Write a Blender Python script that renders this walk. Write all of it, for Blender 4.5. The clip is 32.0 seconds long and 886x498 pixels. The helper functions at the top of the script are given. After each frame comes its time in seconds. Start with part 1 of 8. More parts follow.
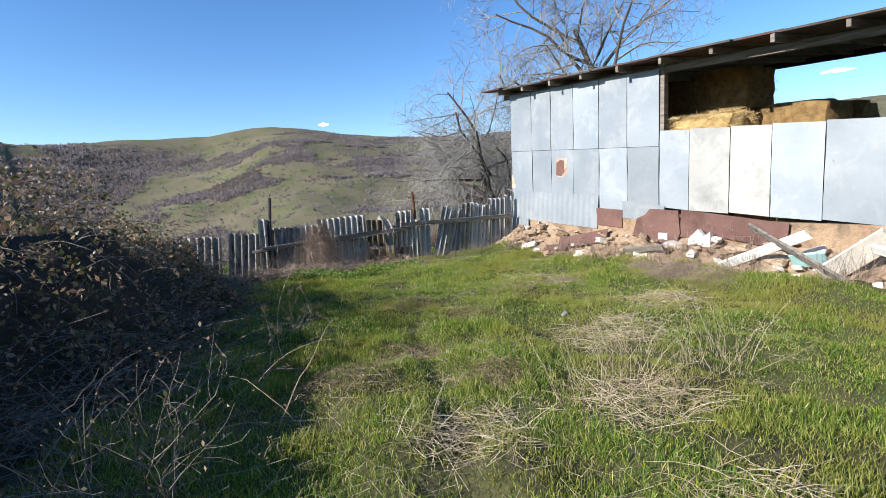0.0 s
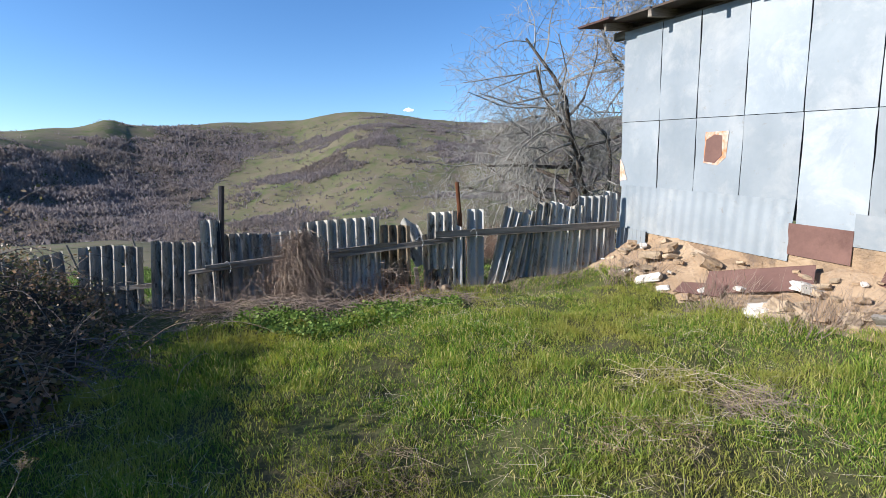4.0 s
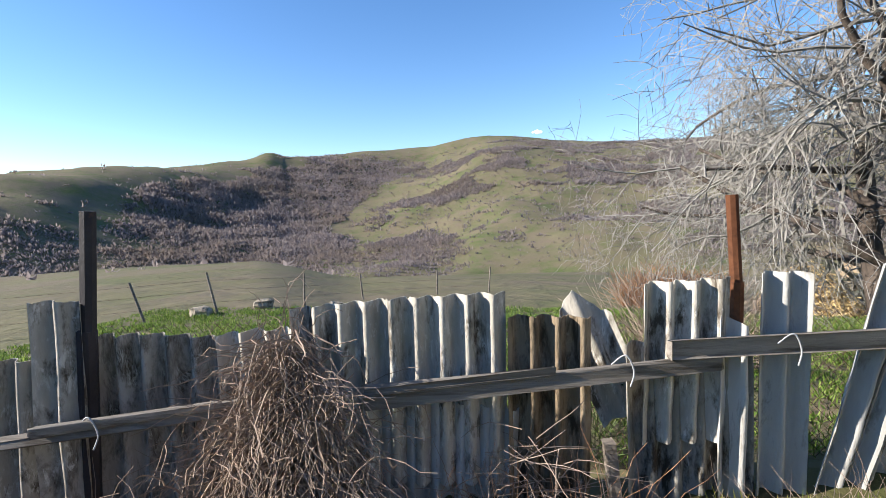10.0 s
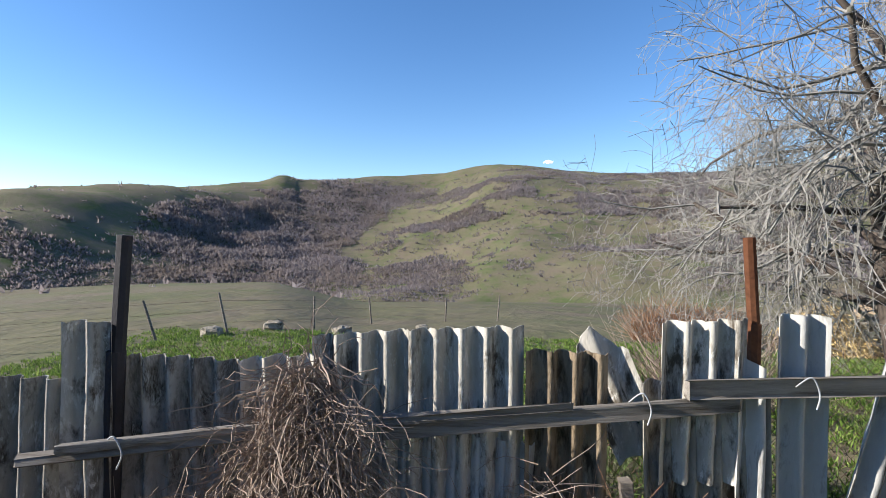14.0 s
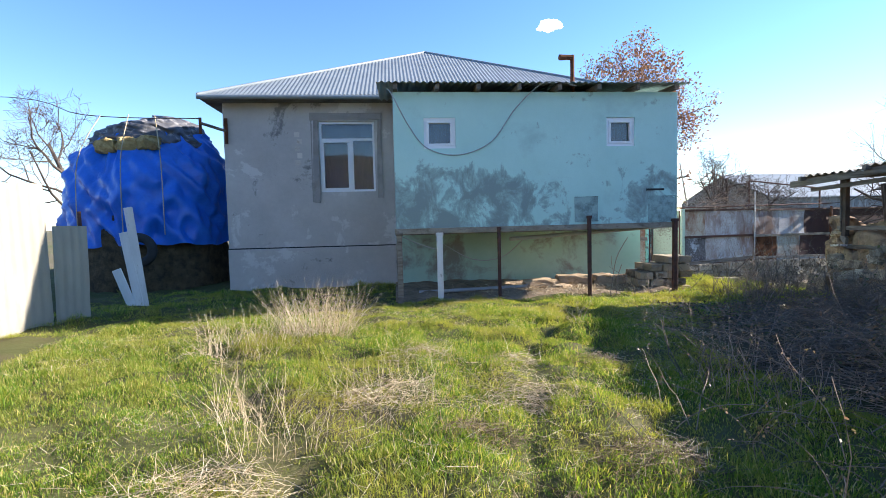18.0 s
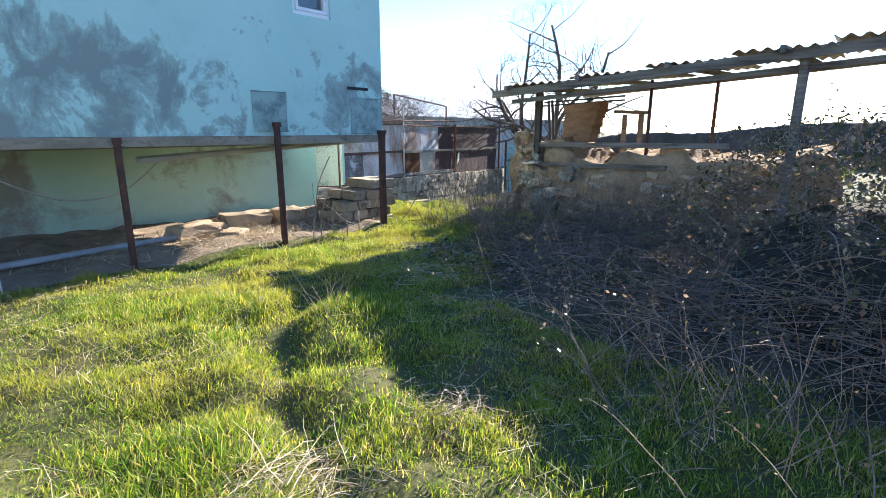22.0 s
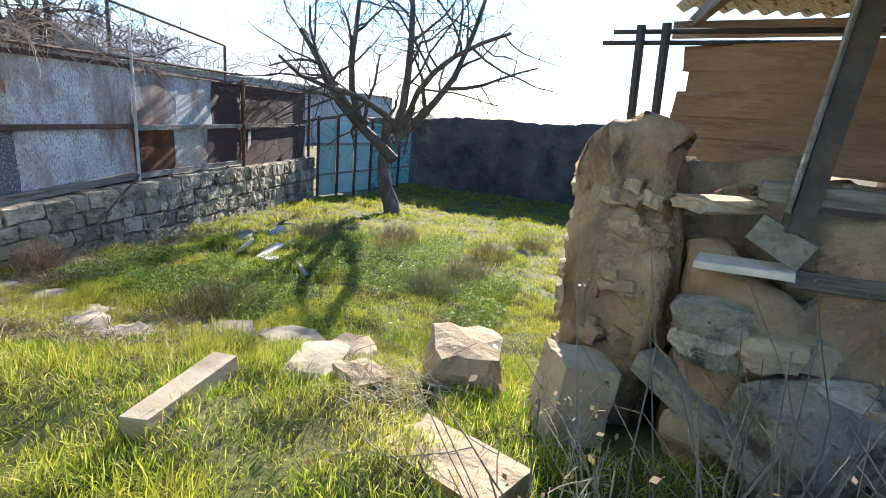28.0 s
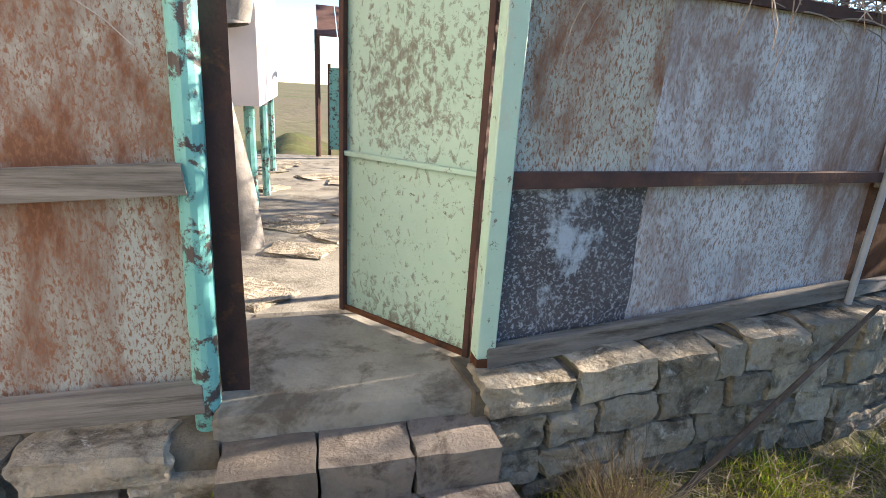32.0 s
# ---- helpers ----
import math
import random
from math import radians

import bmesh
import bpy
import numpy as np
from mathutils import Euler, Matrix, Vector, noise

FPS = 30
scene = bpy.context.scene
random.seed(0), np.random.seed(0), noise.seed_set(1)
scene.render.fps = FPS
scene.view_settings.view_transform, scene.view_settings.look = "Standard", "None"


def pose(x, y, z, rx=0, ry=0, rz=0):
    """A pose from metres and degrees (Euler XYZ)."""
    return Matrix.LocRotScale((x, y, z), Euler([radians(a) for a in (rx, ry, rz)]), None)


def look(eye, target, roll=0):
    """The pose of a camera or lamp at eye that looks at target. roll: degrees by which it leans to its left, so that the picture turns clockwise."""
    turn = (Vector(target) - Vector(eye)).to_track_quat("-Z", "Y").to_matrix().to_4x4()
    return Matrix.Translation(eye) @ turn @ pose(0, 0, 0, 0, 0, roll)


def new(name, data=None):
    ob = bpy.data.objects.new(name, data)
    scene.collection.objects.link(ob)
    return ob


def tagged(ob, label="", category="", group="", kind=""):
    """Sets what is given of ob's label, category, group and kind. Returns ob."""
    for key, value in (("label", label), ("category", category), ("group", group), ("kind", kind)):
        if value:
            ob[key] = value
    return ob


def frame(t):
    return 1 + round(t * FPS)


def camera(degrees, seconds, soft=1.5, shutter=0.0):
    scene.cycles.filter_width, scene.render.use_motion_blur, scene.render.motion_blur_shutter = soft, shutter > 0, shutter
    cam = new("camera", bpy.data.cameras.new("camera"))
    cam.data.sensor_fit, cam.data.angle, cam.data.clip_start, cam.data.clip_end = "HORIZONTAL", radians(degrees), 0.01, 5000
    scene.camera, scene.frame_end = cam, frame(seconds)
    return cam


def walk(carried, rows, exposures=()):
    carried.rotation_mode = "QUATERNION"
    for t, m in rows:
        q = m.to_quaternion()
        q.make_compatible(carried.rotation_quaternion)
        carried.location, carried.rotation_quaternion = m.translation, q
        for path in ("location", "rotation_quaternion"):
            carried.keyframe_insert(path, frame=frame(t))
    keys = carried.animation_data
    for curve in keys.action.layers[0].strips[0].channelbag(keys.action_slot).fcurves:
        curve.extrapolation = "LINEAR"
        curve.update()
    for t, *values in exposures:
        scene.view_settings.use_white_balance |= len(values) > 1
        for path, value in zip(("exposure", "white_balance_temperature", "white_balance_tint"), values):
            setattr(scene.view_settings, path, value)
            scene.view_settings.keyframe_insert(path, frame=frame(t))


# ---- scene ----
cam = camera(83.04, 32.0, soft=0.25)
PATH = [
    (0.0, pose(-0.895, 1.888, 1.532, 83.48, 2.42, -23.36)),
    (0.5, pose(-0.616, 2.513, 1.510, 84.41, 2.03, -19.88)),
    (1.0, pose(-0.395, 3.074, 1.529, 85.25, 1.54, -19.24)),
    (1.5, pose(-0.232, 3.569, 1.576, 86.13, 1.14, -17.29)),
    (2.0, pose(0.009, 4.026, 1.552, 84.05, 2.83, -23.47)),
    (2.5, pose(0.334, 4.360, 1.545, 82.62, 2.59, -30.80)),
    (3.0, pose(0.599, 4.773, 1.522, 82.40, 2.29, -28.62)),
    (3.5, pose(0.883, 5.286, 1.580, 84.19, 1.60, -21.60)),
    (4.0, pose(1.065, 5.804, 1.584, 82.23, 0.69, -14.22)),
    (4.5, pose(1.152, 6.358, 1.528, 81.83, 0.95, -10.79)),
    (6.5, pose(1.516, 8.542, 1.579, 85.52, 0.44, -6.30)),
    (7.0, pose(1.550, 9.005, 1.562, 84.71, 1.17, -4.39)),
    (7.5, pose(1.621, 9.432, 1.552, 83.45, 1.17, -2.41)),
    (8.0, pose(1.645, 9.791, 1.557, 83.15, 1.28, -1.26)),
    (8.5, pose(1.589, 10.073, 1.527, 83.20, 1.03, -3.17)),
    (9.0, pose(1.582, 10.215, 1.526, 83.88, 0.60, -2.45)),
    (9.5, pose(1.618, 10.274, 1.539, 85.12, 0.77, -0.07)),
    (10.0, pose(1.610, 10.283, 1.542, 85.02, 1.37, 0.18)),
    (10.5, pose(1.605, 10.228, 1.531, 84.83, 1.46, -0.18)),
    (11.0, pose(1.605, 10.180, 1.535, 84.54, 1.50, -1.03)),
    (11.5, pose(1.589, 10.171, 1.543, 84.53, 1.58, -1.64)),
    (12.0, pose(1.576, 10.189, 1.543, 84.32, 1.64, -1.58)),
    (12.5, pose(1.517, 10.211, 1.579, 85.20, 1.17, -0.00)),
    (13.0, pose(1.529, 10.222, 1.574, 85.55, 0.34, 0.62)),
    (13.5, pose(1.573, 10.222, 1.588, 87.49, 0.28, -4.75)),
    (15.5, pose(1.386, 9.999, 1.539, 84.23, -2.41, 70.83)),
    (16.0, pose(1.447, 9.514, 1.557, 83.61, -0.89, 106.28)),
    (16.3, pose(1.484, 9.245, 1.565, 83.30, 0.11, 127.00)),
    (16.5, pose(1.524, 9.103, 1.568, 83.07, 0.05, 140.30)),
    (17.0, pose(1.607, 8.967, 1.576, 85.16, -0.66, 167.14)),
    (17.5, pose(1.560, 8.900, 1.621, 89.26, -0.65, 176.62)),
    (18.0, pose(1.474, 8.799, 1.604, 86.62, 1.39, 174.52)),
    (18.5, pose(1.556, 8.559, 1.551, 82.11, 1.90, 171.82)),
    (19.0, pose(1.594, 8.151, 1.566, 79.62, 1.07, 167.26)),
    (19.5, pose(1.553, 7.696, 1.523, 76.29, -0.65, 159.23)),
    (20.0, pose(1.482, 7.316, 1.506, 75.50, -0.96, 147.94)),
    (20.5, pose(1.540, 6.739, 1.533, 76.57, 0.25, 139.87)),
    (21.0, pose(1.474, 6.208, 1.495, 76.18, 1.54, 138.60)),
    (21.5, pose(1.338, 5.686, 1.494, 76.83, 1.51, 134.85)),
    (22.0, pose(1.137, 5.166, 1.512, 76.65, -0.08, 131.87)),
    (22.5, pose(0.765, 4.543, 1.500, 76.16, -0.10, 133.49)),
    (23.0, pose(0.502, 3.987, 1.484, 76.74, 0.32, 134.31)),
    (23.5, pose(0.248, 3.427, 1.469, 75.84, 0.57, 135.09)),
    (24.0, pose(-0.116, 2.837, 1.469, 75.44, 0.16, 132.34)),
    (24.5, pose(-0.456, 2.284, 1.474, 74.75, 0.55, 126.52)),
    (25.0, pose(-0.937, 1.722, 1.490, 74.45, 2.16, 119.53)),
    (25.5, pose(-1.295, 1.183, 1.548, 74.00, 1.42, 111.27)),
    (27.5, pose(-3.852, -0.160, 1.508, 75.44, -1.94, 102.11)),
    (28.0, pose(-4.495, -0.444, 1.450, 74.78, -5.15, 106.80)),
    (28.5, pose(-5.209, -0.865, 1.416, 73.84, -6.35, 119.97)),
    (29.0, pose(-5.750, -1.393, 1.398, 72.46, -5.06, 132.94)),
    (29.5, pose(-6.143, -2.083, 1.379, 73.18, -2.89, 145.65)),
    (30.0, pose(-6.506, -2.603, 1.399, 74.55, -1.67, 151.58)),
    (30.5, pose(-6.875, -3.180, 1.401, 73.73, -1.27, 153.42)),
    (31.0, pose(-7.044, -3.830, 1.320, 74.35, -1.25, 158.27)),
    (31.5, pose(-7.146, -4.360, 1.265, 75.54, -2.10, 161.55)),
    (32.0, pose(-7.285, -5.075, 1.172, 72.45, -3.48, 164.84)),
]
EXPOSURE = [(0, 1.02, 6000, 10), (1, 1.12, 5950, 10), (2, 1.15, 5900, 10), (3, 0.97, 5900, 10), (4.5, 1.0, 6000, 10), (8, 1.28, 6400, 11), (13, 1.28, 6400, 11), (14.5, 0.9, 6100, 10), (16.1, 0.65, 6000, 12), (16.6, 1.35, 6200, 12), (17, 2.0, 6400, 14), (18, 1.8, 6450, 14), (20, 2.05, 6500, 13), (22, 2.15, 6300, 13), (23, 2.4, 6600, 13), (24, 2.6, 6900, 14), (25.5, 2.55, 7000, 14), (27.0, 2.3, 6600, 13), (28, 2.05, 6400, 12), (28.5, 1.55, 6100, 11), (29.1, 1.4, 6000, 11), (30.2, 1.65, 6300, 13), (31, 1.88, 6500, 13), (32, 2.05, 7200, 14)]
walk(cam, PATH, EXPOSURE)

# ---- light ----
SUN_EL, SUN_YAW = 24.0, 97.0
sun_dir = Vector((-math.sin(radians(SUN_YAW)) * math.cos(radians(SUN_EL)), math.cos(radians(SUN_YAW)) * math.cos(radians(SUN_EL)), math.sin(radians(SUN_EL))))
world = bpy.data.worlds.new("sky")
scene.world = world
world.use_nodes = True
wn = world.node_tree
wn.nodes.clear()
sky = wn.nodes.new("ShaderNodeTexSky")
sky.sky_type, sky.sun_disc = "NISHITA", False
sky.sun_elevation, sky.sun_rotation = radians(SUN_EL), radians(-SUN_YAW)
sky.air_density, sky.dust_density, sky.ozone_density, sky.altitude = 1.0, 0.08, 2.2, 900
bg = wn.nodes.new("ShaderNodeBackground")
bg.inputs["Strength"].default_value = 0.098
vivid = wn.nodes.new("ShaderNodeHueSaturation")
vivid.inputs["Saturation"].default_value = 1.2
vivid.inputs["Hue"].default_value = 0.505
wout = wn.nodes.new("ShaderNodeOutputWorld")
wn.links.new(sky.outputs[0], vivid.inputs["Color"])
wn.links.new(vivid.outputs[0], bg.inputs[0])
wn.links.new(bg.outputs[0], wout.inputs[0])
sun = bpy.data.lights.new("sun", "SUN")
sun.energy, sun.angle, sun.color = 4.8, radians(0.55), (1.0, 0.93, 0.82)
sun_ob = new("sun", sun)
sun_ob.matrix_world = look(sun_dir * 60, (0, 0, 0))


# ---- materials ----
def ramp(nt, fac, stops):
    r = nt.nodes.new("ShaderNodeValToRGB")
    e = r.color_ramp.elements
    while len(e) < len(stops):
        e.new(0.5)
    for el, (p, c) in zip(e, stops):
        el.position, el.color = p, (*c, 1)
    nt.links.new(fac, r.inputs[0])
    return r.outputs[0]


def noise_tex(nt, vec, scale, detail=4.0, rough=0.55, dist=0.0):
    n = nt.nodes.new("ShaderNodeTexNoise")
    n.inputs["Scale"].default_value, n.inputs["Detail"].default_value = scale, detail
    n.inputs["Roughness"].default_value, n.inputs["Distortion"].default_value = rough, dist
    nt.links.new(vec, n.inputs["Vector"])
    return n.outputs["Fac"]


def blend(nt, fac, a, b, mode="MIX"):
    m = nt.nodes.new("ShaderNodeMix")
    m.data_type, m.blend_type = "RGBA", mode
    for sock, v in ((m.inputs[0], fac), (m.inputs[6], a), (m.inputs[7], b)):
        if isinstance(v, (int, float)):
            sock.default_value = v
        elif isinstance(v, tuple):
            sock.default_value = (*v, 1)
        else:
            nt.links.new(v, sock)
    return m.outputs[2]


def base_mat(name):
    m = bpy.data.materials.new(name)
    m.use_nodes = True
    nt = m.node_tree
    bsdf = nt.nodes["Principled BSDF"]
    geo = nt.nodes.new("ShaderNodeNewGeometry")
    return m, nt, bsdf, geo


def stretched(nt, geo, stretch):
    mp = nt.nodes.new("ShaderNodeMapping")
    mp.inputs["Scale"].default_value = stretch
    nt.links.new(geo.outputs["Position"], mp.inputs["Vector"])
    return mp.outputs[0]


def surf(name, ca, cb, scale=3.0, stain=None, stain_scale=1.2, stain_at=0.55, stain_soft=0.08, rough=0.85, metal=0.0,
         bump=0.25, bump_scale=40.0, stretch=(1, 1, 1), stain_stretch=None, grain=0.35, vary=0.12, per_island=False, second=None, second_scale=5.0, second_at=0.6, second_soft=0.05, depth=0.01):
    """Two tones mixed at two scales, up to two stains with their own edges, fine relief."""
    m, nt, bsdf, geo = base_mat(name)
    vec = stretched(nt, geo, stretch)
    big = noise_tex(nt, vec, scale)
    fine = noise_tex(nt, vec, scale * 9, 5.0, 0.65)
    mixed = nt.nodes.new("ShaderNodeMath")
    mixed.operation = "MULTIPLY_ADD"
    nt.links.new(fine, mixed.inputs[0])
    mixed.inputs[1].default_value = grain
    nt.links.new(big, mixed.inputs[2])
    lo, hi = 0.30 + grain * 0.35, 0.70 + grain * 0.65
    col = ramp(nt, mixed.outputs[0], ((lo, ca), (min(hi, 0.99), cb)))
    svec = stretched(nt, geo, stain_stretch) if stain_stretch else vec
    if stain:
        f = noise_tex(nt, svec, stain_scale, 10.0, 0.70, 0.3)
        mask = ramp(nt, f, ((stain_at - stain_soft, (0, 0, 0)), (stain_at + stain_soft, (1, 1, 1))))
        col = blend(nt, mask, col, stain)
    if second:
        f = noise_tex(nt, svec, second_scale, 8.0, 0.74, 0.4)
        mask = ramp(nt, f, ((second_at - second_soft, (0, 0, 0)), (second_at + second_soft, (1, 1, 1))))
        col = blend(nt, mask, col, second)
    if vary:
        if per_island:
            rnd = geo.outputs["Random Per Island"]
        else:
            rnd = nt.nodes.new("ShaderNodeObjectInfo").outputs["Random"]
        shade = ramp(nt, rnd, ((0.0, (1 - vary,) * 3), (1.0, (1 + vary * 0.6,) * 3)))
        col = blend(nt, 1.0, col, shade, "MULTIPLY")
    nt.links.new(col, bsdf.inputs["Base Color"])
    bsdf.inputs["Roughness"].default_value, bsdf.inputs["Metallic"].default_value = rough, metal
    if rough >= 0.9:
        bsdf.inputs["Specular IOR Level"].default_value = 0.15
    if bump:
        b = nt.nodes.new("ShaderNodeBump")
        b.inputs["Strength"].default_value, b.inputs["Distance"].default_value = bump, depth
        nt.links.new(noise_tex(nt, vec, bump_scale, 6.0, 0.6), b.inputs["Height"])
        nt.links.new(b.outputs[0], bsdf.inputs["Normal"])
    return m


def blades(name, stops, patch=None, patch_scale=0.6, translucent=0.35, rough=0.6, through_tint=None):
    """Leaves and blades: a colour for each piece, drifting over the ground, a little light let through."""
    m, nt, bsdf, geo = base_mat(name)
    col = ramp(nt, geo.outputs["Random Per Island"], stops)
    if patch:
        f = noise_tex(nt, geo.outputs["Position"], patch_scale, 4.0)
        mask = ramp(nt, f, ((0.45, (0, 0, 0)), (0.68, (1, 1, 1))))
        col = blend(nt, mask, col, patch)
    nt.links.new(col, bsdf.inputs["Base Color"])
    bsdf.inputs["Roughness"].default_value = rough
    bsdf.inputs["Specular IOR Level"].default_value = 0.25
    tr = nt.nodes.new("ShaderNodeBsdfTranslucent")
    nt.links.new(blend(nt, 1.0, col, through_tint, "MULTIPLY") if through_tint else col, tr.inputs["Color"])
    mx = nt.nodes.new("ShaderNodeMixShader")
    mx.inputs[0].default_value = translucent
    nt.links.new(bsdf.outputs[0], mx.inputs[1])
    nt.links.new(tr.outputs[0], mx.inputs[2])
    nt.links.new(mx.outputs[0], nt.nodes["Material Output"].inputs[0])
    return m


M = {}
M["soil"] = surf("soil", (0.055, 0.062, 0.02), (0.115, 0.115, 0.042), 1.2, (0.10, 0.075, 0.045), 0.7, 0.58, 0.1, 0.95, bump=0.6, bump_scale=25, depth=0.03)
M["grass"] = blades("grass", ((0.0, (0.068, 0.145, 0.02)), (0.4, (0.155, 0.265, 0.035)), (0.75, (0.29, 0.345, 0.055)), (0.9, (0.47, 0.41, 0.16)), (1.0, (0.66, 0.55, 0.33))), (0.33, 0.315, 0.085), 0.7, 0.48, 0.6, (1.4, 1.32, 0.6))
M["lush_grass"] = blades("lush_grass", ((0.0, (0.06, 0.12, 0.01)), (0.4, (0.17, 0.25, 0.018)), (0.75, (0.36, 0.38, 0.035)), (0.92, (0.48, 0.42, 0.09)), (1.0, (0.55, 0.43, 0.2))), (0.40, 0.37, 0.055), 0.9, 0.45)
M["straw"] = blades("straw", ((0.0, (0.36, 0.27, 0.17)), (0.6, (0.55, 0.45, 0.29)), (1.0, (0.70, 0.61, 0.45))), None, translucent=0.2)
M["dead_stem"] = surf("dead_stem", (0.20, 0.145, 0.11), (0.40, 0.31, 0.245), 6, rough=0.9, bump=0, vary=0.25, per_island=True)
M["bramble_leaf"] = blades("bramble_leaf", ((0.0, (0.045, 0.058, 0.025)), (0.3, (0.11, 0.115, 0.045)), (0.5, (0.23, 0.165, 0.08)), (0.75, (0.30, 0.18, 0.11)), (1.0, (0.38, 0.28, 0.19))), None, translucent=0.28, rough=0.42)
M["weed_leaf"] = blades("weed_leaf", ((0.0, (0.05, 0.10, 0.015)), (0.6, (0.15, 0.23, 0.04)), (1.0, (0.30, 0.38, 0.09))), None)
M["brown_leaf"] = blades("brown_leaf", ((0.0, (0.16, 0.07, 0.035)), (1.0, (0.36, 0.19, 0.10))), None)
M["bark"] = surf("bark", (0.055, 0.043, 0.035), (0.15, 0.12, 0.10), 5, (0.22, 0.21, 0.17), 3, 0.62, 0.06, 0.95, bump=0.8, bump_scale=30, stretch=(1, 1, 0.3), depth=0.02)
M["bark_pale"] = surf("bark_pale", (0.20, 0.18, 0.16), (0.38, 0.35, 0.315), 7, (0.14, 0.12, 0.105), 4, 0.6, 0.08, 0.95, bump=0.6, bump_scale=30, depth=0.01)
M["slate"] = surf("slate", (0.30, 0.27, 0.225), (0.60, 0.56, 0.485), 4, (0.085, 0.068, 0.05), 8.0, 0.56, 0.06, 0.92, bump=0.5, bump_scale=60, stretch=(1, 1, 0.35), second=(0.66, 0.63, 0.57), second_scale=22, second_at=0.60, vary=0.42)
M["slate_dark"] = surf("slate_dark", (0.22, 0.195, 0.165), (0.50, 0.46, 0.40), 4, (0.075, 0.06, 0.042), 9, 0.52, 0.07, 0.95, bump=0.7, bump_scale=70, stretch=(1, 1, 0.35), second=(0.55, 0.53, 0.47), second_scale=9, second_at=0.60, vary=0.3)
M["slate_brown"] = surf("slate_brown", (0.17, 0.125, 0.08), (0.38, 0.30, 0.205), 4, (0.065, 0.048, 0.03), 9, 0.53, 0.07, 0.95, bump=0.7, bump_scale=70, stretch=(1, 1, 0.35), second=(0.42, 0.36, 0.26), second_scale=10, second_at=0.62, vary=0.2)
M["slate_new"] = surf("slate_new", (0.36, 0.35, 0.325), (0.55, 0.535, 0.50), 2, (0.17, 0.15, 0.125), 8, 0.60, 0.07, 0.92, bump=0.4, bump_scale=60, stretch=(1, 1, 0.3), vary=0.25)
M["twig_grey"] = surf("twig_grey", (0.15, 0.14, 0.125), (0.33, 0.31, 0.28), 9, rough=0.95, bump=0, vary=0.2, per_island=True)
M["wood"] = surf("wood", (0.13, 0.105, 0.085), (0.27, 0.235, 0.195), 4, (0.07, 0.055, 0.042), 3, 0.6, 0.08, 0.9, bump=0.5, bump_scale=30, stretch=(0.4, 0.4, 6), vary=0.2)
M["plank_old"] = surf("plank_old", (0.19, 0.155, 0.115), (0.34, 0.285, 0.22), 4, (0.11, 0.085, 0.06), 3, 0.6, 0.08, 0.92, bump=0.6, bump_scale=30, stretch=(1, 1, 2), vary=0.15)
M["wood_x"] = surf("wood_x", (0.15, 0.13, 0.11), (0.31, 0.28, 0.245), 4, (0.08, 0.065, 0.05), 3, 0.6, 0.08, 0.9, bump=0.5, bump_scale=30, stretch=(0.35, 6, 6), vary=0.2)
M["galv"] = surf("galvanised", (0.215, 0.24, 0.26), (0.285, 0.305, 0.32), 1.3, (0.34, 0.345, 0.345), 1.6, 0.6, 0.1, 0.55, 0.25, bump=0.12, bump_scale=9, stretch=(1, 1, 1), second=(0.22, 0.20, 0.185), second_scale=7, second_at=0.67, second_soft=0.05, vary=0.22, depth=0.02)
M["galv_cream"] = surf("galvanised_pale", (0.38, 0.365, 0.335), (0.47, 0.455, 0.415), 1.3, (0.27, 0.265, 0.25), 1.6, 0.6, 0.1, 0.55, 0.25, bump=0.12, bump_scale=9, stretch=(1, 1, 1), second=(0.22, 0.20, 0.185), second_scale=7, second_at=0.67, second_soft=0.05, vary=0.22, depth=0.02)
M["rust"] = surf("rust", (0.085, 0.032, 0.016), (0.20, 0.085, 0.042), 5, (0.05, 0.026, 0.018), 3, 0.58, 0.08, 0.9, 0.1, bump=0.4, bump_scale=60, vary=0.2)
M["rust_plate"] = surf("rust_plate", (0.10, 0.05, 0.04), (0.17, 0.09, 0.07), 2.5, (0.07, 0.032, 0.024), 1.5, 0.6, 0.08, 0.85, 0.1, bump=0.25, bump_scale=40, vary=0.1)
M["spot_rust"] = surf("spot_rust", (0.55, 0.45, 0.38), (0.62, 0.56, 0.52), 4, (0.44, 0.17, 0.05), 5, 0.52, 0.1, 0.7, 0.1, bump=0.1)
M["plaster_grey"] = surf("plaster_grey", (0.40, 0.37, 0.34), (0.52, 0.485, 0.45), 1.1, (0.58, 0.55, 0.515), 0.55, 0.57, 0.012, 0.95, bump=0.5, bump_scale=45, second=(0.21, 0.20, 0.19), second_scale=0.9, second_at=0.62, second_soft=0.03, depth=0.012, vary=0)
M["plaster_green"] = surf("plaster_green", (0.42, 0.64, 0.585), (0.49, 0.71, 0.655), 0.9, (0.39, 0.57, 0.53), 0.6, 0.6, 0.06, 0.9, bump=0.3, bump_scale=30, depth=0.01, vary=0)
M["plaster_low"] = surf("plaster_low", (0.34, 0.52, 0.43), (0.44, 0.61, 0.52), 0.9, (0.27, 0.27, 0.235), 0.9, 0.57, 0.06, 0.9, bump=0.3, bump_scale=30, depth=0.01, vary=0)
M["band_grey"] = surf("band_grey", (0.27, 0.25, 0.235), (0.36, 0.335, 0.31), 3, (0.22, 0.205, 0.19), 2, 0.6, 0.08, 0.95, bump=0.3, bump_scale=40, vary=0.15)
M["patch_cement"] = surf("patch_cement", (0.26, 0.375, 0.355), (0.37, 0.50, 0.47), 4, (0.17, 0.23, 0.22), 7, 0.55, 0.1, 0.95, bump=0.5, bump_scale=40, vary=0.1)
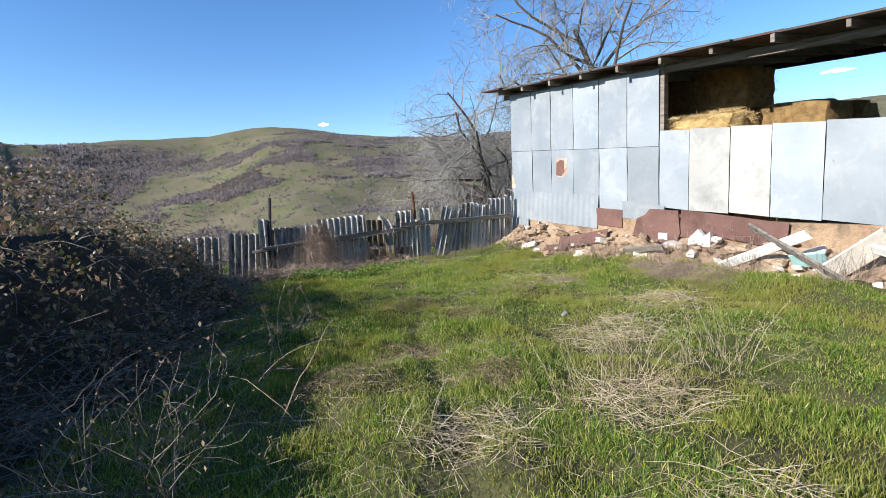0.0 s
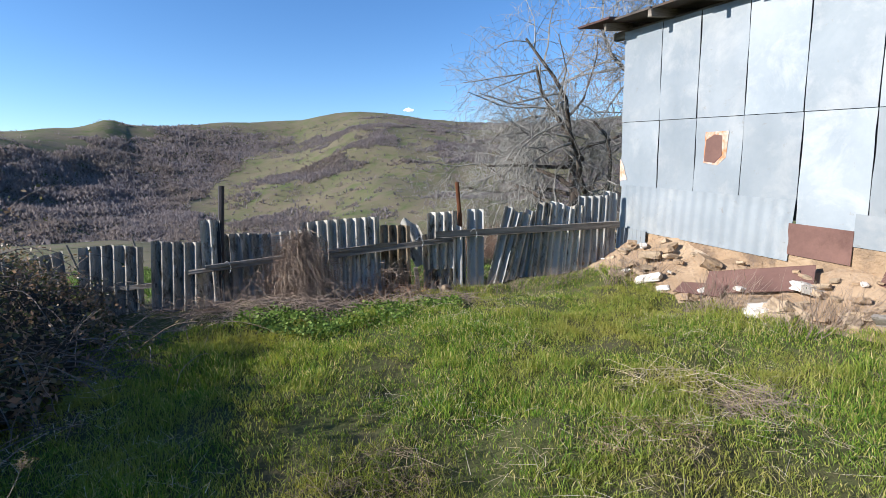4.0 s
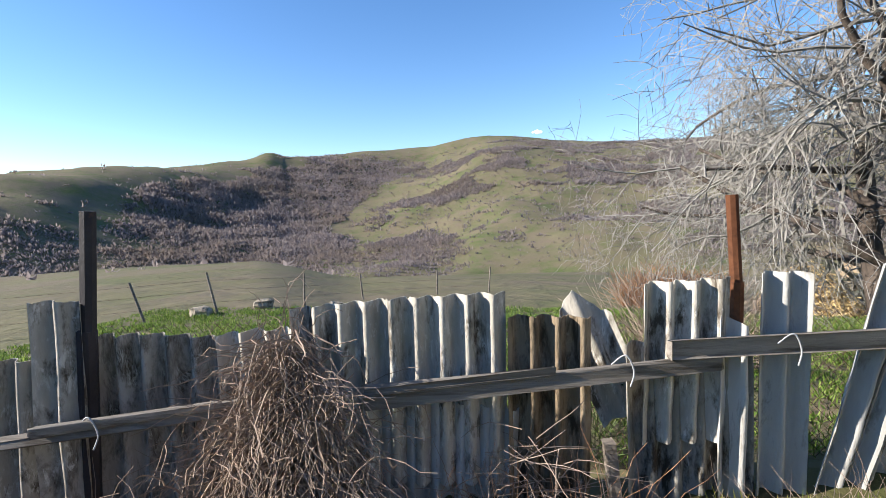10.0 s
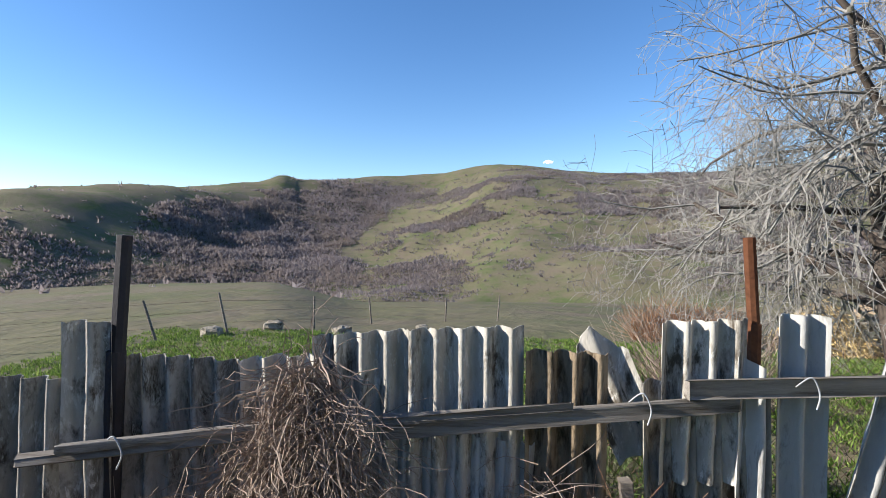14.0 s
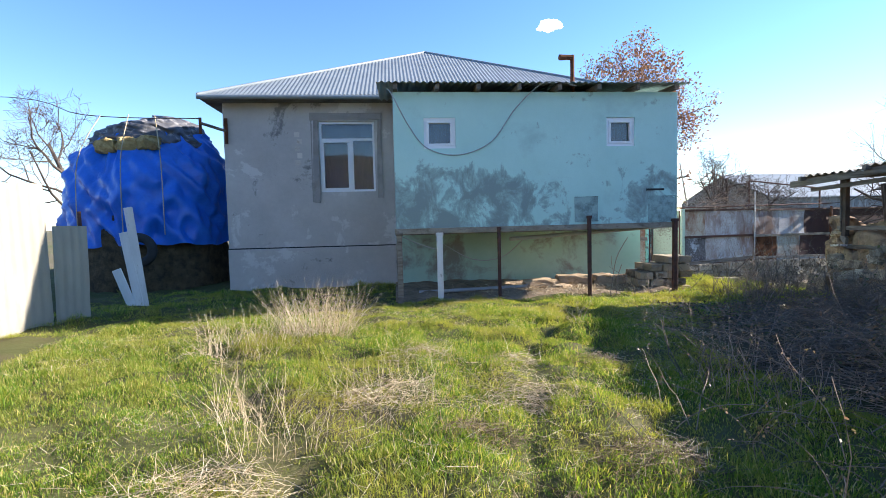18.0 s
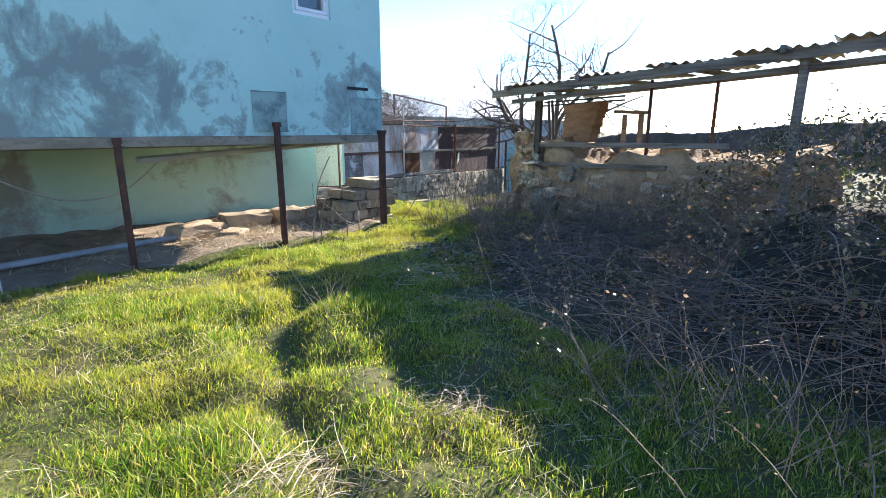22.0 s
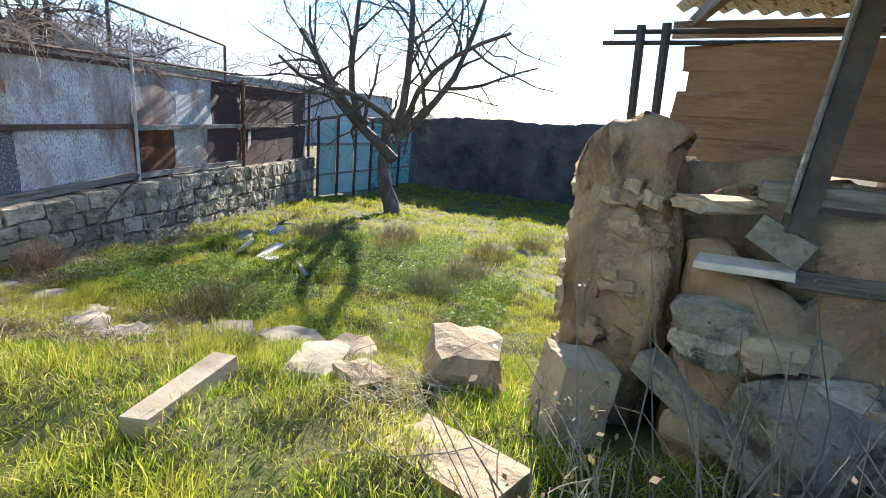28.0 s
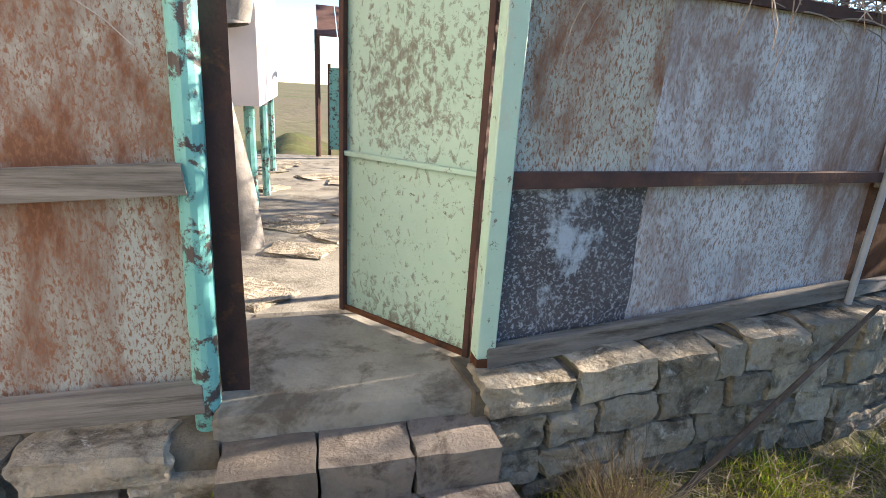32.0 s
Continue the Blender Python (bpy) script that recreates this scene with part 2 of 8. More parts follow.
M["roof_metal"] = surf("roof_metal", (0.22, 0.25, 0.255), (0.30, 0.33, 0.335), 2, None, rough=0.55, metal=0.35, bump=0.05, vary=0)
M["pvc"] = surf("pvc", (0.74, 0.75, 0.77), (0.80, 0.80, 0.81), 3, None, rough=0.35, bump=0, vary=0)
M["cream_sheet"] = surf("cream_sheet", (0.27, 0.245, 0.19), (0.36, 0.33, 0.265), 2, (0.23, 0.215, 0.18), 2, 0.62, 0.08, 0.85, bump=0.2, stretch=(1, 1, 0.3))
M["white_wood"] = surf("white_wood", (0.62, 0.61, 0.58), (0.76, 0.75, 0.72), 4, (0.35, 0.30, 0.25), 8, 0.66, 0.04, 0.8, stretch=(1, 1, 0.3))
M["tarp"] = surf("tarp", (0.008, 0.11, 0.50), (0.02, 0.18, 0.72), 2, None, rough=0.30, bump=0.35, bump_scale=7, depth=0.03, vary=0)
M["tarp_dark"] = surf("tarp_dark", (0.06, 0.06, 0.065), (0.13, 0.13, 0.135), 3, (0.34, 0.32, 0.30), 4, 0.6, 0.06, 0.6, vary=0)
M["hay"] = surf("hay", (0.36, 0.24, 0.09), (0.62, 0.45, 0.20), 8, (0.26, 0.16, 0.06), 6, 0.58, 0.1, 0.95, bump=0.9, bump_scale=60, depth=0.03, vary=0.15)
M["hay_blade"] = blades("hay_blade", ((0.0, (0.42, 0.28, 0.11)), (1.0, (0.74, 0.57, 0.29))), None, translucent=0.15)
M["stone"] = surf("stone", (0.23, 0.195, 0.145), (0.43, 0.37, 0.285), 5, (0.12, 0.098, 0.072), 4.0, 0.56, 0.06, 0.95, bump=1.0, bump_scale=17, depth=0.05, grain=0.6, second=(0.48, 0.46, 0.41), second_scale=12, second_at=0.62, second_soft=0.04, vary=0.38)
M["stone_warm"] = surf("stone_warm", (0.31, 0.225, 0.145), (0.46, 0.36, 0.25), 3.5, (0.22, 0.15, 0.095), 3.5, 0.6, 0.08, 0.95, bump=0.8, bump_scale=26, depth=0.02, vary=0.22)
M["mortar"] = surf("mortar", (0.11, 0.094, 0.072), (0.22, 0.19, 0.145), 5, (0.07, 0.06, 0.05), 3, 0.58, 0.1, 0.98, bump=0.9, bump_scale=24, depth=0.03, vary=0)
M["clay"] = surf("clay", (0.25, 0.165, 0.10), (0.42, 0.30, 0.19), 2.2, (0.17, 0.12, 0.085), 2.0, 0.57, 0.07, 0.98, bump=0.9, bump_scale=14, depth=0.05, second=(0.47, 0.24, 0.15), second_scale=3, second_at=0.68, vary=0.1)
M["concrete"] = surf("concrete", (0.20, 0.18, 0.15), (0.35, 0.32, 0.265), 4, (0.13, 0.11, 0.085), 3, 0.58, 0.06, 0.95, bump=0.7, bump_scale=40, depth=0.012, vary=0.18)
M["block_brown"] = surf("block_brown", (0.15, 0.125, 0.105), (0.26, 0.22, 0.185), 5, (0.10, 0.08, 0.065), 5, 0.57, 0.06, 0.95, bump=0.9, bump_scale=45, depth=0.015, vary=0.2)
M["paint_rusty"] = surf("paint_rusty", (0.38, 0.40, 0.35), (0.52, 0.525, 0.47), 2.0, (0.19, 0.075, 0.036), 1.5, 0.53, 0.07, 0.75, bump=0.25, bump_scale=50, second=(0.26, 0.115, 0.06), second_scale=75, second_at=0.535, second_soft=0.04, stain_stretch=(1, 1, 0.45), vary=0.12)
M["paint_blue"] = surf("paint_blue", (0.37, 0.395, 0.43), (0.58, 0.60, 0.63), 2.0, (0.19, 0.10, 0.07), 1.5, 0.535, 0.07, 0.7, bump=0.25, bump_scale=50, second=(0.24, 0.165, 0.135), second_scale=62, second_at=0.53, second_soft=0.06, stain_stretch=(1, 1, 0.4), vary=0.2)
M["paint_black"] = surf("paint_black", (0.045, 0.04, 0.045), (0.10, 0.09, 0.095), 3, (0.42, 0.48, 0.55), 1.0, 0.60, 0.02, 0.7, bump=0.3, bump_scale=50, second=(0.36, 0.38, 0.42), second_scale=50, second_at=0.56, second_soft=0.04)
M["paint_mint"] = surf("paint_mint", (0.38, 0.55, 0.44), (0.46, 0.63, 0.52), 1.6, (0.16, 0.15, 0.11), 15, 0.625, 0.02, 0.6, bump=0.2, bump_scale=60, second=(0.55, 0.46, 0.33), second_scale=2.5, second_at=0.68, second_soft=0.12, vary=0.05)
M["paint_teal"] = surf("paint_teal", (0.12, 0.40, 0.36), (0.22, 0.53, 0.48), 2, (0.07, 0.05, 0.045), 11, 0.55, 0.03, 0.5, bump=0.2, vary=0.1)
M["paint_teal_pale"] = surf("paint_teal_pale", (0.25, 0.44, 0.43), (0.36, 0.55, 0.53), 1.5, (0.16, 0.17, 0.16), 5, 0.63, 0.05, 0.6, bump=0.15, vary=0.2)
# brown hay below the tarpaulin, darkened to carry its shade
M["hay_core_shade"] = surf("hay_core_shade", (0.07, 0.05, 0.03), (0.17, 0.12, 0.07), 6, (0.045, 0.035, 0.025), 4, 0.56, 0.1, 0.97, bump=0.9, bump_scale=40, depth=0.04, vary=0)
# dark blue grey for the window sheets, the pane's reflection put into colour
M["pane_dark"] = surf("pane_dark", (0.07, 0.08, 0.10), (0.13, 0.14, 0.17), 9, None, rough=0.95, bump=0.1, stretch=(3, 1, 0.3), vary=0)
M["plaster_bit"] = surf("plaster_bit", (0.52, 0.47, 0.41), (0.68, 0.63, 0.57), 4, (0.40, 0.32, 0.25), 4, 0.6, 0.08, 0.95, bump=0.6, bump_scale=30, vary=0.2)
M["dark_earth"] = surf("dark_earth", (0.075, 0.065, 0.058), (0.15, 0.13, 0.11), 1.2, (0.05, 0.045, 0.042), 0.8, 0.55, 0.1, 0.98, bump=0.9, bump_scale=6, depth=0.1, vary=0)
M["clay_tan"] = surf("clay_tan", (0.27, 0.18, 0.11), (0.43, 0.31, 0.20), 2.5, (0.50, 0.41, 0.31), 2.0, 0.63, 0.08, 0.97, bump=0.9, bump_scale=16, depth=0.04, second=(0.26, 0.19, 0.13), second_scale=5, second_at=0.62, vary=0.15)
# hay of the stacked bales, the barn's shade put into its brown
M["hay_barn_shade"] = surf("hay_barn_shade", (0.17, 0.10, 0.04), (0.32, 0.21, 0.09), 8, (0.12, 0.075, 0.03), 6, 0.58, 0.1, 0.97, bump=0.9, bump_scale=60, depth=0.03, vary=0.2)
M["slab_wood"] = surf("slab_wood", (0.15, 0.085, 0.05), (0.26, 0.16, 0.10), 3, (0.10, 0.06, 0.04), 3, 0.6, 0.08, 0.95, bump=0.6, bump_scale=25, stretch=(0.5, 0.5, 3), depth=0.012, vary=0.2)
M["iron_dark"] = surf("iron_dark", (0.022, 0.018, 0.02), (0.05, 0.042, 0.044), 6, (0.09, 0.045, 0.03), 7, 0.66, 0.05, 0.7, 0.2, bump=0.3, bump_scale=60, vary=0.2)
# straw ends of the stacked bales, darkened for the same shade
M["straw_barn_shade"] = blades("straw_barn_shade", ((0.0, (0.16, 0.10, 0.04)), (1.0, (0.36, 0.25, 0.12))), None, translucent=0.15)
M["red_twig"] = surf("red_twig", (0.22, 0.11, 0.06), (0.42, 0.24, 0.14), 6, rough=0.95, bump=0, vary=0.25, per_island=True)
M["weed_stem"] = surf("weed_stem", (0.10, 0.15, 0.05), (0.17, 0.22, 0.08), 6, rough=0.9, bump=0, vary=0.2, per_island=True)
M["brushwood"] = surf("brushwood", (0.10, 0.08, 0.066), (0.25, 0.205, 0.17), 6, rough=0.95, bump=0, vary=0.3, per_island=True)
M["straw_brown"] = blades("straw_brown", ((0.0, (0.15, 0.10, 0.062)), (0.6, (0.28, 0.205, 0.125)), (1.0, (0.43, 0.345, 0.22))), None, translucent=0.2)
M["block_stone"] = surf("block_stone", (0.27, 0.22, 0.155), (0.41, 0.345, 0.25), 3.5, (0.18, 0.14, 0.095), 3, 0.6, 0.08, 0.95, bump=0.7, bump_scale=30, depth=0.015, vary=0.25)
M["roof_old"] = surf("roof_old", (0.05, 0.042, 0.036), (0.12, 0.10, 0.085), 4, (0.13, 0.065, 0.04), 3, 0.62, 0.08, 0.92, bump=0.5, bump_scale=30, vary=0.3)
M["maroon"] = surf("maroon", (0.035, 0.016, 0.016), (0.065, 0.028, 0.025), 2, (0.10, 0.05, 0.035), 6, 0.65, 0.06, 0.85, bump=0.2, vary=0.2)
M["wall_cream"] = surf("wall_cream", (0.68, 0.61, 0.58), (0.75, 0.69, 0.66), 1.5, None, rough=0.9, bump=0.1, vary=0)
# near-black for openings; behind the barn seams it stands in for shade
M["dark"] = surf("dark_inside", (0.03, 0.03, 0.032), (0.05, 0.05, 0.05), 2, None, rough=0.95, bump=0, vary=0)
M["cable"] = surf("cable", (0.30, 0.31, 0.32), (0.42, 0.43, 0.44), 4, None, rough=0.6, bump=0, vary=0.1)
M["iron"] = surf("iron", (0.05, 0.028, 0.024), (0.12, 0.055, 0.042), 6, (0.18, 0.075, 0.035), 7, 0.62, 0.05, 0.75, 0.3, bump=0.3, bump_scale=60, vary=0.2)
M["tyre"] = surf("tyre", (0.02, 0.02, 0.02), (0.04, 0.038, 0.036), 5, None, rough=0.85, bump=0.2, vary=0)
M["glass"], gnt, gb, _ = base_mat("glass")
gb.inputs["Base Color"].default_value = (0.85, 0.9, 0.95, 1)
gb.inputs["Transmission Weight"].default_value, gb.inputs["Roughness"].default_value, gb.inputs["IOR"].default_value = 1.0, 0.02, 1.55


def damp(mat_, zs, xs, colour, sc=1.5):
    """Damp bloom with ragged edges, heavier in the given stretch of the wall."""
    nt = mat_.node_tree
    bsdf = nt.nodes["Principled BSDF"]
    old = bsdf.inputs["Base Color"].links[0].from_socket
    geo = nt.nodes.new("ShaderNodeNewGeometry")
    sep = nt.nodes.new("ShaderNodeSeparateXYZ")
    nt.links.new(geo.outputs["Position"], sep.inputs[0])

    def profile(socket, lo, hi, stops):
        mr = nt.nodes.new("ShaderNodeMapRange")
        mr.inputs[1].default_value, mr.inputs[2].default_value = lo, hi
        nt.links.new(socket, mr.inputs[0])
        return ramp(nt, mr.outputs[0], [((p - lo) / (hi - lo), (v, v, v)) for p, v in stops])

    a = profile(sep.outputs["Z"], *zs)
    b = profile(sep.outputs["X"], *xs)
    ab = blend(nt, 1.0, a, b, "MULTIPLY")
    f = noise_tex(nt, stretched(nt, geo, (1.5, 1.5, 1.1)), sc, 7.0, 0.68, 0.5)
    total = blend(nt, 1.0, ab, ramp(nt, f, ((0.25, (0, 0, 0)), (0.75, (1, 1, 1)))), "ADD")
    fine = noise_tex(nt, geo.outputs["Position"], sc * 9, 5.0, 0.65)
    total = blend(nt, 0.22, total, fine)
    mask = ramp(nt, total, ((0.68, (0, 0, 0)), (0.76, (0.5, 0.5, 0.5)), (0.92, (0.85, 0.85, 0.85))))
    nt.links.new(blend(nt, mask, old, colour), bsdf.inputs["Base Color"])


M["paint_mint_leaf"] = surf("paint_mint_leaf", (0.38, 0.55, 0.44), (0.46, 0.63, 0.52), 1.6, (0.16, 0.15, 0.11), 15, 0.64, 0.02, 0.6, bump=0.2, bump_scale=60, vary=0)
damp(M["paint_mint_leaf"], (-0.2, 1.75, ((-0.2, 0.35), (0.2, 0.1), (0.7, 0.12), (1.0, 0.34), (1.4, 0.36), (1.6, 0.12), (1.75, 0.1))), (-8.15, -7.5, ((-8.15, 0.4), (-7.9, 0.9), (-7.7, 1.0), (-7.5, 0.3))), (0.15, 0.12, 0.085), 17.0)
damp(M["plaster_green"], (1.4, 4.1, ((1.4, 0.50), (1.75, 0.42), (2.15, 0.52), (2.5, 0.30), (2.75, 0.0), (4.1, 0.0))), (-4.3, 1.5, ((-4.3, 0.7), (-3.3, 0.75), (-2.9, 0.35), (-1.9, 0.3), (-1.5, 0.8), (0.0, 1.0), (1.2, 1.0), (1.5, 0.8))), (0.20, 0.235, 0.23))

# ---- mesh helpers ----
def finish(name, mesh, material, parent=None, label="", smooth=False, kind="", category=""):
    if material is not None and not mesh.materials:
        mesh.materials.append(material)
    if smooth:
        mesh.polygons.foreach_set("use_smooth", [True] * len(mesh.polygons))
    ob = new(name, mesh)
    if parent is not None:
        ob.parent = parent
        if parent.parent is None:
            ob.matrix_parent_inverse = parent.matrix_basis.inverted()
    return tagged(ob, label, category, "", kind)


def part(name, bm, material, parent=None, label="", smooth=False, kind="", category=""):
    mesh = bpy.data.meshes.new(name)
    bm.to_mesh(mesh)
    bm.free()
    return finish(name, mesh, material, parent, label, smooth, kind, category)


def arrays(name, verts, faces, material, parent=None, label="", smooth=False, kind="", category="", flat_from=None):
    """A mesh from numpy vertices and one array of faces that all have the same number of corners."""
    verts, faces = np.asarray(verts, np.float32), np.asarray(faces, np.int32)
    if flat_from is not None:
        faces = faces.copy()
        faces[flat_from:] += len(verts)
        verts = np.concatenate([verts, verts])
    mesh = bpy.data.meshes.new(name)
    n, k = faces.shape
    mesh.vertices.add(len(verts))
    mesh.vertices.foreach_set("co", verts.ravel())
    mesh.loops.add(n * k)
    mesh.loops.foreach_set("vertex_index", faces.ravel())
    mesh.polygons.add(n)
    mesh.polygons.foreach_set("loop_start", np.arange(0, n * k, k, dtype=np.int32))
    flat = np.zeros(n, bool) if smooth else np.ones(n, bool)
    if flat_from is not None:
        flat[:flat_from], flat[flat_from:] = False, True
    mesh.polygons.foreach_set("use_smooth", ~flat)
    mesh.update(calc_edges=True)
    return finish(name, mesh, material, parent, label, False, kind, category)


def thing(name, x, y, z, label, category, group="", kind=""):
    ob = new(name)
    ob.matrix_basis = pose(x, y, z)
    ob.empty_display_size = 0.2
    return tagged(ob, label, category, group, kind)


def add_box(bm, x0, x1, y0, y1, z0, z1, m=None, bevel=0.0):
    r = bmesh.ops.create_cube(bm, size=1.0)
    mat = Matrix.Translation(((x0 + x1) / 2, (y0 + y1) / 2, (z0 + z1) / 2)) @ Matrix.Diagonal((abs(x1 - x0), abs(y1 - y0), abs(z1 - z0), 1))
    bmesh.ops.transform(bm, matrix=(m @ mat) if m is not None else mat, verts=r["verts"])
    if bevel:
        edges = list({e for v in r["verts"] for e in v.link_edges})
        bmesh.ops.bevel(bm, geom=edges, offset=bevel, segments=1, affect="EDGES")
    return r["verts"]


def box_part(name, x0, x1, y0, y1, z0, z1, material, parent=None, label="", m=None, bevel=0.0, jitter=0.0, kind="", category=""):
    bm = bmesh.new()
    add_box(bm, x0, x1, y0, y1, z0, z1, m, bevel)
    if jitter:
        for v in bm.verts:
            v.co += Vector((random.uniform(-jitter, jitter), random.uniform(-jitter, jitter), random.uniform(-jitter, jitter)))
    return part(name, bm, material, parent, label, kind=kind, category=category)


def tube_arrays(points, radii, sides=6):
    """Vertices and quads of a tube along points."""
    pts = np.asarray(points, float)
    n = len(pts)
    tang = np.gradient(pts, axis=0)
    tang /= np.linalg.norm(tang, axis=1)[:, None] + 1e-9
    ref = np.where(np.abs(tang[:, 2:3]) > 0.9, np.array([[1.0, 0, 0]]), np.array([[0, 0, 1.0]]))
    a = np.cross(tang, ref)
    a /= np.linalg.norm(a, axis=1)[:, None] + 1e-9
    b = np.cross(tang, a)
    ang = np.arange(sides) * 2 * np.pi / sides
    ring = a[:, None] * np.cos(ang)[None, :, None] + b[:, None] * np.sin(ang)[None, :, None]
    verts = (pts[:, None] + ring * np.asarray(radii, float)[:, None, None]).reshape(-1, 3)
    i, j = np.meshgrid(np.arange(n - 1), np.arange(sides), indexing="ij")
    k = (j + 1) % sides
    faces = np.stack([i * sides + j, i * sides + k, (i + 1) * sides + k, (i + 1) * sides + j], -1).reshape(-1, 4)
    return verts, faces


def join_arrays(items):
    vs, fs, off = [], [], 0
    for v, f in items:
        vs.append(v)
        fs.append(f + off)
        off += len(v)
    return np.concatenate(vs), np.concatenate(fs)


def rod(name, a, b, r, material, parent=None, label="", sides=8, r2=None, wob=0.0, steps=2, kind="", category=""):
    """A capped rod from a to b."""
    a, b = Vector(a), Vector(b)
    bm = bmesh.new()
    d = b - a
    res = bmesh.ops.create_cone(bm, cap_ends=True, segments=sides, radius1=r, radius2=r if r2 is None else r2, depth=d.length)
    bmesh.ops.transform(bm, matrix=Matrix.Translation((a + b) / 2) @ d.to_track_quat("Z", "Y").to_matrix().to_4x4(), verts=res["verts"])
    return part(name, bm, material, parent, label, smooth=False, kind=kind, category=category)


def wire(name, pts, r, material, parent=None, label="", sides=5, category="", kind=""):
    v, f = tube_arrays(pts, [r] * len(pts), sides)
    return arrays(name, v, f, material, parent, label, True, kind, category)


def plank(name, a, b, w, t, material, parent=None, label="", up=(0, 0, 1), bevel=0.004, jitter=0.006, kind="", category=""):
    """A board from a to b: w high along up, t thick."""
    a, b = Vector(a), Vector(b)
    x = (b - a).normalized()
    y = Vector(up).cross(x).normalized()
    z = x.cross(y)
    m = Matrix((x, y, z)).transposed().to_4x4()
    m.translation = (a + b) / 2
    length = (b - a).length
    bm = bmesh.new()
    add_box(bm, -length / 2, length / 2, -t / 2, t / 2, -w / 2, w / 2, m, bevel)
    for v in bm.verts:
        v.co += Vector((random.uniform(-1, 1), random.uniform(-1, 1), random.uniform(-1, 1))) * jitter
    return part(name, bm, material, parent, label, kind=kind, category=category)


def wall_boxes(bm, m, x0, x1, z0, z1, y0, y1, holes):
    """One welded wall in m's xz plane with rectangular holes (x0, x1, z0, z1) that go through it."""
    xs = sorted({x0, x1, *[h[0] for h in holes], *[h[1] for h in holes]})
    zs = sorted({z0, z1, *[h[2] for h in holes], *[h[3] for h in holes]})
    seen = {}

    def vert(i, j, y):
        key = (i, j, y)
        if key not in seen:
            seen[key] = bm.verts.new(m @ Vector((xs[i], y, zs[j])))
        return seen[key]

    def solid(i, j):
        if not (0 <= i < len(xs) - 1 and 0 <= j < len(zs) - 1):
            return False
        cx, cz = (xs[i] + xs[i + 1]) / 2, (zs[j] + zs[j + 1]) / 2
        return not any(h[0] < cx < h[1] and h[2] < cz < h[3] for h in holes)

    for i in range(len(xs) - 1):
        for j in range(len(zs) - 1):
            if not solid(i, j):
                continue
            for y in (y0, y1):
                bm.faces.new([vert(i, j, y), vert(i + 1, j, y), vert(i + 1, j + 1, y), vert(i, j + 1, y)])
            for di, dj, a, b in ((-1, 0, (i, j), (i, j + 1)), (1, 0, (i + 1, j), (i + 1, j + 1)), (0, -1, (i, j), (i + 1, j)), (0, 1, (i, j + 1), (i + 1, j + 1))):
                if not solid(i + di, j + dj):
                    bm.faces.new([vert(*a, y0), vert(*b, y0), vert(*b, y1), vert(*a, y1)])
    bmesh.ops.recalc_face_normals(bm, faces=bm.faces)


def corrugated(name, w, h, m, material, parent, label="", pitch=0.15, amp=0.025, thick=0.006, rows=5, ragged=0.0, lean=0.0, seg=6, cut=None):
    """A corrugated sheet: x across, z up, waves in y, in the frame m."""
    nx = max(2, int(round(w / pitch * seg)))
    us = np.linspace(0, w, nx + 1)
    rng = np.random.default_rng(abs(hash((round(w, 3), round(h, 3), round(m.translation.x, 2), round(m.translation.y, 2)))) % 99991)
    top = h + (rng.normal(0, 1, nx + 1).cumsum() * 0.2 * ragged if ragged else 0) * np.ones(nx + 1)
    if ragged:
        top = top - np.abs(rng.normal(0, ragged, nx + 1)) * (rng.random(nx + 1) < 0.25)
    if cut is not None:
        top = top - np.interp(us, [0, w * 0.5, w], cut)
    wave = -amp * np.cos(us / pitch * 2 * np.pi)
    grid = []
    for side in (-0.5, 0.5):
        for r in range(rows + 1):
            f = r / rows
            z = top * f
            bow = 0.012 * math.sin(f * 3.1) * rng.uniform(-1, 1)
            grid.append(np.stack([us + lean * z, wave + side * thick + bow, z], 1))
    v = np.concatenate(grid)
    n = nx + 1
    faces = []
    for s in (0, 1):
        base = s * (rows + 1) * n
        i, j = np.meshgrid(np.arange(rows), np.arange(nx), indexing="ij")
        q = np.stack([base + i * n + j, base + i * n + j + 1, base + (i + 1) * n + j + 1, base + (i + 1) * n + j], -1).reshape(-1, 4)
        faces.append(q if s == 0 else q[:, ::-1])
    half = (rows + 1) * n
    rim = [r * n for r in range(rows + 1)] + [rows * n + j for j in range(1, n)] + [r * n + nx for r in range(rows - 1, -1, -1)] + [j for j in range(nx - 1, 0, -1)]
    rim = np.array(rim)
    nxt = np.roll(rim, -1)
    faces.append(np.stack([rim, rim + half, nxt + half, nxt], 1))
    mm = np.array(m)
    v = v @ mm[:3, :3].T + mm[:3, 3]
    return arrays(name, v, np.concatenate(faces), material, parent, label, flat_from=2 * rows * nx)


